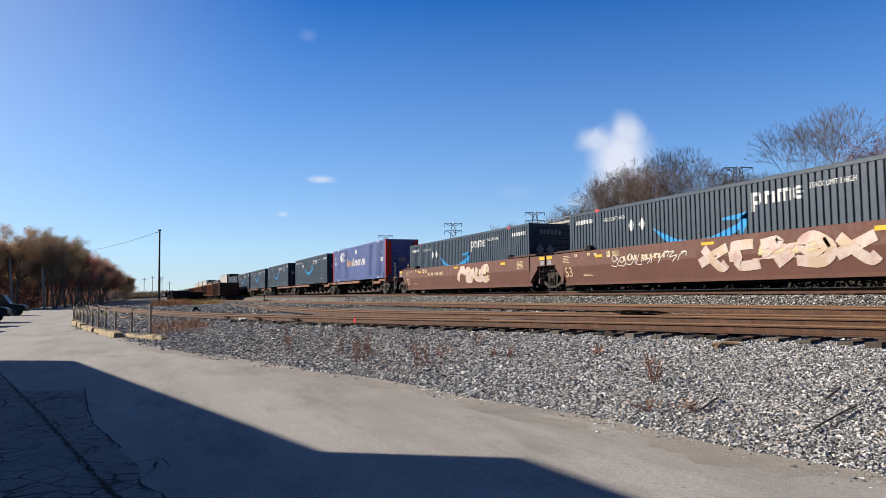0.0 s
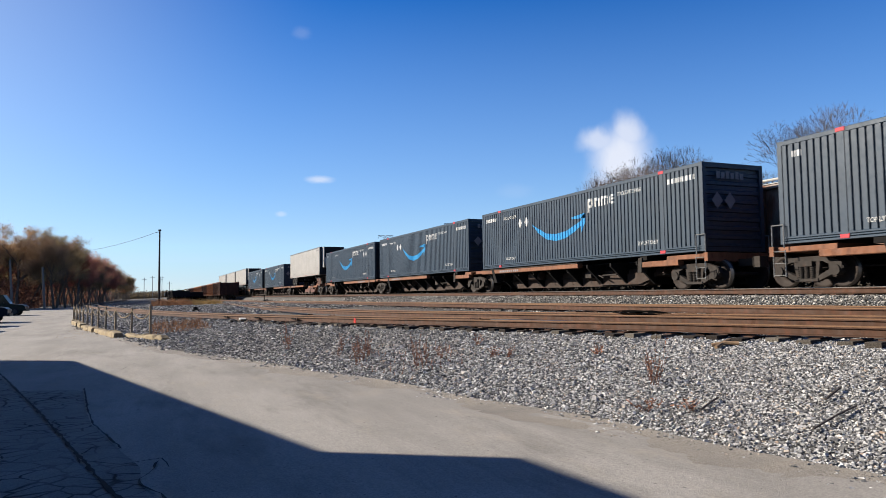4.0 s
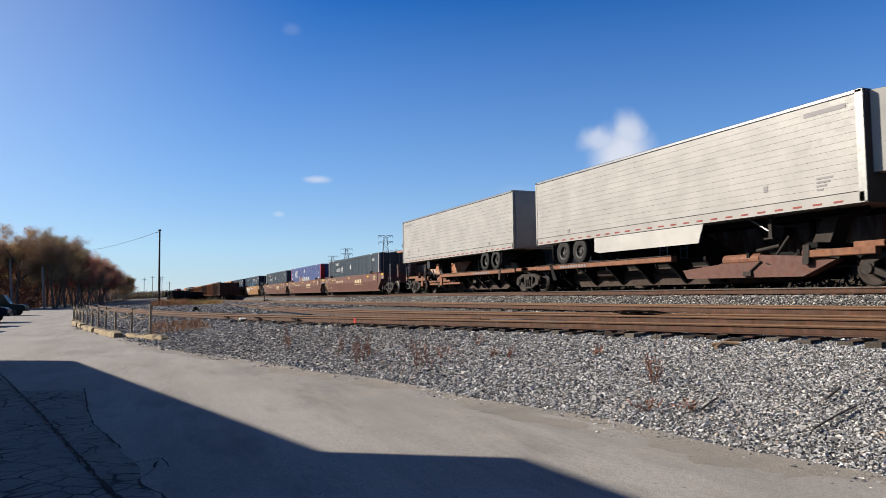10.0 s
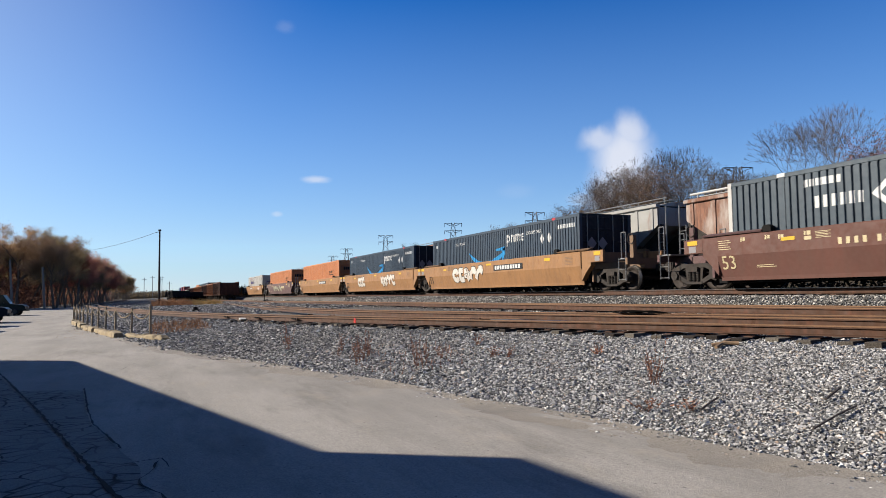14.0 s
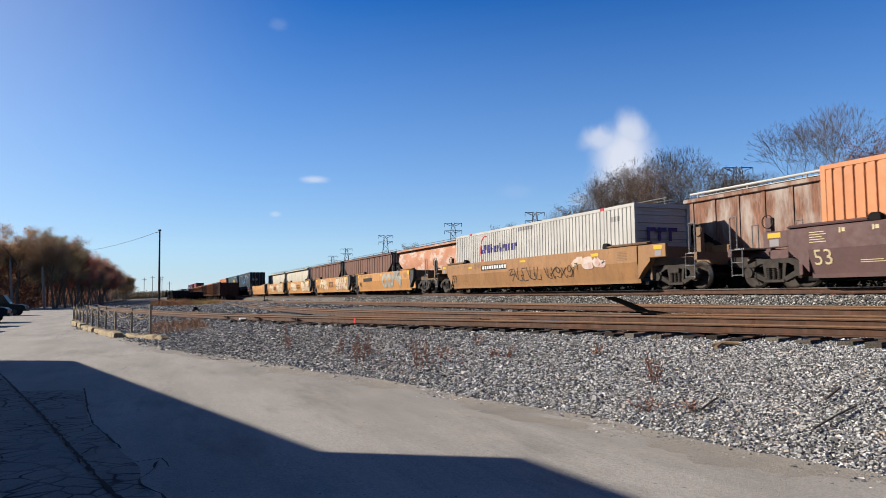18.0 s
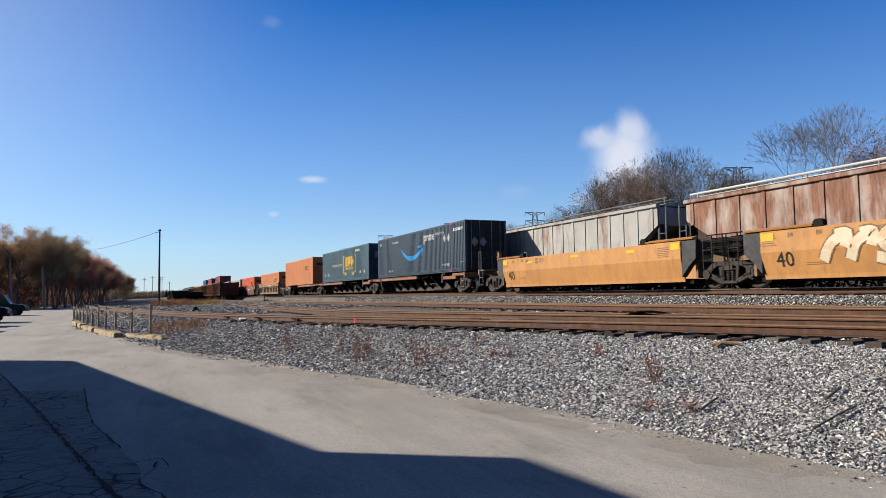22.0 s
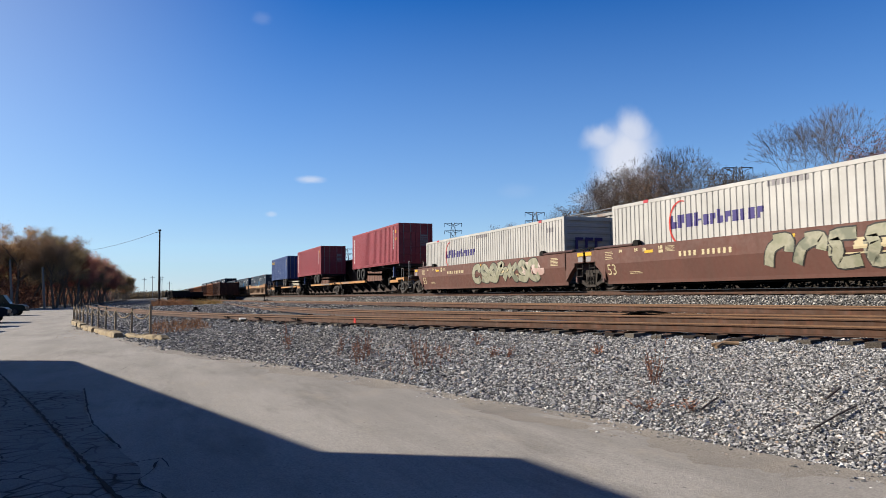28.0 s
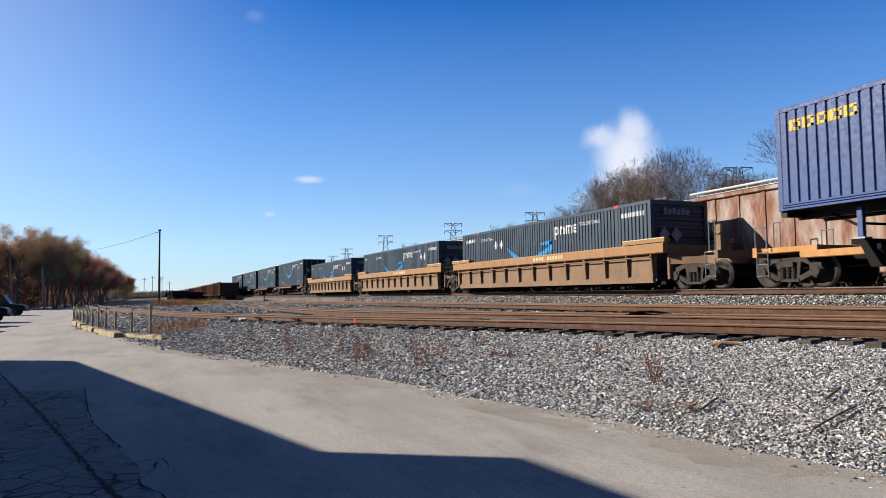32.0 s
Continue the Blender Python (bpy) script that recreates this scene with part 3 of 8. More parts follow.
def short_box(mat, label, yellow):
    root, (xs, ys) = container("shipping_container", label, "", 12.19, mat, mat, True, 0.31, 0.05, False, None, None, "galv")
    if yellow:
        gs = []
        x = -5.65
        for i in range(5):
            gs += [block(xs, ys, x, x + 0.12, 2.2, 2.5), block(xs, ys, x + 0.1, x + 0.36, 2.42, 2.5), block(xs, ys, x + 0.1, x + 0.36, 2.2, 2.28), block(xs, ys, x + 0.27, x + 0.36, 2.2, 2.46)]
            x += 0.42
        part("yellow_sign", merge(*gs), "mark_yellow", root, "row of yellow signs")
        for x, z, k in ((-0.6, 1.0, 0.26), (0.2, 0.72, 0.2), (1.0, 1.2, 0.22), (1.1, 0.72, 0.34), (1.6, 0.9, 0.18)):
            part("scrape", block(xs, ys, x, x + k * 0.7, (z, z + 0.1), (z + k, z + k * 0.7)), "mark_white", root, "bare scraped patch")
    else:
        part("white_sign", merge(*[block(xs, ys, -5.72, -5.42, 0.5 + 0.26 * i, 0.68 + 0.26 * i) for i in range(8)]), "mark_white", root, "upright row of white signs")
    part("white_sign", merge(*[block(xs, ys, 4.85, 5.05, 1.1 + 0.2 * i, 1.25 + 0.2 * i) for i in range(7)]), "mark_white", root)
    part("hazard_sign", merge(block(xs, ys, 5.3, 5.6, 1.75, (1.75, 2.0)), block(xs, ys, 5.35, 5.55, 2.2, 2.45)), "mark_yellow", root)
    gs = [Geo().box(6.095 + 0.03, 6.095 + 0.036, 0.35, 0.35 + 0.5, 1.3 + 0.14 * i, 1.38 + 0.14 * i) for i in range(6)]
    part("end_lettering", merge(*gs), "mark_grey", root, kind="stuff")
    return root


# ---- the train: road trailers and chassis ----
def tyre_wheel(parent, x, y, z, r=0.52, wide=0.28):
    tyre = part("tyre", TYRE, None, parent, "", pose(x, y, z))
    part("rim", RIM, None, tyre)
    return tyre


TYRE = Geo().lathe([(0.30, -0.12), (0.47, -0.14), (0.52, -0.10), (0.52, 0.10), (0.47, 0.14), (0.30, 0.12)], 22).mesh("tyre", M["rubber"], True)
RIM = merge(Geo().lathe([(0.0, -0.05), (0.10, -0.06), (0.12, -0.02), (0.22, 0.02), (0.25, -0.10), (0.30, -0.12)], 18),
            *[Geo().tube((0.17 * math.cos(a), -0.06, 0.17 * math.sin(a)), (0.17 * math.cos(a), 0.02, 0.17 * math.sin(a)), 0.022, 6) for a in np.linspace(0, 2 * math.pi, 9)[:-1]]).mesh("rim", M["rim"])


def reefer(nose=True, turned=False):
    """A refrigerated road trailer riding on a spine car; origin on the floor of the car, front towards +x."""
    root = thing("road_trailer", "cream-white refrigerated road trailer riding on a spine car", "trailer", "road trailers on the train")
    L, w = 16.15 / 2, WIDE / 2
    zb, zt = 0.98, 3.86
    part("body_core", Geo().box(-L + 0.03, L - 0.05, -w + 0.03, w - 0.03, zb + 0.02, zt - 0.02), "trailer_white", root)
    # the side is lapped from long horizontal panels
    n = 13
    for i in range(n):
        a, b = zb + 0.30 + i * (zt - zb - 0.42) / n, zb + 0.30 + (i + 1) * (zt - zb - 0.42) / n
        for sy in (-1, 1):
            yy = [(sy * w, a + 0.002), (sy * (w - 0.006), b - 0.002), (sy * (w - 0.035), b - 0.002), (sy * (w - 0.035), a + 0.002)]
            part("side_panel", Geo().prism(yy if sy < 0 else yy[::-1], "x", -L + 0.1, L - 0.22), "trailer_white", root)
    for sy in (-1, 1):
        yy = sorted((sy * (w + 0.008), sy * (w - 0.05)))
        part("base_rail", Geo().box(-L + 0.02, L - 0.1, yy[0], yy[1], zb, zb + 0.27), "trailer_white", root)
        part("top_rail", Geo().bevel_box(-L + 0.02, L - 0.06, yy[0], yy[1], zt - 0.11, zt, 0.02), "chrome", root)
        tape = sorted((sy * (w + 0.008), sy * (w + 0.013)))
        part("reflective_tape", merge(*[Geo().box(-L + 0.3 + 0.62 * i, -L + 0.58 + 0.62 * i, tape[0], tape[1], zb + 0.06, zb + 0.11) for i in range(25)]), "tape_red", root, "red and white reflective tape")
        part("corner_post", Geo().bevel_box(L - 0.24, L - 0.03, yy[0], yy[1], zb, zt, 0.03), "galv", root)
        part("corner_post", Geo().bevel_box(-L, -L + 0.12, yy[0], yy[1], zb, zt, 0.02), "trailer_white", root)
    part("roof", Geo().box(-L + 0.05, L - 0.08, -w + 0.05, w - 0.05, zt - 0.03, zt + 0.006), "chrome", root)
    k = 1 if turned else -1
    skin = sorted((k * w, k * (w + 0.006)))
    part("marker_panel", Geo().box(L - 1.75, L - 0.5, *skin, zt - 0.40, zt - 0.28), "mark_grey", root)
    part("data_panel", merge(*[Geo().box(L - 1.45, L - 0.95 - 0.1 * n, *skin, zb + 0.75 - 0.1 * n, zb + 0.80 - 0.1 * n) for n in range(4)]), "mark_grey", root, kind="stuff")
    part("small_vent", Geo().box(L - 3.2, L - 3.05, *skin, zb + 0.65, zb + 0.82), "mark_grey", root)
    part("small_vent", Geo().box(-L + 2.6, -L + 2.75, *skin, zb + 0.35, zb + 0.52), "mark_grey", root)
    # the nose with its cooling unit
    if nose:
        unit = part("cooling_unit", Geo().prism([(L - 0.02, -1.05), (L + 0.34, -0.92), (L + 0.42, -0.6), (L + 0.42, 0.6), (L + 0.34, 0.92), (L - 0.02, 1.05)], "z", zb + 0.75, zt - 0.05), "white", root, "grey-white cooling unit")
        part("grille", Geo().box(L + 0.42, L + 0.45, -0.72, 0.72, zb + 1.62, zt - 0.18), "black", unit, "black grille")
        part("dark_cowl", Geo().prism([(L + 0.05, -0.86), (L + 0.36, -0.86), (L + 0.445, -0.62), (L + 0.445, 0.62), (L + 0.36, 0.94), (L - 0.01, 1.07)], "z", zb + 1.75, zt - 0.02), "black", unit)
        part("badge", Geo().prism([(-0.25, zb + 1.36), (0.25, zb + 1.36), (0.3, zb + 1.44), (0.25, zb + 1.5), (-0.25, zb + 1.5), (-0.3, zb + 1.44)], "x", L + 0.42, L + 0.435), "mark_grey", unit)
        part("hose", Geo().path([(L + 0.3, -0.95, zb + 1.5), (L + 0.42, -0.9, zb + 1.0), (L + 0.36, -0.7, zb + 0.7)], 0.03), "black", unit)
    # dark grey for the nose's dirt, with its shade put into the colour
    part("nose_wall", Geo().box(L - 0.05, L - 0.01, -w + 0.05, w - 0.05, zb, zt - 0.02), "skirt_grey", root)
    for k in (-1, 1):
        y = sorted((k * 0.02, k * (w - 0.13)))
        part("rear_door", Geo().box(-L - 0.02, -L + 0.03, y[0], y[1], zb + 0.1, zt - 0.12), "trailer_white", root)
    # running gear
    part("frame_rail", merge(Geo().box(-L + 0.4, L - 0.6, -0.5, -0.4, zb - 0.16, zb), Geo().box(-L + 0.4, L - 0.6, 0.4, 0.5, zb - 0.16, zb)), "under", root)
    part("bogie_frame", merge(Geo().box(-L + 1.3, -L + 4.3, -0.62, -0.48, 0.56, zb - 0.1), Geo().box(-L + 1.3, -L + 4.3, 0.48, 0.62, 0.56, zb - 0.1)), "black", root)
    for x in (-L + 2.1, -L + 3.35):
        part("axle", Geo().tube((x, -1.05, 0.53), (x, 1.05, 0.53), 0.07), "under", root)
        for y in (-1.1, 1.1):
            tyre_wheel(root, x, y, 0.53)
    for y in (-1.0, 1.0):
        part("mud_flap", Geo().box(-L + 1.35, -L + 1.38, y - 0.28, y + 0.28, 0.25, 0.9), "rubber", root)
        leg = part("landing_leg", Geo().box(L - 3.45, L - 3.33, y * 0.85 - 0.06, y * 0.85 + 0.06, 0.35, zb), "truck", root)
        part("foot_plate", Geo().box(L - 3.55, L - 3.23, y * 0.85 - 0.14, y * 0.85 + 0.14, 0.30, 0.35), "truck", leg)
    part("leg_brace", merge(Geo().tube((L - 3.39, -0.85, 0.7), (L - 3.39, 0.85, 0.7), 0.03), Geo().tube((L - 3.39, -0.85, 0.5), (L - 4.2, -0.85, zb), 0.03)), "galv", root)
    part("fuel_tank", Geo().tube((L - 4.6, k * 0.75, 0.68), (L - 4.6, k * 1.2, 0.68), 0.27, 18), "skirt_grey", root, "grey round fuel tank end")
    if turned:
        for ob in root.children:
            ob.matrix_basis = pose(0, 0, 0, 0, 0, 180) @ ob.matrix_basis
    return root


def side_skirt(root, mat, x0, x1):
    part("side_skirt", Geo().prism([(x0, 0.96), (x0, 0.42), (x0 + 0.3, 0.36), (x1 - 0.25, 0.36), (x1, 0.96)], "y", -1.27, -1.235), mat, root, "flat side skirt")


def box_chassis(tail=True, turned=False):
    """A skeletal road chassis under a short container; origin on the car's floor."""
    root = thing("container_chassis", "black skeletal road chassis with four dusty tyres under a container", "chassis", "road chassis on the train")
    L = 6.1
    z = 1.02
    for y in (-0.5, 0.5):
        part("frame_rail", Geo().box(-L, L, y - 0.06, y + 0.06, z - 0.22, z - 0.02), "black", root)
    for x in (-L + 0.1, -2.2, 1.2, L - 0.15):
        part("bolster", Geo().box(x - 0.1, x + 0.1, -1.22, 1.22, z - 0.16, z), "black", root)
    for x in (L - 2.9, L - 1.6):
        part("axle", Geo().tube((x, -1.05, 0.53), (x, 1.05, 0.53), 0.07), "under", root)
        for y in (-1.1, 1.1):
            tyre_wheel(root, x, y, 0.53)
    for y in (-1.05, 1.05):
        part("mudguard", Geo().path([(L - 3.6, y, 0.95), (L - 2.9, y, 1.13), (L - 1.6, y, 1.13), (L - 0.9, y, 0.95)], 0.03), "black", root)
        leg = part("landing_leg", Geo().box(-L + 2.1, -L + 2.24, y * 0.85 - 0.07, y * 0.85 + 0.07, 0.14, z - 0.1), "blue_iso" if tail else "galv", root)
        part("foot_plate", Geo().box(-L + 2.0, -L + 2.34, y * 0.85 - 0.14, y * 0.85 + 0.14, 0.06, 0.14), "galv", leg)
    part("leg_brace", merge(Geo().tube((-L + 2.15, -0.85, 0.4), (-L + 1.0, -0.5, z - 0.1), 0.04), Geo().tube((-L + 2.15, -0.85, 0.5), (-L + 2.15, 0.85, 0.5), 0.035)), "under", root)
    if turned:
        for ob in root.children:
            ob.matrix_basis = pose(0, 0, 0, 0, 0, 180) @ ob.matrix_basis
    return root


# ---- the train: trucks and cars ----
WHEEL = Geo().lathe([(0.0, -0.06), (0.12, -0.07), (0.14, -0.02), (0.34, 0.03), (0.38, -0.05), (0.455, -0.055), (0.46, 0.06), (0.49, 0.065), (0.485, 0.09), (0.38, 0.09), (0.34, 0.06), (0.1, 0.06), (0, 0.06)], 24).mesh("wheel", M["wheel"], True)
WHEEL.materials.append(M["tread"])
for face in WHEEL.polygons:
    if all(0.45 < math.hypot(WHEEL.vertices[i].co.x, WHEEL.vertices[i].co.z) < 0.465 for i in face.vertices):
        face.material_index = 1


def side_frame():
    """The cast frame of a freight truck: sloping arms, two windows, a spring pocket."""
    g = Geo()
    y0, y1 = -0.07, 0.07
    top = [(-1.12, 0.50), (-1.05, 0.68), (-0.55, 0.84), (0.55, 0.84), (1.05, 0.68), (1.12, 0.50), (0.98, 0.48), (0.50, 0.70), (-0.50, 0.70), (-0.98, 0.48)]
    g.prism(top, "y", y0, y1)
    for s in (-1, 1):
        arm = [(s * 1.02, 0.52), (s * 0.92, 0.40), (s * 0.36, 0.17), (s * 0.30, 0.28), (s * 0.84, 0.55)]
        g.prism(arm if s > 0 else arm[::-1], "y", y0, y1)
        col = [(s * 0.34, 0.22), (s * 0.42, 0.72), (s * 0.30, 0.74), (s * 0.26, 0.22)]
        g.prism(col, "y", y0 + 0.01, y1 - 0.01)
        g.tube((s * 0.89, -0.13, 0.457), (s * 0.89, 0.09, 0.457), 0.15, 14)
        g.prism([(s * 0.89 - 0.17, 0.40), (s * 0.89 + 0.17, 0.40), (s * 0.89 + 0.19, 0.62), (s * 0.89 - 0.19, 0.62)], "y", -0.09, 0.08)
    g.box(-0.36, 0.36, -0.10, 0.10, 0.16, 0.24)
    return g.mesh("side_frame", M["truck"])


SIDE_FRAME = side_frame()
SPRINGS = merge(*[Geo().tube((x, y, 0.24 + 0.055 * k), (x, y, 0.268 + 0.055 * k), 0.075, 10) for x in (-0.18, 0.0, 0.18) for y in (-0.05,) for k in range(6)],
                *[Geo().tube((x, -0.05, 0.24), (x, -0.05, 0.58), 0.05, 8) for x in (-0.18, 0.0, 0.18)]).mesh("spring_nest", M["truck"])
BOLSTER = merge(Geo().box(-0.22, 0.22, -1.14, 1.14, 0.57, 0.72), Geo().tube((0, 0, 0.6), (0, 0, 0.95), 0.35, 14)).mesh("bolster", M["truck"])
AXLE = Geo().tube((0, -1.05, 0), (0, 1.05, 0), 0.08, 10).mesh("axle", M["wheel"])


def truck(parent, x):
    """A two-axle truck as a part of its car."""
    t = part("truck", BOLSTER, None, parent, "dusty two-axle truck", pose(x, 0, 0))
    for sy in (-1, 1):
        part("side_frame", SIDE_FRAME, None, t, "", pose(0, sy * 1.0, 0, 0, 0, 0 if sy < 0 else 180))
        part("spring_nest", SPRINGS, None, t, "", pose(0, sy * 1.0, 0, 0, 0, 0 if sy < 0 else 180), kind="stuff")
    for ax in (-0.89, 0.89):
        part("axle", AXLE, None, t, "", pose(ax, 0, 0.457))
        for sy in (-1, 1):
            part("wheel", WHEEL, None, t, "", pose(ax, sy * 0.77, 0.457, 0, 0, 0 if sy < 0 else 180))
    return t


def ladder(parent, x, y, z0, z1, wide=0.42, rungs=3, mat="galv", name="ladder"):
    g = Geo()
    for k in (-wide / 2, wide / 2):
        g.tube((x + k, y, z0), (x + k, y, z1), 0.016, 6)
    for i in range(rungs):
        z = z0 + (z1 - z0) * (i + 0.12) / max(1, rungs - 0.76)
        g.tube((x - wide / 2, y, z), (x + wide / 2, y, z), 0.014, 6)
    return part(name, g, mat, parent)


def coupler(parent, x, s):
    g = Geo().box(*sorted((x, x + s * 0.7)), -0.1, 0.1, 0.72, 0.95)
    g.prism([(x + s * 0.65, -0.16), (x + s * 0.95, -0.2), (x + s * 1.0, -0.02), (x + s * 0.9, 0.02), (x + s * 0.92, 0.18), (x + s * 0.65, 0.16)][::int(s)], "z", 0.66, 1.0)
    part("coupler", g, "truck", parent)


def well_car(mat, label, half, ribbed=False, front=True, rear=True, body_half=None, number="53", brake=True, frame_mat=None, plate=None, plate_label=""):
    """One unit of a well car, origin on the rails at its middle. half: from the middle to the trucks. front, rear: whether it ends there with a coupler."""
    root = thing("well_car", label, "railcar", "")
    b = body_half if body_half else half - 0.95
    frame_mat = frame_mat or ("brown_dark" if mat.startswith("brown") else "tan_dark")
    stencil = "mark_cream" if mat.startswith("brown") else "tan_dark"
    for sy in (-1, 1):
        k = lambda poly: [(sy * -y, z) for y, z in poly][::1 if sy < 0 else -1]
        if not ribbed:
            part("side_sill", Geo().prism(k([(-1.47, 1.60), (-1.50, 1.57), (-1.50, 1.0), (-1.35, 0.348), (-1.335, 0.24), (-1.305, 0.24), (-1.305, 1.60)]), "x", -b + 0.55, b - 0.55), mat, root)
            for s in (-1, 1):
                end = [(s * (b - 0.55), 1.60), (s * (b - 0.55), 0.40), (s * (b - 0.25), 0.72), (s * (b + 0.10), 1.0), (s * (b + 0.12), 1.60)]
                part("end_gusset", Geo().prism(end if s > 0 else end[::-1], "y", *sorted((sy * 1.24, sy * 1.46))), "gusset" if mat == "yellow" else mat, root, "dark grey end gusset" if mat == "yellow" else "")
                guide = sorted((s * (b - 2.62), s * (b - 2.28)))
                part("container_guide", Geo().prism([(guide[0], 1.60), (guide[1], 1.60), (guide[1] - 0.02, 1.74), (guide[1] - 0.10, 1.80), (guide[0] + 0.10, 1.80), (guide[0] + 0.02, 1.74)], "y", *sorted((sy * 1.34, sy * 1.50))), "under", root, "black container guide")
                if mat != "yellow":
                    part("end_panel", Geo().bevel_box(*sorted((s * (b + 0.10), s * (half - 0.02))), *sorted((sy * 1.36, sy * 1.465)), 1.12, 1.585, 0.02), mat, root)
                cap = sorted((s * (b - 2.3), s * (b + 0.05)))
                part("top_plate", Geo().prism(k([(-1.52, 1.62), (-1.54, 1.66), (-1.31, 1.72), (-1.31, 1.60)]), "x", cap[0], cap[1]), mat if mat == "yellow" else frame_mat, root)
        else:
            part("top_chord", Geo().prism(k([(-1.50, 1.62), (-1.53, 1.58), (-1.53, 1.28), (-1.50, 1.25), (-1.305, 1.25), (-1.305, 1.62)]), "x", -b, b), mat, root)
            part("side_sheet", Geo().prism(k([(-1.34, 1.25), (-1.34, 0.50), (-1.33, 0.30), (-1.305, 0.30), (-1.305, 1.25)]), "x", -b + 0.6, b - 0.6), plate or mat, root)
            part("bottom_chord", Geo().box(-b + 0.7, b - 0.7, *sorted((sy * 1.306, sy * 1.42)), 0.24, 0.46), plate or mat, root)
            n = 13
            for i in range(n):
                x = -b + 0.7 + i * (2 * b - 1.4) / (n - 1)
                wide = 0.16 if i in (3, 9) else 0.06
                part("side_post", Geo().prism(k([(-1.50, 1.26), (-1.44, 0.44), (-1.34, 0.44), (-1.34, 1.26)]), "x", x - wide / 2, x + wide / 2), plate or mat, root)
            part("side_pipe", Geo().tube((-b + 0.7, sy * 1.50, 1.14), (b - 0.7, sy * 1.50, 1.14), 0.025, 6), plate or mat, root)
            for s in (-1, 1):
                cap = sorted((s * (b - 2.2), s * (b + 0.1)))
                part("top_plate", Geo().box(cap[0], cap[1], *sorted((sy * 1.31, sy * 1.55)), 1.63, 1.76), mat, root)
                part("top_trim", Geo().box(cap[0], cap[1], *sorted((sy * 1.50, sy * 1.56)), 1.76, 1.79), "mark_cream", root)
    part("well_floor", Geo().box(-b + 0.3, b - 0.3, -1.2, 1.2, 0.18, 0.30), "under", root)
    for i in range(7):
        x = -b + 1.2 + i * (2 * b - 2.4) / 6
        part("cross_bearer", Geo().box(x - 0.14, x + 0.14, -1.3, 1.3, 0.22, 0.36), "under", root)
    for s, ends in ((1, front), (-1, rear)):
        part("bulkhead", Geo().box(*sorted((s * (b - 0.05), s * (b - 0.15))), -1.24, 1.24, 0.35, 1.55), frame_mat, root)
        reach = half + (1.40 if ends else 0.25)
        part("end_platform", Geo().bevel_box(*sorted((s * (b - 0.1), s * reach)), -0.62, 0.62, 0.80, 1.12, 0.04), frame_mat, root)
        for q in (-1, 1):
            part("end_arm", Geo().prism([(s * (b - 0.1), q * 1.24), (s * (half + 0.3), q * 0.55), (s * (half + 0.3), q * 0.35), (s * (b - 0.1), q * 0.9)][::int(s * q)], "z", 0.86, 1.10), frame_mat, root)
        if ends:
            part("end_sill", Geo().box(*sorted((s * (reach - 0.12), s * reach)), -1.40, 1.40, 0.95, 1.20), frame_mat, root)
            part("cross_over_step", Geo().box(*sorted((s * (reach - 0.55), s * (reach - 0.12))), -1.3, 1.3, 1.16, 1.20), "galv", root)
            for y in (-1.38, 1.38):
                ladder(root, s * (reach - 0.34), y, 0.35, 1.20, 0.42, 3)
                part("hand_rail", Geo().path([(s * (reach - 0.1), y, 1.2), (s * (reach - 0.1), y, 2.15), (s * (reach - 0.36), y, 2.15), (s * (reach - 0.36), y, 1.2)], 0.02), "galv", root)
            coupler(root, s * reach, s)
            truck(root, s * half)
            if brake:
                wheel = part("brake_wheel", Geo().lathe([(0.19, -0.015), (0.21, -0.015), (0.21, 0.015), (0.19, 0.015), (0.19, -0.015)], 16, (s * (reach - 0.8), -0.6, 1.98)), "truck", root)
                part("brake_stand", Geo().box(*sorted((s * (reach - 0.9), s * (reach - 0.7))), -0.58, -0.42, 1.1, 2.1), frame_mat, wheel)
        else:
            ladder(root, s * (half - 0.55), -1.40, 0.55, 1.58, 0.38, 4, "truck")
            part("walkway_guard", merge(*[Geo().tube((s * (half - u), -1.22, 1.05), (s * (half - u), -1.22, 1.72), 0.022, 6) for u in (0.1, 0.55)],
                                        *[Geo().tube((s * (half - 0.75), -1.22, z), (s * (half + 0.1), -1.22, z), 0.02, 6) for z in (1.3, 1.5, 1.7)]), "under", root, "black walkway guard rail")
            part("valve_box", Geo().bevel_box(*sorted((s * (half - 0.72), s * (half - 0.12))), -1.1, -0.4, 1.12, 1.62, 0.05), "under", root)
            part("air_hose", Geo().path([(s * (half - 0.2), -0.75, 1.1), (s * (half - 0.02), -0.9, 0.75), (s * (half + 0.15), -0.85, 0.62), (s * (half + 0.3), -0.7, 0.8)], 0.028), "under", root)
            if s < 0:
                truck(root, s * half)
                part("link_frame", Geo().box(-half - 0.5, -half + 0.5, -0.42, 0.42, 0.92, 1.2), "truck", root)
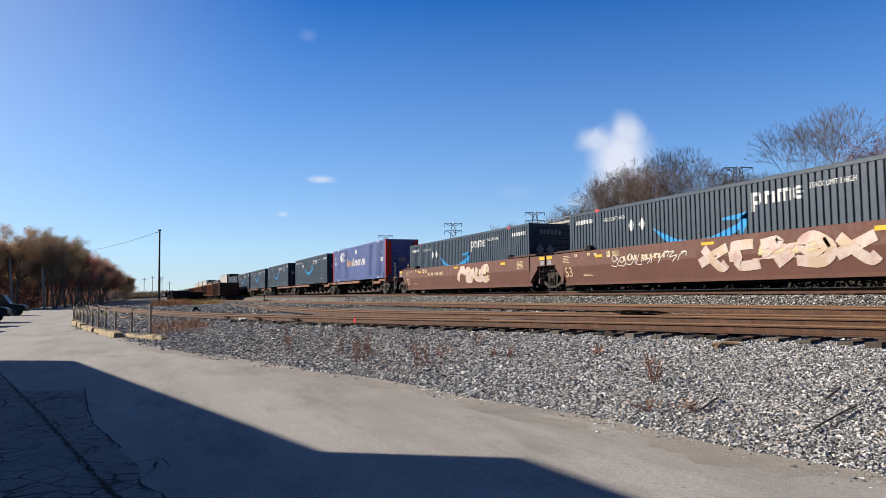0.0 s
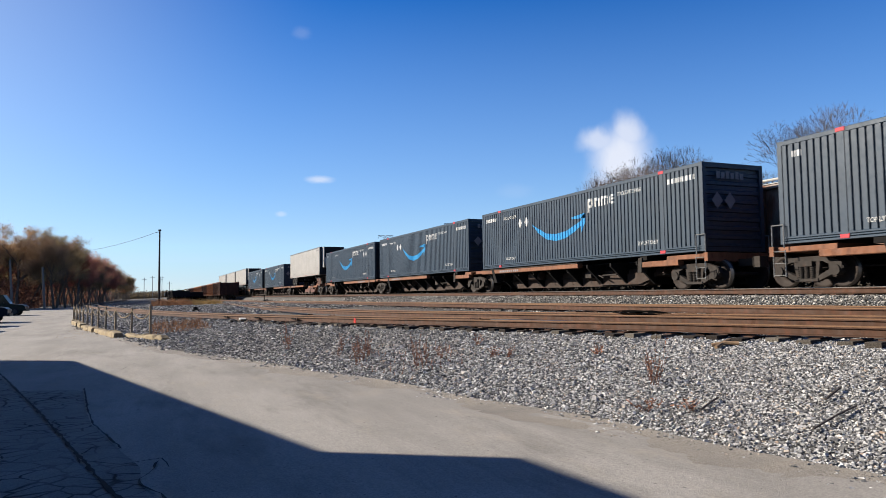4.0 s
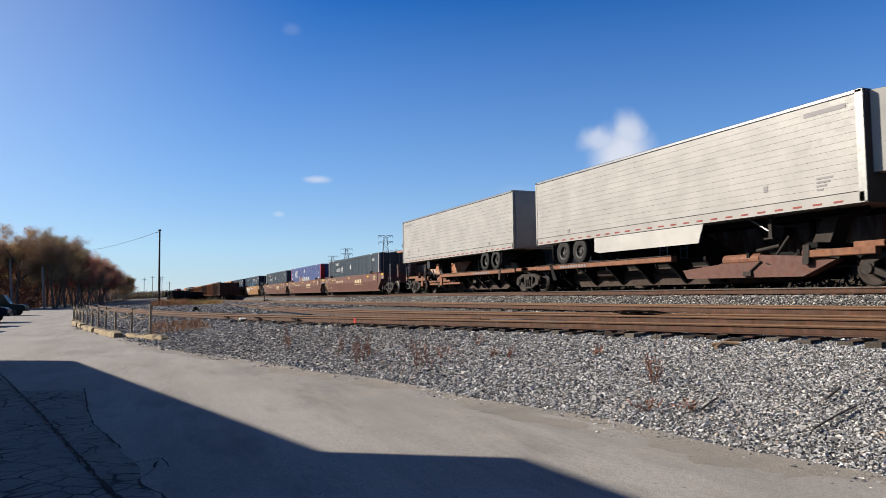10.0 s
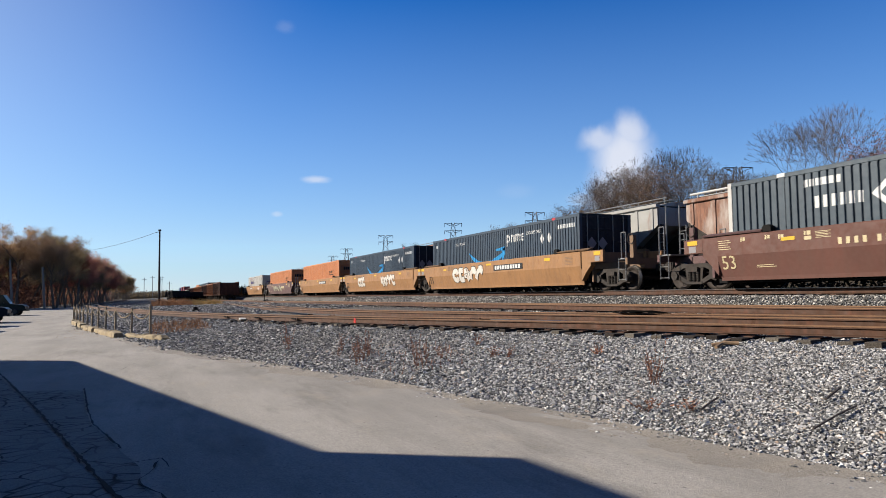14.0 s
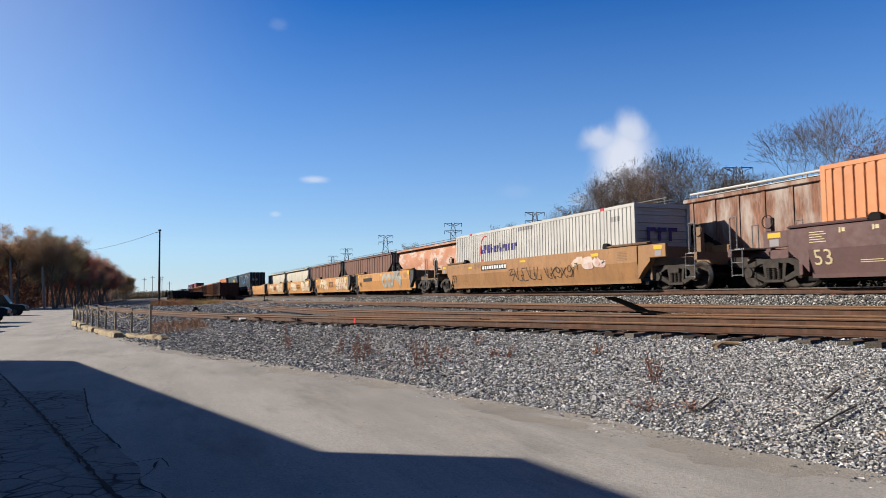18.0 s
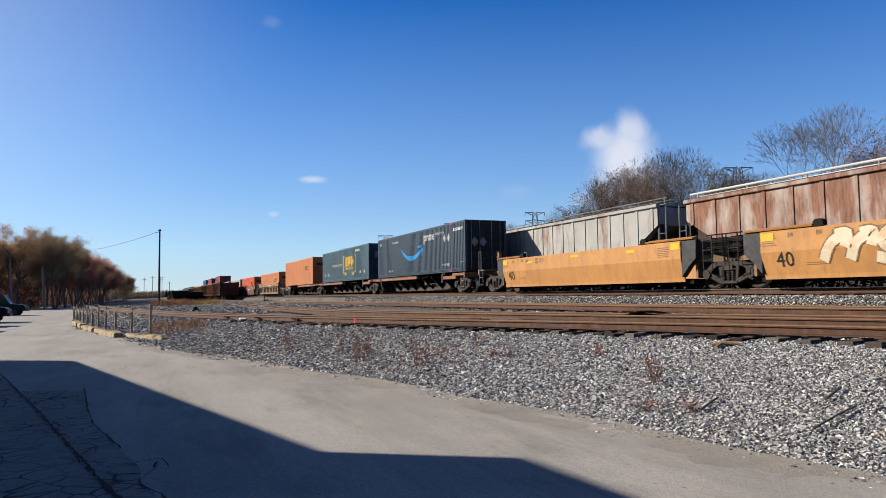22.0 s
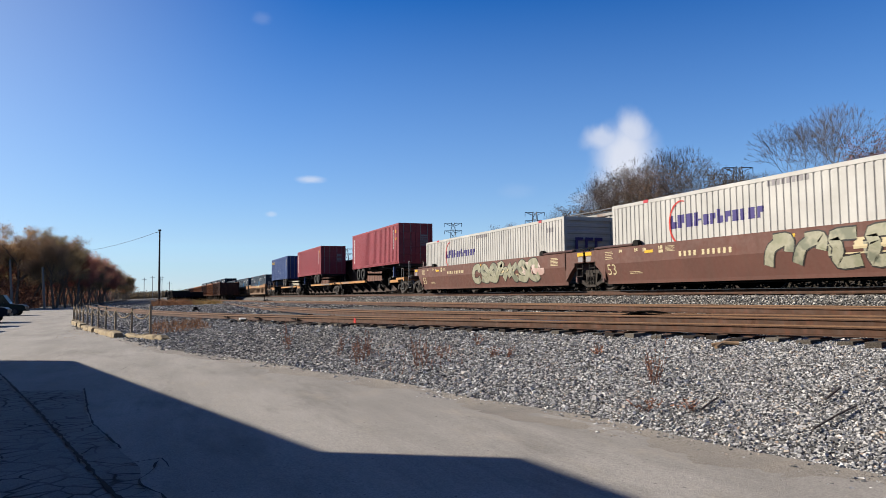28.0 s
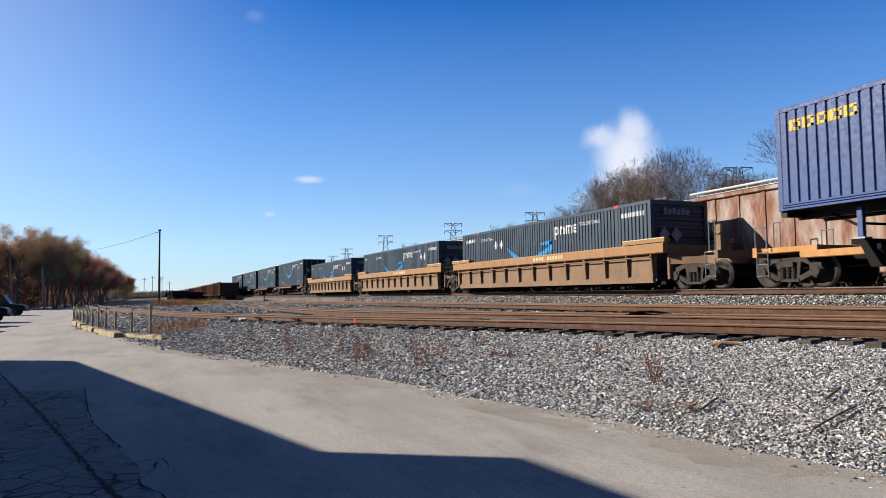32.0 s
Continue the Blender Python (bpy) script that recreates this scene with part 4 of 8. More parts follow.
    # stencils on the near side
    if not ribbed:
        part("yellow_plate", decal([(-b + 2.95, -b + 3.4, 1.30, 1.40)]), "mark_yellow", root, "yellow stencil plate")
        part("yellow_plate", decal([(b - 3.4, b - 2.9, 1.34, 1.46)]), "mark_yellow", root, "yellow stencil plate")
        part("yellow_plate", decal([(-0.25, 0.3, 1.38, 1.47)]), "mark_yellow", root, "yellow stencil plate")
        part("small_stencil", decal([(-b + 1.5 + k, -b + 1.5 + k + w, z, z + h) for k, w, z, h in ((0, 0.05, 1.38, 0.13), (0.08, 0.09, 1.40, 0.10), (0.9, 0.05, 1.38, 0.13), (0.98, 0.09, 1.40, 0.1), (1.36, 0.05, 1.36, 0.13), (1.44, 0.09, 1.38, 0.1),
                                                                                                 (2.2, 0.05, 1.40, 0.11), (2.28, 0.12, 1.40, 0.11), (2.2, 0.22, 1.27, 0.10))]
                                    + [(-b + 4.05, -b + 4.5 - 0.08 * (k % 2), 1.30 + 0.04 * k, 1.315 + 0.04 * k) for k in range(5)] + [(-b + 0.62, -b + 1.12 - 0.06 * (k % 3), 1.18 + 0.065 * k, 1.20 + 0.065 * k) for k in range(5)]
                                    + [(-b + 2.0, -b + 2.7 - 0.1 * k, 0.60 + 0.05 * k, 0.62 + 0.05 * k) for k in range(2)] + [(b - 1.7, b - 1.1 - 0.05 * (k % 2), 1.10 + 0.06 * k, 1.125 + 0.06 * k) for k in range(6)]), stencil, root, kind="stuff")
        if mat.startswith("brown"):
            bars = [(-4.25 + 0.225 * k + (0.15 if k > 3 else 0), -4.25 + 0.225 * k + (0.15 if k > 3 else 0) + 0.105, 1.09, 1.26) for k in range(10)]
            part("reporting_mark", decal(bars), "mark_cream", root, kind="stuff")
            for k in range(4):
                x = 2.0 + 0.5 * k
                part("cream_sign", decal([(x, x + 0.38, 0.94, 1.04), (x + 0.03, x + 0.41, 1.04, 1.13), (x + 0.06, x + 0.44, 1.13, 1.22)]), "mark_cream", root, "cream block sign")
            part("sign_underline", decal([(1.75, 4.3, 0.82, 0.86)]), "mark_cream", root)
        for s in (-1, 1):
            at = s * (b - 0.80) if mat == "yellow" else s * (b + 0.55)
            out = -1.509 if mat == "yellow" else -1.470
            part("corner_plate", Geo().box(at - 0.22, at + 0.22, out, -1.461, 1.32 if mat == "yellow" else 1.40, 1.54), "mark_yellow", root, "yellow corner plate")
            if mat != "yellow":
                part("corner_notice", Geo().box(at - 0.16, at + 0.16, out, -1.461, 1.16, 1.36), "mark_grey", root)
        num = lettering("number", number, 0.60, "mark_black" if mat in ("yellow", "tan") else "mark_cream", root, 0, 0, 0, "large stencilled number")
        num.matrix_basis = pose(-b + (1.35 if mat == "yellow" else 0.98), on_side(0.76) - 0.012, 0.76, 12.9, 0, 0)
    else:
        part("stencil", merge(*[Geo().box(0.2 + 0.24 * j, 0.2 + 0.24 * j + 0.15, -1.535, -1.531, 1.36, 1.52) for j in range(4)], *[Geo().box(1.4 + 0.22 * j, 1.4 + 0.22 * j + 0.14, -1.535, -1.531, 1.36, 1.52) for j in range(6)]), "mark_cream", root, kind="stuff")
    return root


def spine_car(half_front, half_rear, front, rear, deck="deck_orange", right=False, trailer=False):
    """One unit of a skeletal spine car, origin on the rails. half_front, half_rear: to the truck centres."""
    root = thing("spine_car", "grimy orange skeletal spine car with a grey centre sill", "railcar", "")
    f, r = half_front, -half_rear
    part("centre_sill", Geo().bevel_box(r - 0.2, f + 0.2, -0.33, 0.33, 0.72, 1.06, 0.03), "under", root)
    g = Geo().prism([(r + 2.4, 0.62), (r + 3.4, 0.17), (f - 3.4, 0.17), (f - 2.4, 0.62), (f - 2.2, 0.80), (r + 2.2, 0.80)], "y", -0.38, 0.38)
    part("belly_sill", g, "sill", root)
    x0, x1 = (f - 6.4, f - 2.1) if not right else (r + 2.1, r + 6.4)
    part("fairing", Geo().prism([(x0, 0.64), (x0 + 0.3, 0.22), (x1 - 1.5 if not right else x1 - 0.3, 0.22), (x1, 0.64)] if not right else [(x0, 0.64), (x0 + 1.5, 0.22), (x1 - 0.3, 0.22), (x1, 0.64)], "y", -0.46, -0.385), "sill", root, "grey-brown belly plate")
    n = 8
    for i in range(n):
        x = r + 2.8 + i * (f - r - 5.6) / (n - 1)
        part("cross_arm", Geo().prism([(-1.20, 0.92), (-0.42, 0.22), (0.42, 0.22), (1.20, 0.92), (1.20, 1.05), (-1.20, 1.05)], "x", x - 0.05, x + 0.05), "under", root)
    for sy in (-1, 1):
        yy = sorted((sy * 1.30, sy * 1.05))
        # the long side plate lies at one end, a short one at the other
        long, brief = ((r + 1.2, r + 10.2), (f - 2.6, f - 0.5)) if not right else ((f - 10.4, f - 0.9), (r + 0.6, r + 2.6))
        part("side_plate", Geo().bevel_box(*long, yy[0], yy[1], 0.94, 1.13, 0.02), deck, root)
        part("deck_lip", Geo().box(*long, yy[0] - 0.02, yy[1], 1.131, 1.16), "sill", root)
        for j in range(6):
            x = long[0] + 0.9 + j * (long[1] - long[0] - 1.8) / 5
            part("plate_hook", Geo().path([(x, sy * 1.22, 0.94), (x, sy * 1.22, 0.80), (x + 0.07, sy * 1.22, 0.78)], 0.014, 5), "truck", root)
        part("side_plate", Geo().bevel_box(*brief, yy[0], yy[1], 0.80, 1.0, 0.02), deck, root)
        part("guide_post", Geo().prism([(r + 2.35, 1.15), (r + 2.55, 1.15), (r + 2.95, 0.48), (r + 2.65, 0.48)], "y", yy[0] - 0.02, yy[1]), "under", root)
        part("guide_post", Geo().prism([(f - 2.55, 1.15), (f - 2.35, 1.15), (f - 2.4, 0.62), (f - 2.6, 0.62)], "y", yy[0] - 0.02, yy[1]), "truck", root)
    for x in (r + 2.3, f - 2.3):
        part("pedestal", Geo().box(x - 0.18, x + 0.18, -1.28, 1.28, 1.06, 1.20), "under", root)
    part("air_tank", Geo().tube((r + 5.2, -0.62, 0.72), (r + 6.2, -0.62, 0.72), 0.19, 14), "sill", root)
    part("brake_rigging", merge(Geo().tube((f - 7, -0.6, 0.6), (f - 4.6, -0.75, 0.62), 0.03), Geo().box(f - 6.6, f - 6.2, -0.85, -0.5, 0.52, 0.8), Geo().tube((f - 6.2, -0.7, 0.75), (f - 5.4, -0.8, 0.5), 0.03)), "truck", root)
    part("train_pipe", Geo().tube((r + 0.5, -0.42, 0.55), (f - 0.5, -0.42, 0.55), 0.03, 6), "truck", root)
    at = f - 5.6 if right else r + 3.2
    if deck == "yellow" and right:
        part("notice_band", Geo().box(f - 3.9, f - 1.9, -1.306, -1.301, 0.96, 1.10), "mark_black", root, "black notice band")
        lettering("notice", "ALL PURPOSE SPINE CAR", 0.15, "mark_white", root, f - 2.9, -1.309, 1.03, "white notice", 0, 0.95)
    part("stencil", merge(*[Geo().box(at + 0.2 * j, at + 0.13 + 0.2 * j, -1.306, -1.30, 0.98, 1.08) for j in range(10)]), "mark_grey", root, kind="stuff")
    for s, x, ends in ((1, f, front), (-1, r, rear)):
        part("end_deck", Geo().bevel_box(*sorted((x - s * 1.1, x + s * (0.9 if ends else 0.3))), -1.25, 1.25, 0.98, 1.14, 0.02), deck, root)
        if ends:
            part("end_sill", Geo().box(*sorted((x + s * 0.8, x + s * 0.95)), -1.38, 1.38, 0.88, 1.16), deck, root)
            for y in (-1.36, 1.36):
                ladder(root, x + s * 0.62, y, 0.30, 1.05, 0.4, 3)
                part("hand_rail", Geo().path([(x + s * 0.85, y, 1.1), (x + s * 0.85, y, 1.75), (x + s * 0.45, y, 1.75), (x + s * 0.45, y, 1.1)], 0.018), "galv", root)
            coupler(root, x + s * 0.95, s)
        if ends or s < 0:
            truck(root, x)
    if trailer:
        at = (lambda a: f - a) if not right else (lambda a: r + a)
        if f > 8.5 and not right:
            part("belly_box", Geo().prism([(f - 7.4, 0.62), (f - 7.2, 0.34), (f - 2.7, 0.30), (f - 1.7, 0.72), (f - 2.4, 0.84), (f - 4.2, 0.98), (f - 5.2, 0.80)], "y", -1.16, -0.80), "brown", root, "dull red-brown belly box")
        else:
            for z0, a in ((0.50, 2.3), (0.66, 1.6)):
                part("low_beam", Geo().bevel_box(*sorted((at(7.6 - (z0 - 0.5) * 9), at(a))), -1.18, -0.98, z0, z0 + 0.11, 0.02), deck, root, "grimy orange stepped beam")
            for a in (2.6, 1.7, 4.9):
                x = at(a)
                part("beam_bracket", Geo().prism([(x - 0.16, 0.46), (x + 0.16, 0.46), (x + 0.24, 1.02), (x - 0.10, 1.12)], "y", -1.24, -1.02), deck, root)
        part("air_reservoir", Geo().tube((at(5.6), -1.02, 0.86), (at(4.2), -1.02, 0.86), 0.17, 14), deck, root, "rusty round air reservoir")
        part("hose", Geo().path([(at(4.2), -1.05, 0.9), (at(3.9), -1.15, 0.7), (at(3.5), -1.1, 0.62), (at(3.1), -1.12, 0.85), (at(2.7), -1.1, 0.95)], 0.03), "truck", root)
        part("hose", Geo().path([(at(5.7), -1.05, 0.8), (at(6.1), -1.12, 0.62), (at(6.6), -1.05, 0.72)], 0.025), "truck", root)
        part("brake_lever", merge(Geo().tube((at(4.6), -1.2, 0.45), (at(4.1), -1.2, 0.78), 0.025), Geo().box(*sorted((at(4.75), at(4.45))), -1.24, -1.12, 0.36, 0.5)), "truck", root)
        part("hitch_lever", merge(Geo().tube((at(3.6), -1.1, 0.95), (at(3.2), -1.05, 1.45), 0.04), Geo().tube((at(4.3), -1.1, 1.1), (at(3.5), -1.1, 1.2), 0.05)), "truck", root)
        hitch = part("trailer_hitch", Geo().prism([(at(3.2), 1.06), (at(2.6), 1.06), (at(2.2), 1.95), (at(2.7), 1.95)], "y", -0.3, 0.3), "truck", root)
        part("hitch_plate", Geo().box(*sorted((at(3.0), at(1.9))), -0.5, 0.5, 1.93, 2.0), "truck", hitch)
    return root


# ---- the consist ----
def travelled(t):
    """How far the train has rolled since 16 s, in metres: it slows a little all the time."""
    u = t - 16.0
    return 22.6195 * u - 0.015278 * u * u - 0.0003325 * u ** 3


ROLLING = []


def ride(ob, s, z):
    """Puts a thing on the train: s is its place along the track at 16 s."""
    ROLLING.append((ob, s, z))
    ob.matrix_basis = pose(s, TRAIN_Y, z)
    return ob


BUILT = {}


def use(key, maker):
    """The first of a kind is built, the next ones are copies."""
    if key in BUILT:
        return copy_thing(BUILT[key], Matrix())
    BUILT[key] = maker()
    return BUILT[key]


def wells(mat, label, centres, cargo, half=9.9, key="", **more):
    n = len(centres)
    for i, (c, box) in enumerate(zip(centres, cargo)):
        f, r = i == 0, i == n - 1
        car = use(("well", mat, key, f, r), lambda: well_car(mat, label, half, front=f, rear=r, **more))
        yield ride(car, c, RAIL)
        if box:
            ride(box(), c, RAIL + 0.31)


def spines(trucks, cargo, deck="deck_orange"):
    """trucks: their places along the track, front first; cargo: for each unit a maker, its front end and its seat."""
    n = len(trucks) - 1
    for i in range(n):
        c = (trucks[i] + trucks[i + 1]) / 2
        half = (trucks[i] - trucks[i + 1]) / 2
        make, front, length, seat, right = cargo[i]
        key = ("spine", round(half, 1), i == 0, i == n - 1, deck, seat, right)
        car = use(key, lambda: spine_car(half, half, i == 0, i == n - 1, deck, right, trailer=seat < 1.15))
        ride(car, c, RAIL)
        ride(make(), front - length / 2, RAIL + seat)


def prime(a, b, c):
    return lambda: use(("prime", a, b, c), lambda: prime_box(a, b, c))


PR_D = prime(True, False, True)      # door end leads, twin diamonds near the front
PR_W = prime(False, True, False)     # plain end leads, twin diamonds near the rear
PR_N = prime(False, False, True)
BLUE = lambda: use("blue", striped_blue_box)
GREEN = lambda: use("green", grey_green_box)
TEAL = lambda: use("teal", emblem_teal_box)
ORANGE = lambda: use("orange", orange_box)
RED_ORANGE = lambda: use("red_orange", lambda: orange_box("red_orange", "bright red-orange corrugated shipping container with a dark sign"))
WHITE = lambda: use("white", white_box)
MAROON = lambda: use("maroon", lambda: short_box("maroon", "maroon corrugated shipping container with white upright signs", False))
NAVY = lambda: use("navy", lambda: short_box("blue_iso", "navy-blue corrugated shipping container with yellow signs", True))


def trailer_a():
    def make():
        return reefer()
    return use("reefer_a", make)


def trailer_b():
    def make():
        r = reefer()
        side_skirt(r, "skirt_grey", -3.2, 4.2)
        return r
    return use("reefer_b", make)


def trailer_c():
    def make():
        r = reefer()
        side_skirt(r, "white", -3.6, 2.4)
        return r
    return use("reefer_c", make)


def trailer_d():
    # this one rides nose to the rear
    return use("reefer_d", lambda: reefer(True, True))


def stroke(pts, wide, y):
    """A painted line of even width through points of the side's plane; y(z) is the side's depth."""
    g = Geo()
    v = []
    for i, p in enumerate(pts):
        q, r = pts[max(0, i - 1)], pts[min(len(pts) - 1, i + 1)]
        d = Vector((r[0] - q[0], r[1] - q[1]))
        d = d.normalized() if d.length else Vector((1, 0))
        for k in (-1, 1):
            x, z = p[0] - d.y * wide * k, p[1] + d.x * wide * k
            v.append((x, y(z), z))
    return g.add(v, [(2 * i, 2 * i + 2, 2 * i + 3, 2 * i + 1) for i in range(len(pts) - 1)])


def curl(pts, n=7):
    """A smooth line through the points."""
    out = []
    P = [pts[0]] + list(pts) + [pts[-1]]
    for a, b, c, d in zip(P, P[1:], P[2:], P[3:]):
        for i in range(n):
            t = i / n
            out.append(tuple(0.5 * (2 * b[k] + (c[k] - a[k]) * t + (2 * a[k] - 5 * b[k] + 4 * c[k] - d[k]) * t * t + (3 * b[k] - a[k] - 3 * c[k] + d[k]) * t ** 3) for k in (0, 1)))
    return out + [pts[-1]]


FORMS = ([[(0, 0.9), (0.6, 1), (0.1, 0.45), (1, 0.6), (0.5, 0)]], [[(0, 0), (0.3, 0.7), (0.9, 1)], [(0.4, 1), (0.95, 1), (0.9, 0.5)]], [[(1, 0.2), (0.6, 0), (0.1, 0.2), (0.2, 0.9), (0.8, 1), (0.85, 0.6)]],
         [[(0, 0.2), (1, 0.9)], [(0.1, 0.95), (0.75, 0), (1, 0.15)]], [[(0, 1), (0.3, 0.1), (0.6, 1)], [(0.3, 0.1), (1, 0), (1, 0.45)]], [[(0, 0.1), (0.7, 0), (1, 0.5), (0.5, 1), (0.15, 0.7), (0.5, 0.4), (0.9, 0.75)]],
         [[(0.9, 1), (0.2, 0.95), (0.35, 0.5), (0, 0.45)], [(0.35, 0.5), (0.3, 0), (1, 0.05)]])


def graffiti(car, mat, x0, x1, z0, z1, seed, n, line=None, y=-1.512, thin=False, fill=None):
    """Sprayed shapes with no legible letters: fat packed strokes, with a dark rim and a coloured ground where asked for."""
    rnd = random.Random(seed)
    side = lambda off: (lambda z: y - off + (0.004 if z > 1.0 else 0.004 + (1.0 - z) * 0.23))
    w = (x1 - x0) / n
    fat = 0.016 if thin else min(0.15, w * 0.19)
    if fill:
        rows = [(x0 + w * i * 0.5, z0 + 0.12 + rnd.uniform(0, 0.12), z1 - 0.06 - rnd.uniform(0, 0.2)) for i in range(2 * n + 1)]
        for (a, la, ha), (b, lb, hb) in zip(rows, rows[1:]):
            g = Geo()
            for u0, u1 in ((0, 0.5), (0.5, 1)):
                q = [(a, la + (ha - la) * u0), (b, lb + (hb - lb) * u0), (b, lb + (hb - lb) * u1), (a, la + (ha - la) * u1)]
                g.add([(px, side(0.003)(pz), pz) for px, pz in q], [(0, 1, 2, 3)])
            part("graffiti_ground", g, fill, car)
    for i in range(n):
        a, b = x0 + w * i + fat * 0.5, x0 + w * (i + 1) - fat * 0.1
        lo, hi = z0 + fat + rnd.uniform(0, 0.05), z1 - fat - rnd.uniform(0, 0.10)
        lean = rnd.uniform(-0.10, 0.16)
        lines = [curl([(a + (b - a) * u + (v - 0.5) * lean, lo + (hi - lo) * v) for u, v in form], 4) for form in rnd.choice(FORMS)]
        lift = 0.0003 * i
        for k, pts in enumerate(lines):
            if line:
                part("graffiti_rim", stroke(pts, fat + 0.04, side(0.004 + lift)), line, car)
        for k, pts in enumerate(lines):
            part("graffiti_stroke", stroke(pts, fat, side(0.008 + lift + 0.0012 * k)), mat, car)


def consist():
    brown = "oxide-brown steel well car with stencils, carrying a container"
    sprayed = "oxide-brown steel well car with pale sprayed graffiti"
    for i, car in enumerate(wells("brown", sprayed, [347.27, 327.65], [PR_W, PR_W], key="a")):
        graffiti(car, "spray_pale", -0.4 if i == 0 else 0.2, 5.6 if i == 0 else 4.2, 0.50, 1.52, 11 + i, 5 if i == 0 else 4)
        graffiti(car, "spray_white", -5.0, -0.9, 0.88, 1.34, 31, 9, y=-1.505, thin=True) if i == 0 else None
    spines([313.4, 296.9, 277.05, 259.1], [(BLUE, 314.3, 16.15, 1.21, False), (PR_W, 295.6, 16.15, 1.21, False), (PR_D, 274.64, 16.15, 1.21, True)])
    spines([254.8, 238.1, 221.0, 204.8], [(PR_W, 255.55, 16.15, 1.21, False), (PR_W, 237.6, 16.15, 1.21, False), (PR_D, 220.05, 16.15, 1.21, True)])
    spines([200.3, 182.5, 163.2, 145.1], [(trailer_a, 200.94, 16.15, 1.12, False), (PR_W, 180.1, 16.15, 1.21, True), (PR_D, 161.45, 16.15, 1.21, True)])
    spines([141.2, 124.9, 106.9, 91.6], [(trailer_b, 142.1, 16.15, 1.12, False), (trailer_c, 124.3, 16.15, 1.12, False), (trailer_d, 105.95, 16.15, 1.12, True)])
    list(wells("brown", brown, [76.15, 56.5, 36.92], [GREEN, BLUE, GREEN], key="b"))
    tan = "faded tan-orange steel well car with sprayed graffiti"
    for i, car in enumerate(wells("tan", tan, [12.67, -6.95, -26.9], [PR_D, PR_D, ORANGE], key="c")):
        if i < 2:
            graffiti(car, "spray_white", -4.6 if i == 0 else 1.4, -0.8 if i == 0 else 4.6, 0.55, 1.45, 40 + i, 5, "spray_dark")
        if i == 1:
            graffiti(car, "spray_white", -4.8, -2.9, 0.6, 1.4, 47, 3, "spray_dark")
        else:
            part("stencil_band", Geo().box(0.6, 3.6, -1.512, -1.506, 1.08, 1.36), "mark_black", car, "dark stencil band")
            part("stencil", merge(*[Geo().box(0.75 + 0.27 * j, 0.94 + 0.27 * j, -1.517, -1.513, 1.13, 1.32) for j in range(10)]), "mark_white", car)
    for car in wells("brown_dark", "dull purple-brown steel well car with tan sprayed patches", [-50.32], [ORANGE], key="d"):
        graffiti(car, "spray_green", -4.2, 2.0, 0.5, 1.3, 52, 6)
    for car in wells("tan", "faded tan-orange steel well car with dark scrawls", [-74.23], [WHITE], key="e"):
        graffiti(car, "spray_dark", 2.0, 4.6, 0.55, 1.15, 57, 6, thin=True)
        graffiti(car, "spray_dark", -1.4, 1.6, 0.5, 1.2, 59, 5, thin=True)
        graffiti(car, "spray_pale", 4.2, 6.4, 0.85, 1.4, 58, 3)
        part("stencil_band", Geo().box(-4.4, -1.6, -1.512, -1.506, 1.14, 1.40), "mark_black", car, "dark stencil band")
        part("stencil", merge(*[Geo().box(-4.25 + 0.27 * j, -4.06 + 0.27 * j, -1.517, -1.513, 1.19, 1.36) for j in range(10)]), "mark_white", car)
    short = [-96.0, -111.8, -127.8, -143.9, -159.8]
    for i, car in enumerate(wells("yellow", "empty dirty-yellow steel well car with sprayed graffiti", short, [None] * 5, 7.97, key="f", number="40", body_half=6.85)):
        if i == 0:
            graffiti(car, "spray_silver", 0.3, 4.6, 0.45, 1.55, 61, 4, "mark_grey")
            part("stencil_band", Geo().box(-4.6, -2.2, -1.512, -1.506, 1.0, 1.26), "mark_black", car, "dark stencil band")
        elif i == 1:
            graffiti(car, "spray_cream", -4.3, -1.4, 0.5, 1.5, 62, 4, "tan_dark")
            graffiti(car, "spray_cream", 1.9, 5.8, 0.38, 1.58, 63, 5, "spray_dark", fill="spray_pink")
        elif i == 2:
            graffiti(car, "spray_cream", -3.2, -0.9, 0.5, 1.5, 64, 4, "tan_dark")
            graffiti(car, "spray_cream", 1.9, 5.8, 0.38, 1.57, 65, 5, "spray_dark", fill="spray_pink")
        elif i == 3:
            graffiti(car, "spray_cream", 1.2, 5.5, 0.5, 1.5, 66, 4, "spray_dark", fill="spray_pink")
        if i in (1, 2, 3):
            part("maroon_sign", merge(*[Geo().box(-0.5 + 0.62 * j, -0.3 + 0.62 * j, -1.512, -1.506, 0.74, 1.2) for j in range(3)], *[Geo().box(-0.72 + 0.62 * j, -0.12 + 0.62 * j, -1.513, -1.507, 1.08, 1.22) for j in range(3)]), "brown", car, "maroon block sign")
    spines([-171.9, -189.0, -208.3, -225.7], [(PR_D, -171.0, 16.15, 1.21, False), (TEAL, -189.7, 16.15, 1.21, False), (ORANGE, -210.55, 16.15, 1.21, True)])
    list(wells("tan_dark", "grimy tan ribbed well car with upright side posts", [-239.75], [ORANGE], key="g", ribbed=True))
    for i, car in enumerate(wells("brown", "oxide-brown steel well car with grey-green sprayed graffiti", [-263.5, -282.88, -302.45], [RED_ORANGE, WHITE, WHITE], key="h")):
        if i:
            graffiti(car, "spray_green", -0.8, 6.2, 0.45, 1.55, 70 + i, 7, "spray_dark")
            graffiti(car, "spray_pale", 4.6, 6.6, 0.7, 1.4, 75 + i, 2)
    trucks = [-315.6, -334.6, -353.2, -371.2]
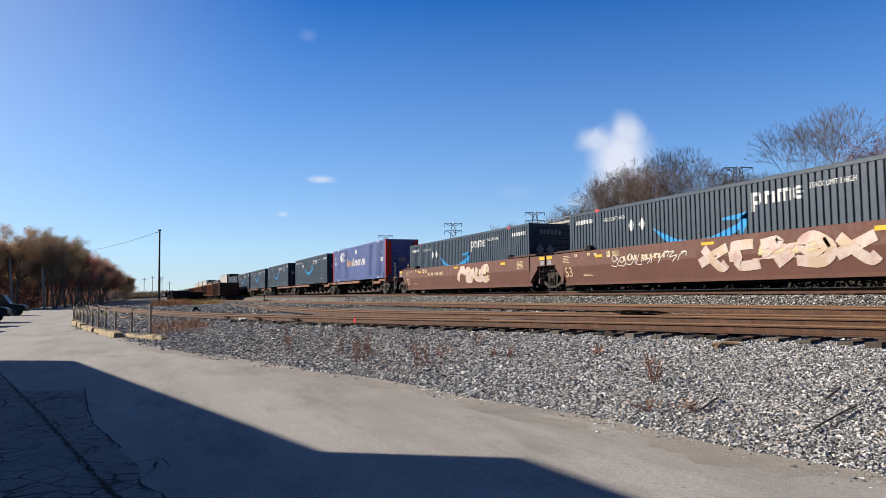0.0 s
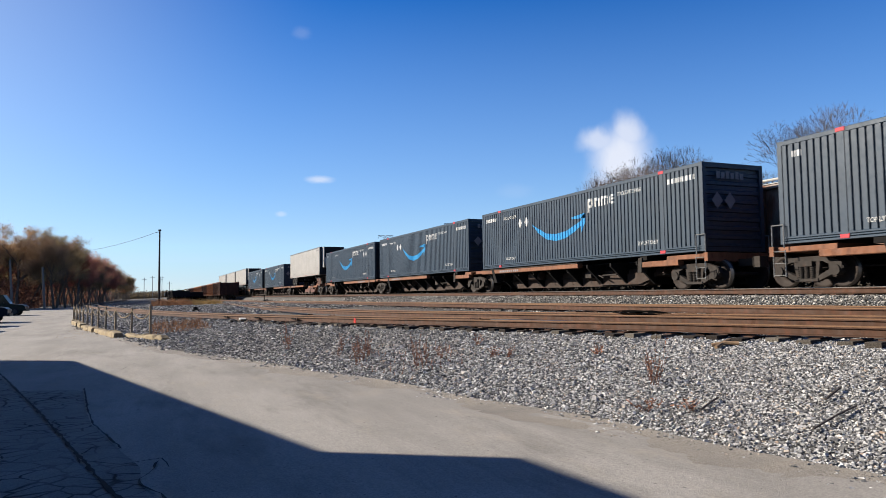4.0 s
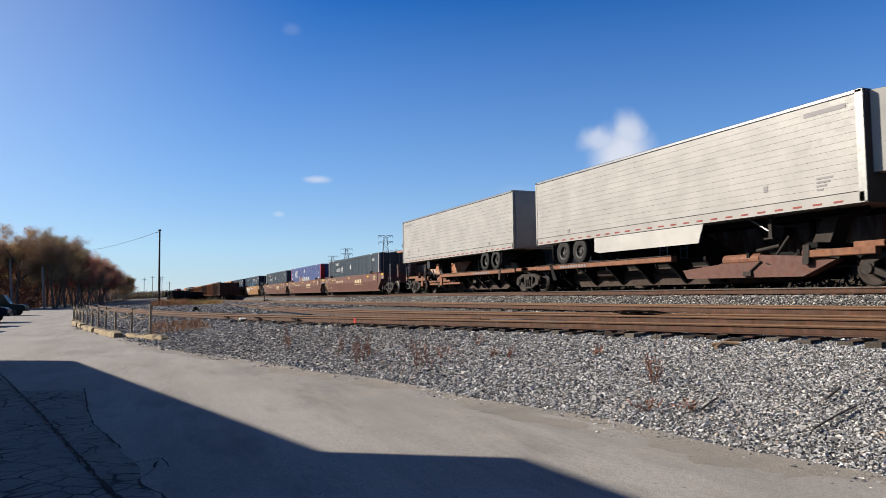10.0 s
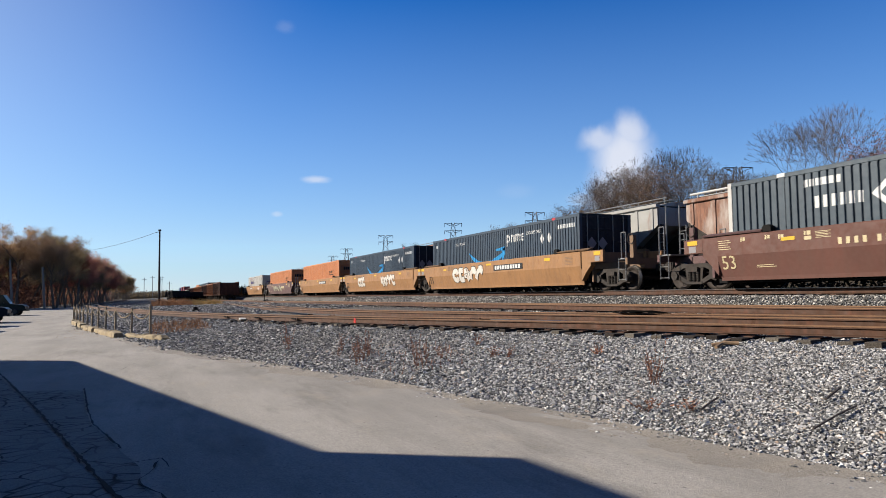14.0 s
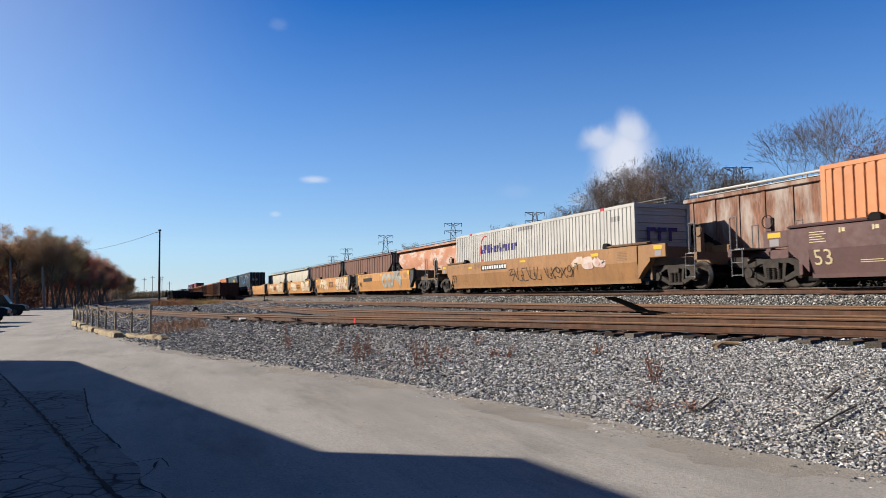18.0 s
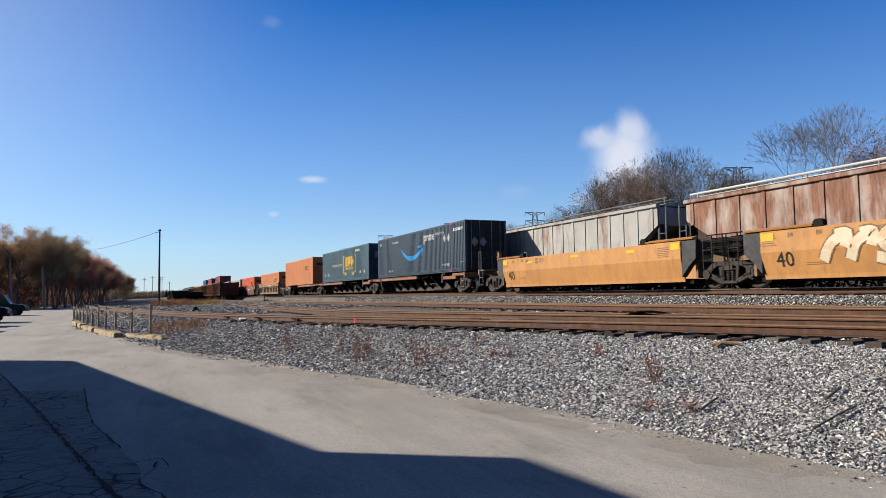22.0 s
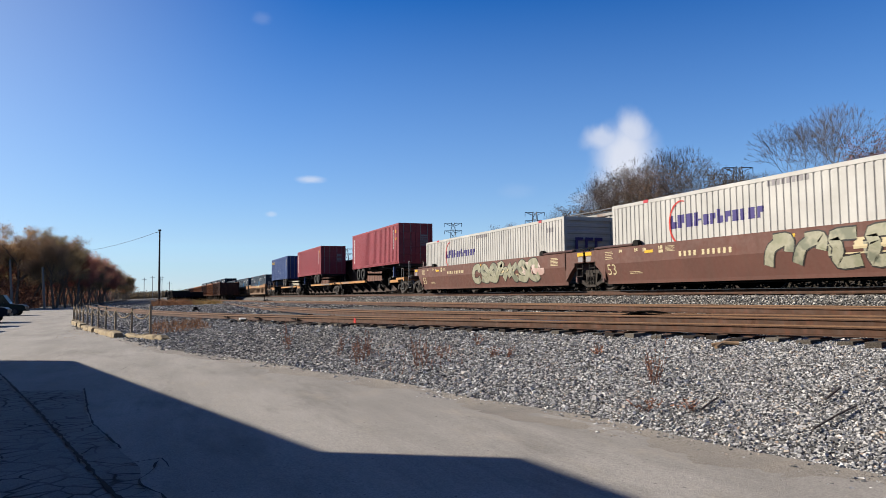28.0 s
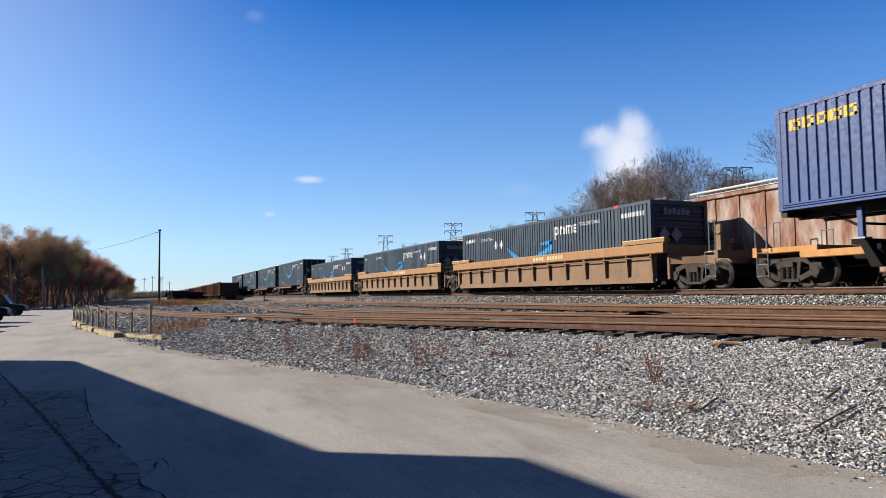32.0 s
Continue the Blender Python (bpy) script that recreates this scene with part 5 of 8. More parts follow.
    spines(trucks, [(MAROON, -315.9, 12.19, 2.14, False), (MAROON, -340.2, 12.19, 2.14, True), (NAVY, -359.03, 12.19, 2.14, True)], "yellow")
    for front in (-315.9, -340.2, -359.03):
        turned = front > -320
        ride(use(("chassis", turned), lambda: box_chassis(True, turned)), front - 12.19 / 2, RAIL + 1.12)
    list(wells("tan", "tan ribbed well car with upright posts and pale top chord", [-384.8, -404.55, -424.6], [PR_W, PR_N, PR_N], key="i", ribbed=True, plate="tan_dark"))
    spines([-438.2, -454.9, -473.9, -492.9, -510.0], [(PR_D, -437.2, 16.15, 1.21, False), (PR_D, -456.2, 16.15, 1.21, False), (PR_D, -475.2, 16.15, 1.21, False), (PR_D, -494.2, 16.15, 1.21, False)])


consist()


# ---- ground, road and tracks ----
def spline(pts):
    xs, ys = zip(*sorted(pts))
    return lambda x: np.interp(x, xs, ys)


toe_raw = spline([(-600, -18), (-200, -12), (-120, -9), (-70, -5.9), (-53, -4.55), (-40, -3.1), (-31, -1.2), (-21.4, 0.57), (-19.8, 1.22), (-18.2, 1.77), (-16.6, 2.24), (-15.2, 2.62), (-13.8, 2.93), (-13.0, 3.28), (-12.2, 3.58), (-11.3, 3.81), (-10.4, 3.96), (-9.6, 4.02), (-7.5, 4.70), (-6.6, 4.86), (-5.7, 4.86), (-5.1, 4.97), (-4.5, 5.09), (-3.9, 5.30), (5, 5.9), (40, 6.5), (600, 8)])
lead_raw = spline([(-600, -9.0), (-140, -9.0), (-110, -8.0), (-75, -4.2), (-52, -0.4), (-40, 2.0), (-26, 5.75), (-15.6, 8.4), (-7.8, 10.2), (0, 11.55), (8, 12.5), (20, 12.7), (600, 12.7)])
twin_raw = spline([(-600, 3.0), (-200, 5.0), (-150, 5.6), (-110, 7.2), (-75, 8.2), (-45, 7.2), (-30, 7.55), (-17, 9.6), (-9, 10.95), (0, 12.1), (8, 12.65), (20, 12.7), (600, 12.7)])


def smooth(fn, r):
    def g(x):
        x = np.asarray(x, float)
        return sum(fn(x + r * k) for k in (-1, -0.5, 0, 0.5, 1)) / 5
    return g


toe = smooth(toe_raw, 0.5)
lead = smooth(lead_raw, 5.0)
twin = smooth(twin_raw, 5.0)
lead_z = smooth(spline([(-600, 0.42), (-60, 0.42), (-40, 0.46), (-26, 0.56), (-15.6, 0.69), (-7.8, 0.79), (8, 0.93), (600, 0.93)]), 3.0)


def second_z(x):
    return 0.95 + 0.003 * np.clip(np.asarray(x, float) + 25, -70, 20)


def ground_z(x, y):
    """The height of the ground: road, gravel bank, yard, ballasted main line, hill behind."""
    x, y = np.asarray(x, float), np.asarray(y, float)
    t, a, za, zb = toe(x), lead(x), lead_z(x), second_z(x)
    crest = np.maximum(a - 0.72, t + 0.8)
    inner = np.maximum(np.minimum(a + 2.3, 11.9), crest + 0.1)
    z = np.zeros(np.broadcast(x, y).shape)
    u = np.clip((y - t) / (crest - t), 0, 1)
    bank = (za - 0.125) * (0.80 * u + 0.20 * u * u * (3 - 2 * u)) * (1 - 0.06 * np.sin(u * 3.1))
    v = np.clip((y - inner) / np.maximum(12.2 - inner, 0.3), 0, 1)
    lip = np.clip((y - crest) / 0.75, 0, 1) * 0.055 - 0.125
    yard = (za + lip) + ((zb - 0.07) - (za + lip)) * v
    w = np.clip((y - 15.0) / 1.15, 0, 1)
    main = (zb - 0.07) + (1.35 - (zb - 0.07)) * w * w * (3 - 2 * w)
    z = np.where(y < t, 0.0, np.where(y < crest, bank, np.where(y < 15.0, yard, main)))
    back = np.clip((y - 24.5) / 3, 0, 1) * -0.3 + np.clip((y - 34) / 22, 0, 1) * 3.0
    return z + np.where(y > 24.5, back, 0)


def grid_mesh(name, xs, ys, fz, mat):
    X, Y = np.meshgrid(xs, ys)
    Z = fz(X, Y)
    nx, ny = len(xs), len(ys)
    me = bpy.data.meshes.new(name)
    v = np.stack([X, Y, Z], -1).reshape(-1, 3)
    i = np.arange(nx * ny).reshape(ny, nx)
    q = np.stack([i[:-1, :-1], i[:-1, 1:], i[1:, 1:], i[1:, :-1]], -1).reshape(-1, 4)
    fill_mesh(me, v, q)
    me.polygons.foreach_set("use_smooth", np.ones(len(q), bool))
    me.materials.append(mat)
    return me


def fill_mesh(me, v, q, flat=True):
    me.vertices.add(len(v))
    me.vertices.foreach_set("co", np.asarray(v, np.float32).ravel())
    me.loops.add(q.size)
    me.loops.foreach_set("vertex_index", q.ravel().astype(np.int32))
    me.polygons.add(len(q))
    me.polygons.foreach_set("loop_start", np.arange(0, q.size, q.shape[1], dtype=np.int32))
    me.update(calc_edges=True)
    me.polygons.foreach_set("use_smooth", np.full(len(q), not flat))


def ground_material():
    t = Tree("gravelly_earth", 0.95)
    a = t.ramp(t.noise(0.35, 5), [(0.35, (0.10, 0.092, 0.083)), (0.65, (0.18, 0.17, 0.155))])
    b = t.ramp(t.noise(11, 5), [(0.38, (0.035, 0.032, 0.03)), (0.60, (0.34, 0.32, 0.295))])
    t.colour(t.mix(0.6, a, b))
    t.bump(t.noise(13, 5), 1.0, 0.10)
    return t.mat


def asphalt_material():
    t = Tree("sun_bleached_asphalt", 0.92)
    patch = t.ramp(t.noise(0.22, 6, (1, 1, 1), 0.65), [(0.35, (0.41, 0.383, 0.342)), (0.62, (0.57, 0.535, 0.48))])
    grit = t.ramp(t.noise(48, 5, rough=0.75), [(0.34, (0.17, 0.158, 0.14)), (0.64, (0.72, 0.665, 0.585))])
    c = t.mix(0.42, patch, grit)
    # long tyre-worn bands, oil-dark blotches and pale dust
    band = t.ramp(t.noise(0.55, 6, (0.25, 1.6, 1), 0.65), [(0.44, (0, 0, 0)), (0.64, (1, 1, 1))])
    c = t.mix(t.math("MULTIPLY", band, 0.34), c, (0.22, 0.205, 0.18))
    stain = t.ramp(t.noise(0.42, 8, (0.5, 1.7, 1), 0.7), [(0.52, (0, 0, 0)), (0.70, (1, 1, 1))])
    c = t.mix(t.math("MULTIPLY", stain, 0.55), c, (0.15, 0.138, 0.12))
    dust = t.ramp(t.noise(1.3, 8, (0.6, 1.4, 1), 0.75), [(0.54, (0, 0, 0)), (0.70, (1, 1, 1))])
    c = t.mix(t.math("MULTIPLY", dust, 0.45), c, (0.56, 0.49, 0.38))
    speck = t.ramp(t.noise(17, 2), [(0.69, (0, 0, 0)), (0.74, (1, 1, 1))])
    c = t.mix(t.math("MULTIPLY", speck, 0.7), c, (0.07, 0.065, 0.06))
    t.colour(c)
    t.bump(t.noise(60, 5), 0.5, 0.014)
    return t.mat


M["ground"] = ground_material()
M["asphalt"] = asphalt_material()
gx = np.unique(np.concatenate([np.linspace(-3000, -400, 14), np.linspace(-400, -80, 65), np.linspace(-80, 14, 189), np.linspace(14, 120, 22), np.linspace(120, 3000, 14)]))
gy = np.unique(np.concatenate([np.linspace(-3000, -60, 14), np.linspace(-60, -8, 27), np.linspace(-8, 26, 137), np.linspace(26, 80, 28), np.linspace(80, 3000, 16)]))
ground = new("ground", grid_mesh("ground", gx, gy, ground_z, M["ground"]))
tagged(ground, "grey gravelly ground of a rail yard", "ground", kind="structure")


def road_sheet():
    xs = np.concatenate([np.linspace(-150, -60, 31), np.linspace(-59, 22, 190)])
    k = np.linspace(0, 1, 16)
    v, q = [], []
    for i, x in enumerate(xs):
        edge = float(toe(x)) + 0.10 + 0.16 * noise.noise((x * 0.5, 0, 0)) + 0.07 * noise.noise((x * 2.3, 4, 0))
        for u in k:
            y = edge + (-28 - edge) * u ** 1.6
            v.append((x, y, 0.012 + float(ground_z(x, y)) * (1 if u == 0 else 0) + 0.01 * noise.noise((x * 0.2, y * 0.2, 1))))
    n = len(k)
    for i in range(len(xs) - 1):
        for j in range(n - 1):
            q.append((i * n + j, i * n + j + 1, (i + 1) * n + j + 1, (i + 1) * n + j))
    me = bpy.data.meshes.new("road")
    me.from_pydata(v, [], [f[::-1] for f in q])
    me.polygons.foreach_set("use_smooth", [True] * len(me.polygons))
    me.materials.append(M["asphalt"])
    return tagged(new("road", me), "sun-bleached cracked grey asphalt road", "road", kind="structure")


ROAD = road_sheet()


def margin_material():
    t = Tree("sandy_grit", 0.95)
    c = t.ramp(t.noise(0.9, 6, rough=0.7), [(0.36, (0.33, 0.30, 0.26)), (0.52, (0.46, 0.41, 0.335)), (0.68, (0.56, 0.48, 0.37))])
    grit = t.ramp(t.noise(60, 4, rough=0.8), [(0.36, (0.07, 0.065, 0.06)), (0.62, (0.62, 0.57, 0.50))])
    t.colour(t.mix(0.5, c, grit))
    t.bump(t.noise(70, 4), 0.8, 0.02)
    return t.mat


M["margin"] = margin_material()


def road_margin():
    """Washed-out sand and grit along the foot of the gravel bank, with a ragged edge."""
    xs = np.linspace(-30, 4, 500)
    v, f = [], []
    for x in xs:
        near = float(toe(x)) + 0.25
        wide = 0.52 + 0.34 * noise.noise((x * 0.45, 7, 0)) + 0.22 * noise.noise((x * 1.9, 3, 0)) + 0.10 * noise.noise((x * 7.0, 5, 0))
        for k in range(4):
            y = near - max(0.28, wide) * k / 3
            v.append((x, y, 0.0155 + max(0.0, float(ground_z(x, y)) if k < 2 else 0.0) + 0.01 * noise.noise((x * 0.2, y * 0.2, 1)) + (0.003 if k < 3 else -0.002)))
    for i in range(len(xs) - 1):
        for k in range(3):
            f.append((i * 4 + k, (i + 1) * 4 + k, (i + 1) * 4 + k + 1, i * 4 + k + 1)[::-1])
    return part("road_margin", Geo().add(v, f), "margin", ROAD, "sandy grit along the gravel's foot", smooth=True)


road_margin()


def field_material():
    t = Tree("brown_scrub", 0.95)
    t.colour(t.ramp(t.noise(0.8, 6), [(0.3, (0.045, 0.035, 0.02)), (0.6, (0.10, 0.075, 0.04)), (0.8, (0.09, 0.10, 0.04))]))
    t.bump(t.noise(6, 5), 0.8, 0.1)
    return t.mat


M["scrub"] = field_material()
fy = np.concatenate([np.linspace(24.8, 60, 30), np.linspace(64, 900, 16)])
field = new("field", grid_mesh("field", np.linspace(-900, 300, 121), fy, lambda x, y: ground_z(x, y) + 0.03 + 0.25 * np.clip((y - 24.8) / 3, 0, 1) * (0.5 + 0.5 * np.sin(x * 0.9) * np.cos(y * 0.7)), M["scrub"]))
tagged(field, "dark brown scrub on the slope behind the tracks", "scrub", kind="structure")

M["crack"] = plain("dark_crack_filler", (0.028, 0.027, 0.026), 0.95)


def crack(pts, wide, seed):
    """A ragged dark crack that runs through the points."""
    rnd = random.Random(seed)
    g = Geo()
    line = []
    for a, b in zip(pts, pts[1:]):
        k = max(2, int(math.dist(a, b) / 0.10))
        for i in range(k):
            u = i / k
            line.append((a[0] + (b[0] - a[0]) * u + rnd.gauss(0, 0.008), a[1] + (b[1] - a[1]) * u + rnd.gauss(0, 0.006)))
    line.append(pts[-1])
    v = []
    for i, p in enumerate(line):
        q, r = line[max(0, i - 1)], line[min(len(line) - 1, i + 1)]
        d = Vector((r[0] - q[0], r[1] - q[1], 0)).normalized()
        w = 0.52 * wide * rnd.uniform(0.2, 1.25) * (0.3 if i in (0, len(line) - 1) else 1)
        zz = 0.034
        v += [(p[0] - d.y * w, p[1] + d.x * w, zz), (p[0] + d.y * w, p[1] - d.x * w, zz)]
    g.add(v, [(2 * i, 2 * i + 1, 2 * i + 3, 2 * i + 2) for i in range(len(line) - 1)])
    return part("crack", g, "crack", ROAD)


for i, (w, pts) in enumerate((
        (0.045, [(-21, -3.7), (-16.9, -2.74), (-10.9, -1.3), (-7.7, -0.58), (-6.15, -0.22), (-4.5, 0.2)]),
        (0.03, [(-13.5, -0.96), (-10.8, -0.72), (-9.64, -0.58), (-8.6, -0.36), (-7.93, -0.22)]),
        (0.02, [(-7.93, -0.22), (-8.1, -0.5), (-7.7, -0.6), (-7.4, -0.55)]),
        (0.022, [(-12.38, -1.22), (-12.1, -1.5), (-11.6, -1.48)]),
        (0.02, [(-12.6, -1.75), (-12.3, -1.3), (-12.4, -0.9)]),
        (0.016, [(-7.5, -0.53), (-7.2, -0.2), (-7.3, 0.15), (-6.9, 0.2)]),
        (0.022, [(-7.2, 0.12), (-6.8, 0.06), (-6.55, -0.05), (-6.3, -0.02), (-6.0, 0.12), (-5.6, 0.2)]),
        (0.016, [(-6.9, -0.45), (-6.75, -0.2), (-6.7, 0.06)]), (0.014, [(-6.4, -0.3), (-6.2, 0.0), (-6.25, 0.1)]),
        (0.012, [(-18.1, -0.22), (-16.6, -0.48)]), (0.012, [(-17.2, 0.1), (-16.6, -0.1)]), (0.014, [(-20.5, 0.2), (-20.3, -0.1)]))):
    crack(pts, w, 200 + i)


def old_asphalt_material():
    """Old pavement broken into small plates by dark cracks."""
    t = Tree("alligator_cracked_asphalt", 0.95)
    base = t.ramp(t.noise(1.2, 6), [(0.3, (0.30, 0.28, 0.25)), (0.7, (0.48, 0.45, 0.40))])
    grit = t.ramp(t.noise(55, 3), [(0.30, (0.10, 0.092, 0.082)), (0.65, (0.42, 0.39, 0.34))])
    c = t.mix(0.4, base, grit)
    warp = t.nt.nodes.new("ShaderNodeVectorMath")
    warp.operation = "MULTIPLY_ADD"
    warp.inputs[1].default_value = (0.25, 0.25, 0)
    nz = t.nt.nodes.new("ShaderNodeTexNoise")
    nz.inputs["Scale"].default_value = 2.5
    t.link(t.coord.outputs["Object"], nz.inputs["Vector"])
    t.link(nz.outputs["Color"], warp.inputs[0])
    t.link(t.coord.outputs["Object"], warp.inputs[2])
    cell = t.nt.nodes.new("ShaderNodeTexVoronoi")
    cell.feature = "DISTANCE_TO_EDGE"
    cell.inputs["Scale"].default_value = 3.4
    t.link(warp.outputs[0], cell.inputs["Vector"])
    line = t.ramp(cell.outputs["Distance"], [(0.018, (1, 1, 1)), (0.055, (0, 0, 0))])
    broken = t.ramp(t.noise(0.7, 4), [(0.38, (0.15, 0.15, 0.15)), (0.58, (1, 1, 1))])
    gap = t.math("MULTIPLY", line, broken)
    t.colour(t.mix(gap, c, (0.02, 0.019, 0.018)))
    t.bump(t.math("SUBTRACT", t.noise(60, 4), gap), 0.5, 0.02)
    return t.mat


M["old_asphalt"] = old_asphalt_material()


def worn_strip():
    """The older pavement on the building's side of the long joint."""
    joint = spline([(-24, -4.4), (-21, -3.72), (-16.9, -2.76), (-13.7, -1.99), (-13.45, -0.96), (-10.8, -0.72), (-9.64, -0.58), (-8.6, -0.36), (-7.93, -0.22), (-7.1, -0.02), (-6.3, 0.0), (-5.6, 0.2), (-4.5, 0.5), (2, 2.0)])
    xs = np.linspace(-24, 2, 90)
    v, f = [], []
    for x in xs:
        for k in range(12):
            y = float(joint(x)) - 0.02 - 7.0 * (k / 11) ** 1.3
            v.append((x, y, 0.0185 + 0.01 * noise.noise((x * 0.2, y * 0.2, 1)) + (0.004 if k else 0.0)))
    for i in range(len(xs) - 1):
        for k in range(11):
            f.append((i * 12 + k, i * 12 + k + 1, (i + 1) * 12 + k + 1, (i + 1) * 12 + k)[::-1])
    return part("worn_pavement", Geo().add(v, f), "old_asphalt", ROAD, "older cracked darker pavement", smooth=True)


worn_strip()

M["rail_rust"] = paint("rusty_rail_steel", (0.098, 0.043, 0.021), 0.25, (0.042, 0.022, 0.014), 0.5, 0.75)
M["rail_top"] = plain("worn_rail_head", (0.25, 0.135, 0.068), 0.65, 0.0)
M["rail_shine"] = plain("polished_rail_head", (0.45, 0.40, 0.36), 0.3, 0.9)


def tie_material():
    t = Tree("weathered_timber_tie", 0.92)
    age = t.ramp(t.random(), [(0.0, (0.035, 0.028, 0.024)), (0.55, (0.075, 0.06, 0.05)), (0.8, (0.17, 0.15, 0.125)), (1.0, (0.26, 0.235, 0.20))])
    grain = t.ramp(t.noise(9, 5, (6, 0.5, 6)), [(0.35, (0.45, 0.43, 0.40)), (0.7, (1.2, 1.2, 1.2))])
    t.colour(t.mix(1.0, age, grain, "MULTIPLY"))
    t.bump(t.noise(14, 4, (6, 0.5, 6)), 0.5, 0.02)
    return t.mat


M["tie"] = tie_material()


def sweep(profile, pts):
    """A profile of (across, up) swept along a line of points in the ground plan."""
    g = Geo()
    n = len(profile)
    P = [Vector(p) for p in pts]
    for i, p in enumerate(P):
        d = (P[min(i + 1, len(P) - 1)] - P[max(i - 1, 0)])
        side = Vector((-d.y, d.x, 0)).normalized()
        if side.y < 0:
            side = -side
        g.v += [tuple(p + side * a + Vector((0, 0, b))) for a, b in profile]
    for i in range(len(P) - 1):
        for j in range(n):
            k = (j + 1) % n
            g.f.append((i * n + j, i * n + k, (i + 1) * n + k, (i + 1) * n + j))
    g.f += [tuple(range(n)), tuple(range((len(P) - 1) * n, len(P) * n))]
    return g


RAIL_FOOT = [(-0.07, 0.0), (0.07, 0.0), (0.07, 0.014), (0.012, 0.03), (0.009, 0.120), (0.038, 0.128), (0.038, 0.166), (-0.038, 0.166), (-0.038, 0.128), (-0.009, 0.120), (-0.012, 0.03), (-0.07, 0.014)]
RAIL_HEAD = [(-0.040, 0.150), (0.040, 0.150), (0.040, 0.167), (0.028, 0.1735), (-0.028, 0.1735), (-0.040, 0.167)]
STEPS = np.concatenate([np.linspace(-420, -90, 24), np.linspace(-84, 16, 60), np.linspace(24, 200, 8)])
TIE = Geo().bevel_box(-0.115, 0.115, -1.30, 1.30, -0.17, -0.005, 0.012).mesh("tie", M["tie"])
PLATE = Geo().box(-0.09, 0.09, -0.19, 0.19, -0.004, 0.016).mesh("tie_plate", M["rail_rust"])


def track(name, label, near, base, x0, x1, tie0, tie1, head="rail_top", spacing=0.55, gauge=1.507, ties=True):
    """A railway track: near(x) is its near rail, base(x) the height of the rail's foot."""
    root = thing(name, label, "railway track", "", None, "structure")
    xs = [x for x in STEPS if x0 <= x <= x1]
    for off in (0.0, gauge):
        pts = []
        for x in xs:
            d = float(near(x + 0.5) - near(x - 0.5))
            k = math.hypot(1, d)
            pts.append((x - off * d / k, float(near(x)) + off / k, float(base(x)) + 0.012))
        rail = part("rail", sweep(RAIL_FOOT, pts), "rail_rust", root)
        part("rail_head", sweep(RAIL_HEAD, pts), head, rail)
    if ties:
        rnd = random.Random(3)
        x = tie0
        while x < tie1:
            d = float(near(x + 0.5) - near(x - 0.5))
            k = math.hypot(1, d)
            c = (x - gauge / 2 * d / k, float(near(x)) + gauge / 2 / k)
            ang = math.degrees(math.atan2(d, 1))
            tie = part("tie", TIE, None, root, "", pose(c[0] + rnd.uniform(-0.03, 0.03), c[1] + rnd.uniform(-0.10, 0.20), float(base(x)) - 0.002 - rnd.uniform(0, 0.035), 0, rnd.uniform(-3, 3), ang + rnd.uniform(-2, 2)))
            if tie1 - tie0 < 60:
                part("tie_plate", PLATE, None, tie, "", pose(0, -gauge / 2, 0))
            x += spacing
    return root


level = lambda h: (lambda x: h + 0 * np.asarray(x, float))
track("railway_track", "rusty yard lead track on dark timber ties", lead, lambda x: lead_z(x), -400, 60, -33, -3)
track("railway_track", "rusty diverging yard track", twin, lambda x: (lead_z(x) * 0.6 + second_z(x) * 0.4), -400, 60, -33, -6, ties=False)
track("railway_track", "rusty second yard track on ballast", level(12.7), second_z, -400, 200, -40, -6)
track("railway_track", "main line track under the train", level(TRAIN_Y - 0.7535), level(RAIL - 0.1855), -420, 200, -60, -8, "rail_shine")
track("railway_track", "storage track under the standing hopper cars", level(21.6 - 0.7535), level(RAIL - 0.1855), -420, 200, -40, -8, ties=False)


# ---- standing hopper cars behind the train ----
def hopper_paint(name, base, rusty, streak=0.6):
    t = Tree(name, 0.75)
    fade = t.ramp(t.noise(0.7, 5), [(0.3, scaled(base, 0.82)), (0.7, scaled(base, 1.12))])
    rust = t.ramp(t.noise(1.3, 7, (1.2, 1, 0.35)), [(0.62 - rusty * 0.5, (0, 0, 0)), (0.78 - rusty * 0.45, (1, 1, 1))])
    fine = t.ramp(t.noise(8, 6, (1.5, 1, 0.25)), [(0.35, (0.15, 0.055, 0.027)), (0.7, (0.37, 0.15, 0.08))])
    c = t.mix(t.math("MULTIPLY", rust, streak), fade, fine)
    t.colour(c)
    t.bump(t.noise(18, 4), 0.2, 0.01)
    return t.mat


M["hopper_rusty"] = hopper_paint("rust_streaked_grey_paint", (0.52, 0.44, 0.385), 0.50, 0.9)
M["hopper_grey"] = hopper_paint("pale_grey_paint_with_rust", (0.47, 0.465, 0.44), 0.22, 0.8)


def sprayed_hopper_paint():
    """Faded orange with broad pale overspray and soot."""
    t = Tree("sprayed_orange_paint", 0.75)
    c = t.ramp(t.noise(0.8, 5), [(0.3, (0.50, 0.21, 0.11)), (0.7, (0.62, 0.31, 0.19))])
    pale = t.ramp(t.noise(0.9, 5, (0.7, 1, 1.4), 0.7), [(0.50, (0, 0, 0)), (0.60, (1, 1, 1))])
    c = t.mix(t.math("MULTIPLY", pale, 0.75), c, (0.74, 0.62, 0.54))
    grey = t.ramp(t.noise(1.7, 6, (1, 1, 0.7), 0.7), [(0.56, (0, 0, 0)), (0.66, (1, 1, 1))])
    c = t.mix(t.math("MULTIPLY", grey, 0.55), c, (0.30, 0.28, 0.27))
    t.colour(c)
    t.bump(t.noise(18, 4), 0.2, 0.01)
    return t.mat


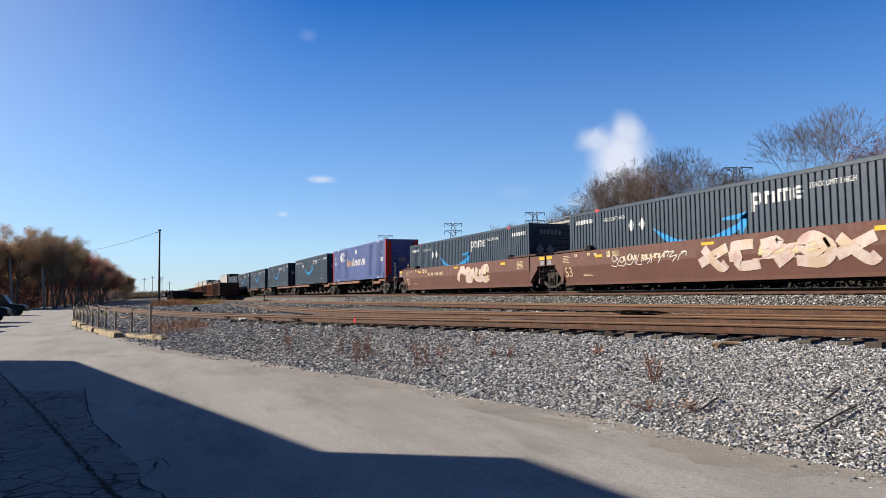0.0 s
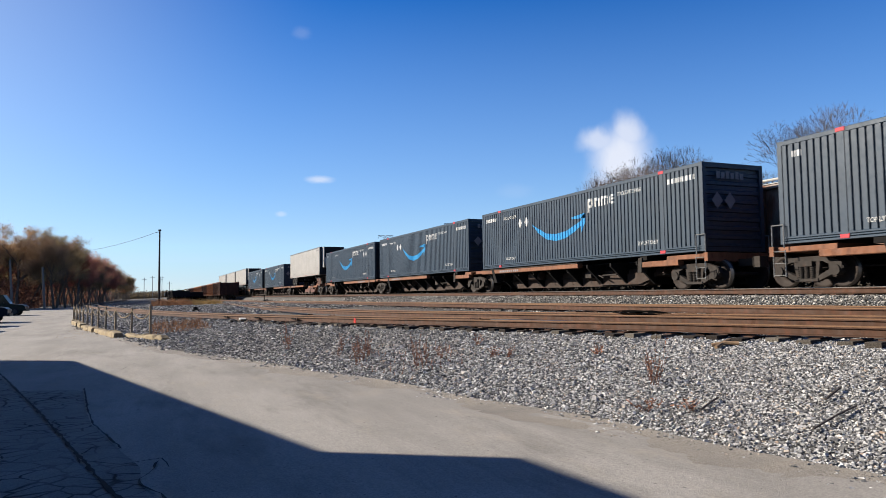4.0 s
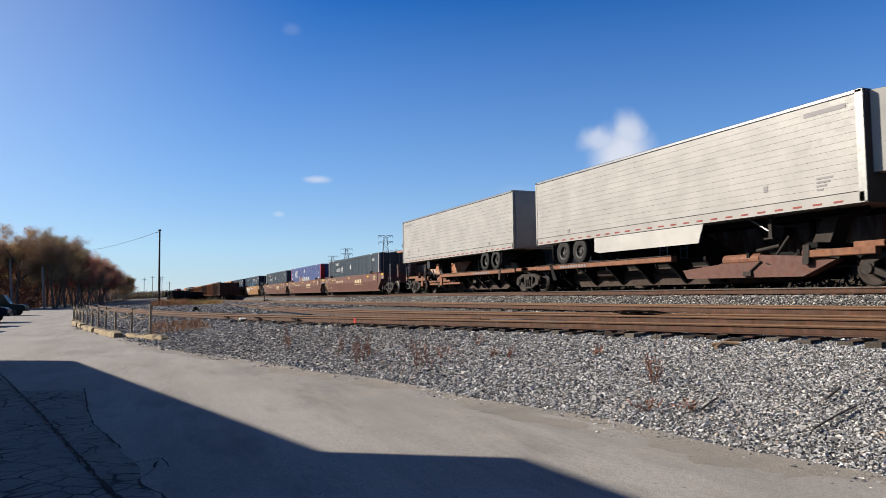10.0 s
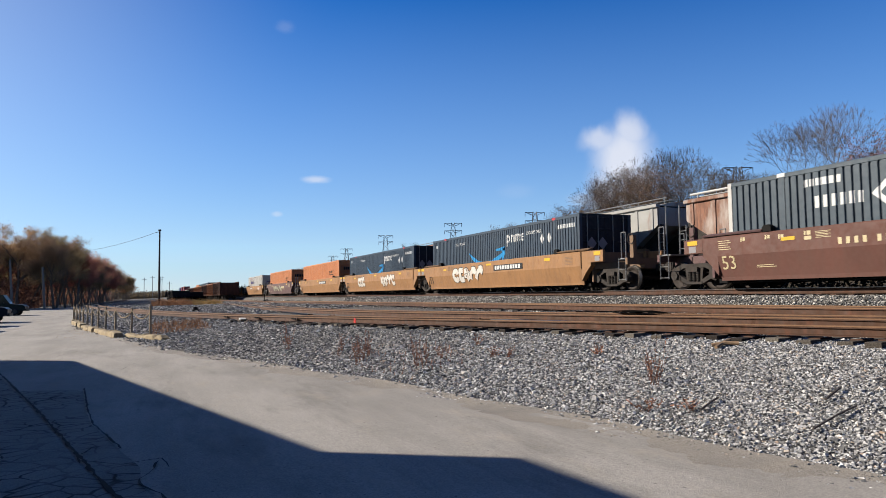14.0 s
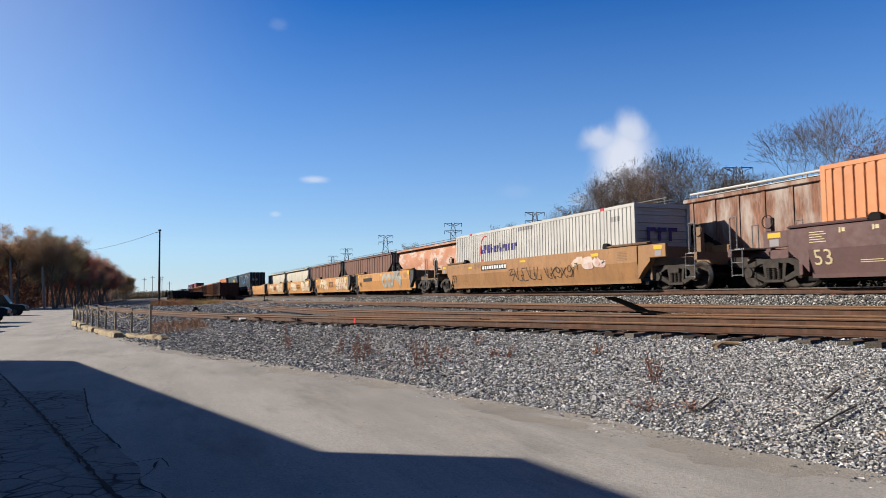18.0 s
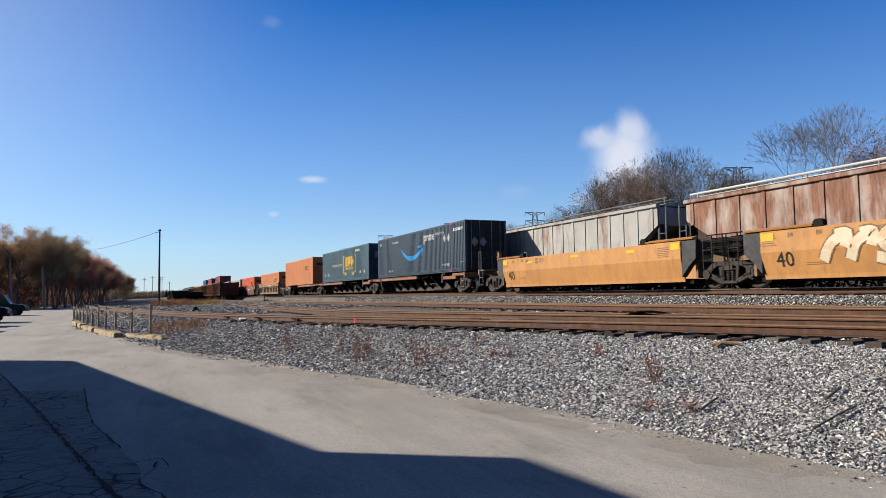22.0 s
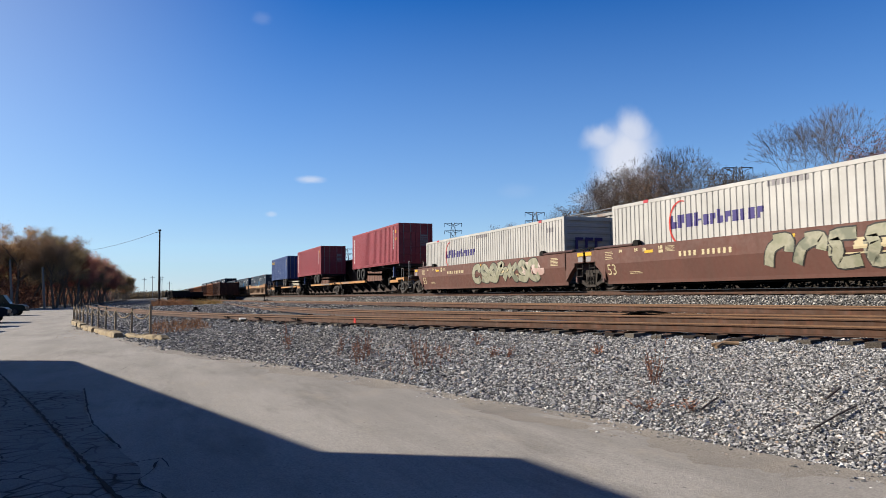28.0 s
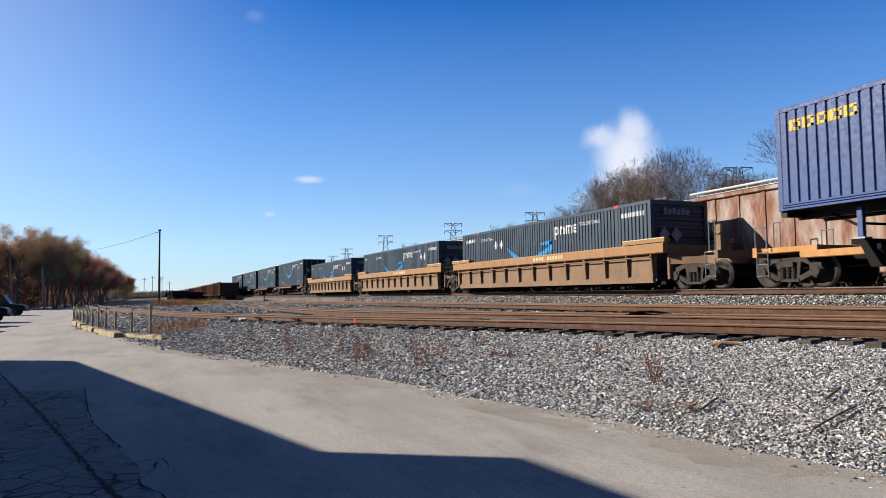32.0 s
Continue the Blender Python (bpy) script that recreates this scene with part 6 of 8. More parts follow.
M["hopper_orange"] = sprayed_hopper_paint()
M["hopper_cream"] = hopper_paint("pale_cream_paint", (0.58, 0.54, 0.44), 0.12, 0.5)
M["hopper_brown"] = hopper_paint("dull_red_brown_paint", (0.21, 0.115, 0.09), 0.3, 0.7)


def hopper_car(mat, label, ribs=16, smooth_side=False, length=17.1, label_group="standing covered hopper cars"):
    """A covered hopper: ribbed sides, sloped end sheets, roof walk; origin on the rails at its middle."""
    root = thing("hopper_car", label, "railcar", label_group)
    L, w = length / 2, 1.55
    zt, zb = (3.46 if mat == "hopper_rusty" else 3.54), 1.25
    b = L - 0.55
    # the side is one sheet, cut back at its foot by the sloped end sheets
    for sy in (-1, 1):
        yy = sorted((sy * w, sy * (w - 0.06)))
        side = [(-b, zt), (-b, 2.75), (-b + 2.6, zb), (b - 2.6, zb), (b, 2.75), (b, zt)]
        if smooth_side:
            for i in range(6):
                a0, a1 = i / 6, (i + 1) / 6
                bulge = [0.0, 0.10, 0.16, 0.18, 0.16, 0.10, 0.0]
                z0, z1 = zb + (zt - zb) * a0, zb + (zt - zb) * a1
                cut = lambda z: max(0.0, (2.75 - z) / (2.75 - zb) * 2.6)
                q = [(-b + cut(z0), sy * (w - 0.2 + bulge[i]), z0), (b - cut(z0), sy * (w - 0.2 + bulge[i]), z0), (b - cut(z1), sy * (w - 0.2 + bulge[i + 1]), z1), (-b + cut(z1), sy * (w - 0.2 + bulge[i + 1]), z1)]
                part("side_sheet", Geo().add(q, [(0, 1, 2, 3)]), mat, root)
        else:
            part("side_sheet", Geo().prism(side if sy < 0 else side[::-1], "y", yy[0], yy[1]), mat, root)
            for i in range(ribs):
                x = -b + 0.35 + i * (2 * b - 0.7) / (ribs - 1)
                foot = max(zb, 2.75 - (b - abs(x)) / 2.6 * (2.75 - zb)) if abs(x) > b - 2.6 else zb
                rib = sorted((sy * (w + 0.035), sy * w))
                part("side_rib", Geo().prism([(x - 0.085, foot), (x + 0.085, foot), (x + 0.085, zt), (x - 0.085, zt)], "y", rib[0], rib[1]), mat, root)
        part("top_chord", Geo().bevel_box(-b - 0.05, b + 0.05, *sorted((sy * (w + 0.10), sy * (w - 0.1))), zt - 0.02, zt + 0.13, 0.02), mat, root)
        part("side_sill", Geo().box(-L, L, *sorted((sy * (w - 0.05), sy * (w - 0.3))), 1.02, 1.26), mat, root)
        rail = Geo()
        for i in range(13):
            x = -b + 0.3 + i * (2 * b - 0.6) / 12
            rail.box(x - 0.03, x + 0.03, *sorted((sy * 0.62, sy * 0.70)), zt + 0.1, zt + 0.30)
        part("roof_walk_post", rail, "galv", root)
        part("roof_walk", Geo().box(-b, b, *sorted((sy * 0.45, sy * 0.85)), zt + 0.30, zt + 0.33), "galv", root)
        edge = Geo().tube((-b, sy * 1.05, zt + 0.42), (b, sy * 1.05, zt + 0.42), 0.022, 6)
        for i in range(10):
            x = -b + 0.1 + i * (2 * b - 0.2) / 9
            edge.tube((x, sy * 1.05, zt + 0.1), (x, sy * 1.05, zt + 0.42), 0.018, 5)
        if mat == "hopper_rusty":
            edge = Geo().tube((-b, sy * 1.30, zt + 0.36), (b, sy * 1.30, zt + 0.36), 0.05, 8)
            for i in range(7):
                x = -b + 0.4 + i * (2 * b - 0.8) / 6
                edge.tube((x, sy * 1.30, zt + 0.08), (x, sy * 1.30, zt + 0.36), 0.03, 5)
        part("roof_rail", edge, "white" if mat == "hopper_rusty" else "galv", root)
        for s in (-1, 1):
            part("end_ladder", merge(Geo().tube((s * (L - 0.08), sy * (w - 0.05), 1.1), (s * (L - 0.08), sy * (w - 0.05), zt), 0.03, 6), Geo().tube((s * (L - 0.5), sy * (w - 0.02), 1.1), (s * (L - 0.5), sy * (w - 0.02), 2.6), 0.03, 6),
                                     *[Geo().tube((s * (L - 0.08), sy * (w - 0.05), 1.3 + 0.36 * k), (s * (L - 0.5), sy * (w - 0.03), 1.3 + 0.36 * k), 0.018, 6) for k in range(4)]), "galv", root)
    part("roof", Geo().prism([(-w - 0.02, zt + 0.05), (w + 0.02, zt + 0.05), (0.7, zt + 0.24), (-0.7, zt + 0.24)], "x", -b, b), mat, root)
    for s in (-1, 1):
        for x0, z0, x1, z1 in ((b, zt, b, 2.75), (b, 2.75, b - 2.6, zb)):
            part("end_sheet", Geo().add([(s * x0, -w + 0.03, z0), (s * x0, w - 0.03, z0), (s * x1, w - 0.03, z1), (s * x1, -w + 0.03, z1)], [(0, 1, 2, 3)]), mat, root)
        part("end_sill", Geo().box(*sorted((s * (L - 0.2), s * L)), -1.5, 1.5, 0.95, 1.26), mat, root)
        for y in (-1.2, 0.0, 1.2):
            part("shear_plate", Geo().prism([(s * (b - 0.1), 2.70), (s * (b - 2.5), zb), (s * (b - 0.1), zb)][::int(s)], "y", y - 0.03, y + 0.03), "truck", root)
        part("end_post", Geo().box(*sorted((s * (b - 0.12), s * (b + 0.02))), -1.45, -1.25, 1.2, 2.8), "truck", root)
        part("end_post", Geo().box(*sorted((s * (b - 0.12), s * (b + 0.02))), 1.25, 1.45, 1.2, 2.8), "truck", root)
        part("brake_cylinder", Geo().tube((s * (b - 1.4), -0.75, 1.62), (s * (b - 0.5), -0.75, 1.62), 0.2, 12), "truck", root)
        part("end_walk", Geo().box(*sorted((s * (b - 0.3), s * (L + 0.1))), -1.4, 1.4, 1.27, 1.32), "truck", root)
        coupler(root, s * L, s)
        truck(root, s * (L - 1.9))
    for x in (-b + 4.6, 0, b - 4.6):
        part("hopper_chute", Geo().prism([(x - 1.7, zb + 0.05), (x + 1.7, zb + 0.05), (x + 0.5, 0.45), (x - 0.5, 0.45)], "y", -1.2, 1.2), mat, root)
    part("centre_sill", Geo().box(-L, L, -0.3, 0.3, 0.85, 1.1), "under", root)
    return root


HOPPER_Y = 21.6
HOPPER_PITCH = 17.75
for i, (mat, label, ribs, bulged) in enumerate((("hopper_rusty", "rust-streaked pale covered hopper car with upright ribs", 14, False), ("hopper_grey", "pale grey ribbed covered hopper car with rust patches", 16, False),
                                                ("hopper_orange", "bulging covered hopper car sprayed faded orange", 0, True), ("hopper_brown", "dull red-brown ribbed covered hopper car", 20, False),
                                                ("hopper_brown", "dull red-brown ribbed covered hopper car", 20, False), ("hopper_cream", "bulging pale cream covered hopper car", 0, True),
                                                ("hopper_cream", "bulging pale cream covered hopper car", 0, True))):
    car = use(("hopper", mat), lambda: hopper_car(mat, label, ribs or 16, bulged))
    car.matrix_basis = pose(-23.2 + HOPPER_PITCH / 2 - HOPPER_PITCH * i, HOPPER_Y, RAIL)


# ---- standing open cars in the distance ----
def open_car(mat, label, top=3.1):
    root = thing("open_hopper_car", label, "railcar", "distant open cars")
    L, w = 7.0, 1.55
    for sy in (-1, 1):
        part("side_sheet", Geo().box(-L, L, *sorted((sy * w, sy * (w - 0.08))), 1.0, top), mat, root)
        for i in range(9):
            x = -L + 0.1 + i * (2 * L - 0.2) / 8
            part("side_rib", Geo().box(x - 0.09, x + 0.09, *sorted((sy * w, sy * (w + 0.12))), 0.95, top), mat, root)
        part("top_chord", Geo().box(-L - 0.05, L + 0.05, *sorted((sy * (w + 0.12), sy * (w - 0.12))), top - 0.05, top + 0.12), mat, root)
    for s in (-1, 1):
        part("end_sheet", Geo().box(*sorted((s * L, s * (L - 0.08))), -w, w, 1.0, top), mat, root)
        part("end_rib", merge(*[Geo().box(*sorted((s * L, s * (L + 0.1))), -w, w, 1.2 + 0.6 * k, 1.32 + 0.6 * k) for k in range(4) if 1.4 + 0.6 * k < top]), mat, root)
        truck(root, s * (L - 1.4))
        coupler(root, s * (L + 0.1), s)
    part("floor", Geo().box(-L, L, -w, w, 0.9, 1.05), mat, root)
    return root


M["coal_rust"] = hopper_paint("deep_rust_brown_paint", (0.095, 0.038, 0.026), 0.25, 0.6)
M["coal_black"] = hopper_paint("sooty_black_paint", (0.03, 0.028, 0.028), 0.1, 0.3)
M["coal_orange"] = hopper_paint("orange_rust_paint", (0.36, 0.14, 0.06), 0.2, 0.8)
OPEN_LABELS = {"coal_rust": "deep rust-brown open hopper car", "coal_orange": "orange-rust open hopper car", "coal_black": "sooty black open hopper car"}
STANDING = [(-137.0 - 15.4 * i, 13.45, second_z(-137.0) + 0.186, ("coal_rust", "coal_orange", "coal_rust", "coal_orange", "coal_orange", "coal_rust", "coal_rust", "coal_black")[i]) for i in range(8)]
STANDING += [(x, float(twin(x)) + 0.75, float(lead_z(x)) * 0.6 + float(second_z(x)) * 0.4 + 0.186, "coal_black") for x in (-157.0, -172.4, -187.8)]
STANDING += [(-178.0, 10.4, 0.62, "coal_black"), (-193.4, 10.4, 0.62, "coal_black")]
for x, y, z, mat in STANDING:
    car = use(("open", mat), lambda: open_car(mat, OPEN_LABELS[mat], 2.1 if mat == "coal_black" else 3.1))
    car.matrix_basis = pose(x, y, z)


# ---- the building whose shadow lies on the road ----
def building():
    root = thing("building", "plain low building with a flat roof beside the road", "building")
    M["render_wall"] = plain("pale_painted_block_wall", (0.45, 0.43, 0.40), 0.9)
    M["roofing"] = plain("grey_roofing", (0.16, 0.16, 0.16), 0.9)
    k = 1.0 / 0.60
    low, high = 4.5, 5.5
    shift = lambda x, y, h: (x - 0.65 * h * k, y - h * k)
    a0, a1 = shift(-19.7, -1.6, low), shift(-6.95, 1.65, low)
    b0 = shift(-5.9, 3.29, high)
    b1 = (b0[0] + 26.0, b0[1] + 2.3)
    for name, p, q, h in (("low_wing", a0, a1, low), ("tall_wing", b0, b1, high)):
        d = Vector((q[0] - p[0], q[1] - p[1], 0)).normalized()
        n = Vector((d.y, -d.x, 0)) * 11
        poly = [p, q, (q[0] + n.x, q[1] + n.y), (p[0] + n.x, p[1] + n.y)]
        if n.y > 0:
            poly = [p, q, (q[0] - n.x, q[1] - n.y), (p[0] - n.x, p[1] - n.y)]
        part("wall", Geo().prism(poly[::-1], "z", 0.0, h - 0.25), "render_wall", root)
        part("roof", Geo().prism(poly[::-1], "z", h - 0.25, h), "roofing", root)
    return root


building()


# ---- gravel ----
M["stone"] = None


def stone_material(name, stops):
    t = Tree(name, 0.9)
    c = t.ramp(t.island(), stops)
    c = t.mix(0.22, c, t.ramp(t.noise(30, 3), [(0.3, (0.16, 0.16, 0.16)), (0.7, (0.80, 0.79, 0.76))]))
    t.link(t.mix(1.0, c, (0.49, 0.49, 0.49), "MULTIPLY"), t.bsdf.inputs["Base Color"])
    return t.mat


M["stone"] = stone_material("crushed_grey_stone", [(0.0, (0.045, 0.045, 0.046)), (0.28, (0.17, 0.169, 0.168)), (0.52, (0.42, 0.416, 0.408)), (0.76, (0.78, 0.77, 0.745)), (0.94, (1.0, 0.985, 0.94)), (0.97, (0.68, 0.56, 0.44)), (1.0, (0.46, 0.31, 0.21))])
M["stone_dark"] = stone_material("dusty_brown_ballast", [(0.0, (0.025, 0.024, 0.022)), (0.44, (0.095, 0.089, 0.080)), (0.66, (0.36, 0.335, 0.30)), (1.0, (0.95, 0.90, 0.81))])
CUBE = np.array([(-1, -1, -1), (1, -1, -1), (1, 1, -1), (-1, 1, -1), (-1, -1, 1), (1, -1, 1), (1, 1, 1), (-1, 1, 1)], float)
CUBE_FACES = np.array([(0, 3, 2, 1), (4, 5, 6, 7), (0, 1, 5, 4), (1, 2, 6, 5), (2, 3, 7, 6), (3, 0, 4, 7)])


def scatter_stones(name, label, mat, x, y, size, seed, sink=0.25):
    """Many broken stones, each a crooked block, laid on the ground."""
    rng = np.random.default_rng(seed)
    n = len(x)
    v = CUBE[None] * rng.uniform(0.35, 1.0, (n, 8, 3))
    v *= rng.uniform(0.36, 1.25, (n, 1, 3)) * size[:, None, None]
    q = rng.normal(size=(n, 4))
    q /= np.linalg.norm(q, axis=1, keepdims=True)
    w, a, b, c = q.T
    R = np.stack([1 - 2 * (b * b + c * c), 2 * (a * b - c * w), 2 * (a * c + b * w), 2 * (a * b + c * w), 1 - 2 * (a * a + c * c), 2 * (b * c - a * w), 2 * (a * c - b * w), 2 * (b * c + a * w), 1 - 2 * (a * a + b * b)], -1).reshape(n, 3, 3)
    v = np.einsum("nij,nkj->nki", R, v)
    v[:, :, 2] *= 0.72
    z = ground_z(x, y) + size * (0.55 - sink) * rng.uniform(0.3, 1.6, n)
    v += np.stack([x, y, z], -1)[:, None, :]
    faces = CUBE_FACES[None] + 8 * np.arange(n)[:, None, None]
    # a face that points down is left out
    mid = v[:, CUBE_FACES].mean(2)[:, :, 2]
    keep = np.argsort(mid, 1)[:, 1:]
    f = np.take_along_axis(faces, keep[:, :, None], 1).reshape(-1, 4)
    me = bpy.data.meshes.new(name)
    fill_mesh(me, v.reshape(-1, 3), f)
    me.materials.append(M[mat])
    return tagged(new(name, me), label, "gravel", kind="stuff")


def bank_stones():
    rng = np.random.default_rng(7)
    xs, ys, ss = [], [], []
    for x0, x1, dens, big in ((-9, -2, 2500, 0.0150), (-14, -9, 1450, 0.0190), (-22, -14, 1150, 0.0225), (-32, -22, 850, 0.0290), (-55, -32, 340, 0.040)):
        n = int((x1 - x0) * 9.0 * dens)
        x = rng.uniform(x0, x1, n)
        y = rng.uniform(-6, 13, n) if x1 < -20 else rng.uniform(1, 13, n)
        t = toe(x) + 0.12 * np.sin(x * 2.1) + 0.10 * np.sin(x * 5.3 + 1)
        top = np.minimum(lead(x) + 1.6, 12.4)
        d = y - t
        keep = (d > -0.10 + 0.2 * rng.random(n) ** 2) & (y < top)
        keep &= (d > 0.15) | (rng.random(n) < 0.45)
        keep &= (y < lead(x) - 0.1) | (rng.random(n) < 0.35)
        keep &= (x < 0.6 - 0.68 * y) | (rng.random(n) < 0.22)
        xs.append(x[keep]), ys.append(y[keep])
        ss.append(big * rng.lognormal(0, 0.30, keep.sum()))
    return np.concatenate(xs), np.concatenate(ys), np.concatenate(ss)


bx, by, bs = bank_stones()
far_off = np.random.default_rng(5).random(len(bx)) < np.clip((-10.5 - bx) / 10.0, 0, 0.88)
scatter_stones("gravel_bank", "loose crushed grey stone on the bank beside the road", "stone", bx[~far_off], by[~far_off], bs[~far_off], 8)
scatter_stones("gravel_bank", "darker stone farther along the bank", "stone_dark", bx[far_off], by[far_off], bs[far_off], 13)
rng = np.random.default_rng(21)
n = 14000
px = -26 + 25 * rng.random(n) ** 0.75
pd = rng.exponential(0.22, n)
py = toe(px) + 0.15 - pd
ok = pd < 2.4
scatter_stones("loose_grit", "fine grit and pebbles strewn over the road's edge", "stone", px[ok], py[ok], rng.uniform(0.003, 0.0095, ok.sum()) * np.where(px[ok] < -12, 1.35, 1.0), 22, 0.1)
rng = np.random.default_rng(9)
n = 40000
mx = -60 + 52 * rng.random(n) ** 0.7
my = rng.uniform(14.6, 17.0, n)
scatter_stones("ballast", "dusty grey-brown ballast along the main line", "stone_dark", mx, my, rng.uniform(0.02, 0.045, n) * np.where(mx < -30, 1.5, 1.0), 10)
n = 12000
mx = -45 + 39 * rng.random(n) ** 0.8
my = rng.uniform(12.0, 14.6, n)
scatter_stones("ballast", "dusty grey-brown ballast between the yard tracks", "stone_dark", mx, my, rng.uniform(0.022, 0.045, n), 11)


n = 26000
mx = -118 + 76 * rng.random(n) ** 0.8
my = rng.uniform(-8, 15.5, n)
far = (my > toe(mx) + 0.3)
mx, my = mx[far], my[far]
scatter_stones("yard_gravel", "coarse dusty gravel over the far yard", "stone_dark", mx, my, rng.uniform(0.05, 0.10, len(mx)) * np.where(mx < -75, 1.3, 1.0), 12)


# ---- turnout parts, debris and weeds ----
def near_rail_point(fn, x, off):
    return (x, float(fn(x)) + off)


frog = thing("turnout_frog", "rusty cast turnout frog between the yard rails", "rail fitting")
fx = -17.0
fy, fz = float(twin(fx)), float(lead_z(fx)) + 0.03
part("frog_casting", Geo().prism([(fx - 1.9, fy + 0.05), (fx + 1.9, fy + 0.05 + 0.58), (fx + 1.9, fy + 0.05 + 0.80), (fx - 1.9, fy + 0.05 + 0.24)], "z", fz, fz + 0.20), "rail_rust", frog)
part("wing_rail", sweep(RAIL_FOOT, [(fx - 1.6, fy - 0.36, fz), (fx + 0.2, fy - 0.02, fz), (fx + 3.0, fy + 0.62, fz)]), "rail_rust", frog)
part("joint_bar", merge(*[Geo().tube((fx - 2.6 + 0.16 * k, fy - 0.7, fz + 0.08), (fx - 2.6 + 0.16 * k, fy - 0.58, fz + 0.08), 0.03, 6) for k in range(6)], Geo().box(fx - 2.7, fx - 1.7, fy - 0.64, fy - 0.6, fz + 0.04, fz + 0.13)), "rail_rust", frog)
guard = thing("guard_rail", "short bright-worn guard rail beside the running rail", "rail fitting")
part("rail", sweep(RAIL_FOOT, [(-16.6, float(lead(-16.6)) + 0.20, fz), (-14.5, float(lead(-14.5)) + 0.12, fz + 0.02), (-11.5, float(lead(-11.5)) + 0.12, fz + 0.04), (-9.5, float(lead(-9.5)) + 0.22, fz + 0.06)]), "rail_rust", guard)
part("rail_head", sweep(RAIL_HEAD, [(-16.6, float(lead(-16.6)) + 0.20, fz), (-14.5, float(lead(-14.5)) + 0.12, fz + 0.02), (-11.5, float(lead(-11.5)) + 0.12, fz + 0.04), (-9.5, float(lead(-9.5)) + 0.22, fz + 0.06)]), "rail_shine", guard)
for x in (-27.5, -31.0, -34.5):
    for fn in (lead, twin):
        bar = thing("joint_bar", "bolted rusty rail joint bar", "rail fitting", "rail joints")
        y = float(fn(x))
        z = float(lead_z(x)) + 0.03
        part("bar", Geo().box(x - 0.45, x + 0.45, y - 0.065, y - 0.035, z + 0.03, z + 0.13), "rail_rust", bar)
        for k in range(4):
            part("bolt", Geo().tube((x - 0.34 + 0.22 * k, y - 0.12, z + 0.08), (x - 0.34 + 0.22 * k, y - 0.06, z + 0.08), 0.03, 6), "under", bar)

# a limp black strip that the wind of the train lifts
M["black_sheet"] = plain("black_rubber_sheet", (0.006, 0.006, 0.006), 1.0)
M["black_sheet"].node_tree.nodes["Principled BSDF"].inputs["Specular IOR Level"].default_value = 0.0
STRIP = thing("rubber_strip", "limp black rubber strip lying across the rails", "debris", "", pose(-14.25, 11.3, 1.02, 0, 0, -8))
part("flat_piece", Geo().prism([(-0.35, 0.0), (0.2, 0.06), (1.0, 0.02), (1.0, 0.0), (0.2, 0.035), (-0.35, -0.02)], "y", -0.16, 0.16), "black_sheet", STRIP)
FLAP = part("flap", Geo().prism([(0.0, 0.05), (-0.8, 0.09), (-1.75, 0.10), (-1.75, 0.075), (-0.8, 0.065), (0.0, 0.02)], "y", -0.16, 0.16), "black_sheet", STRIP)
FLAP.matrix_basis = pose(0.1, 0, 0)

M["weed"] = plain("dry_red_brown_stalks", (0.50, 0.24, 0.15), 0.9, 0, 0.35, 9)
M["brush"] = plain("dry_orange_brown_brush", (0.52, 0.26, 0.12), 0.9, 0, 0.35, 2)
M["grass_pale"] = plain("pale_green_grass", (0.30, 0.34, 0.16), 0.9, 0, 0.3, 4)
M["straw"] = plain("straw_coloured_grass", (0.62, 0.40, 0.14), 0.9, 0, 0.3, 2)


def weed(x, y, tall, seed, mat="weed", wide=0.22, stems=9):
    rnd = random.Random(seed)
    z0 = float(ground_z(x, y))
    root = thing("dry_weed", "dry red-brown weed growing in the gravel" if mat == "weed" else "clump of dry orange-brown brush", "weed", "dry weeds", pose(x, y, z0))
    g, leaf = Geo(), Geo()
    for i in range(stems):
        h = tall * rnd.uniform(0.45, 1.0)
        a = rnd.uniform(0, 6.28)
        bx, by = rnd.uniform(-0.06, 0.06), rnd.uniform(-0.06, 0.06)
        px, py = bx + math.cos(a) * wide * rnd.random(), by + math.sin(a) * wide * rnd.random()
        pts = [(bx, by, 0), ((bx + px) / 2 + rnd.uniform(-0.02, 0.02), (by + py) / 2, h * 0.5), (px, py, h)]
        g.path(pts, 0.0025 + 0.002 * rnd.random(), 3)
        for k in range(7):
            u = rnd.uniform(0.15, 1.0)
            cx, cy, cz = bx + (px - bx) * u, by + (py - by) * u, h * u
            d = Vector((rnd.gauss(0, 1), rnd.gauss(0, 1), rnd.gauss(0.4, 0.6))).normalized() * rnd.uniform(0.02, 0.07)
            e = Vector((rnd.gauss(0, 1), rnd.gauss(0, 1), rnd.gauss(0, 1))).normalized() * 0.009
            c = Vector((cx, cy, cz))
            leaf.add([c - e, c + e, c + d + e * 0.3, c + d - e * 0.3], [(0, 1, 2, 3)])
    part("stalk_tuft", g, mat, root, kind="stuff")
    part("leaf_tuft", leaf, mat, root, kind="stuff")
    return root


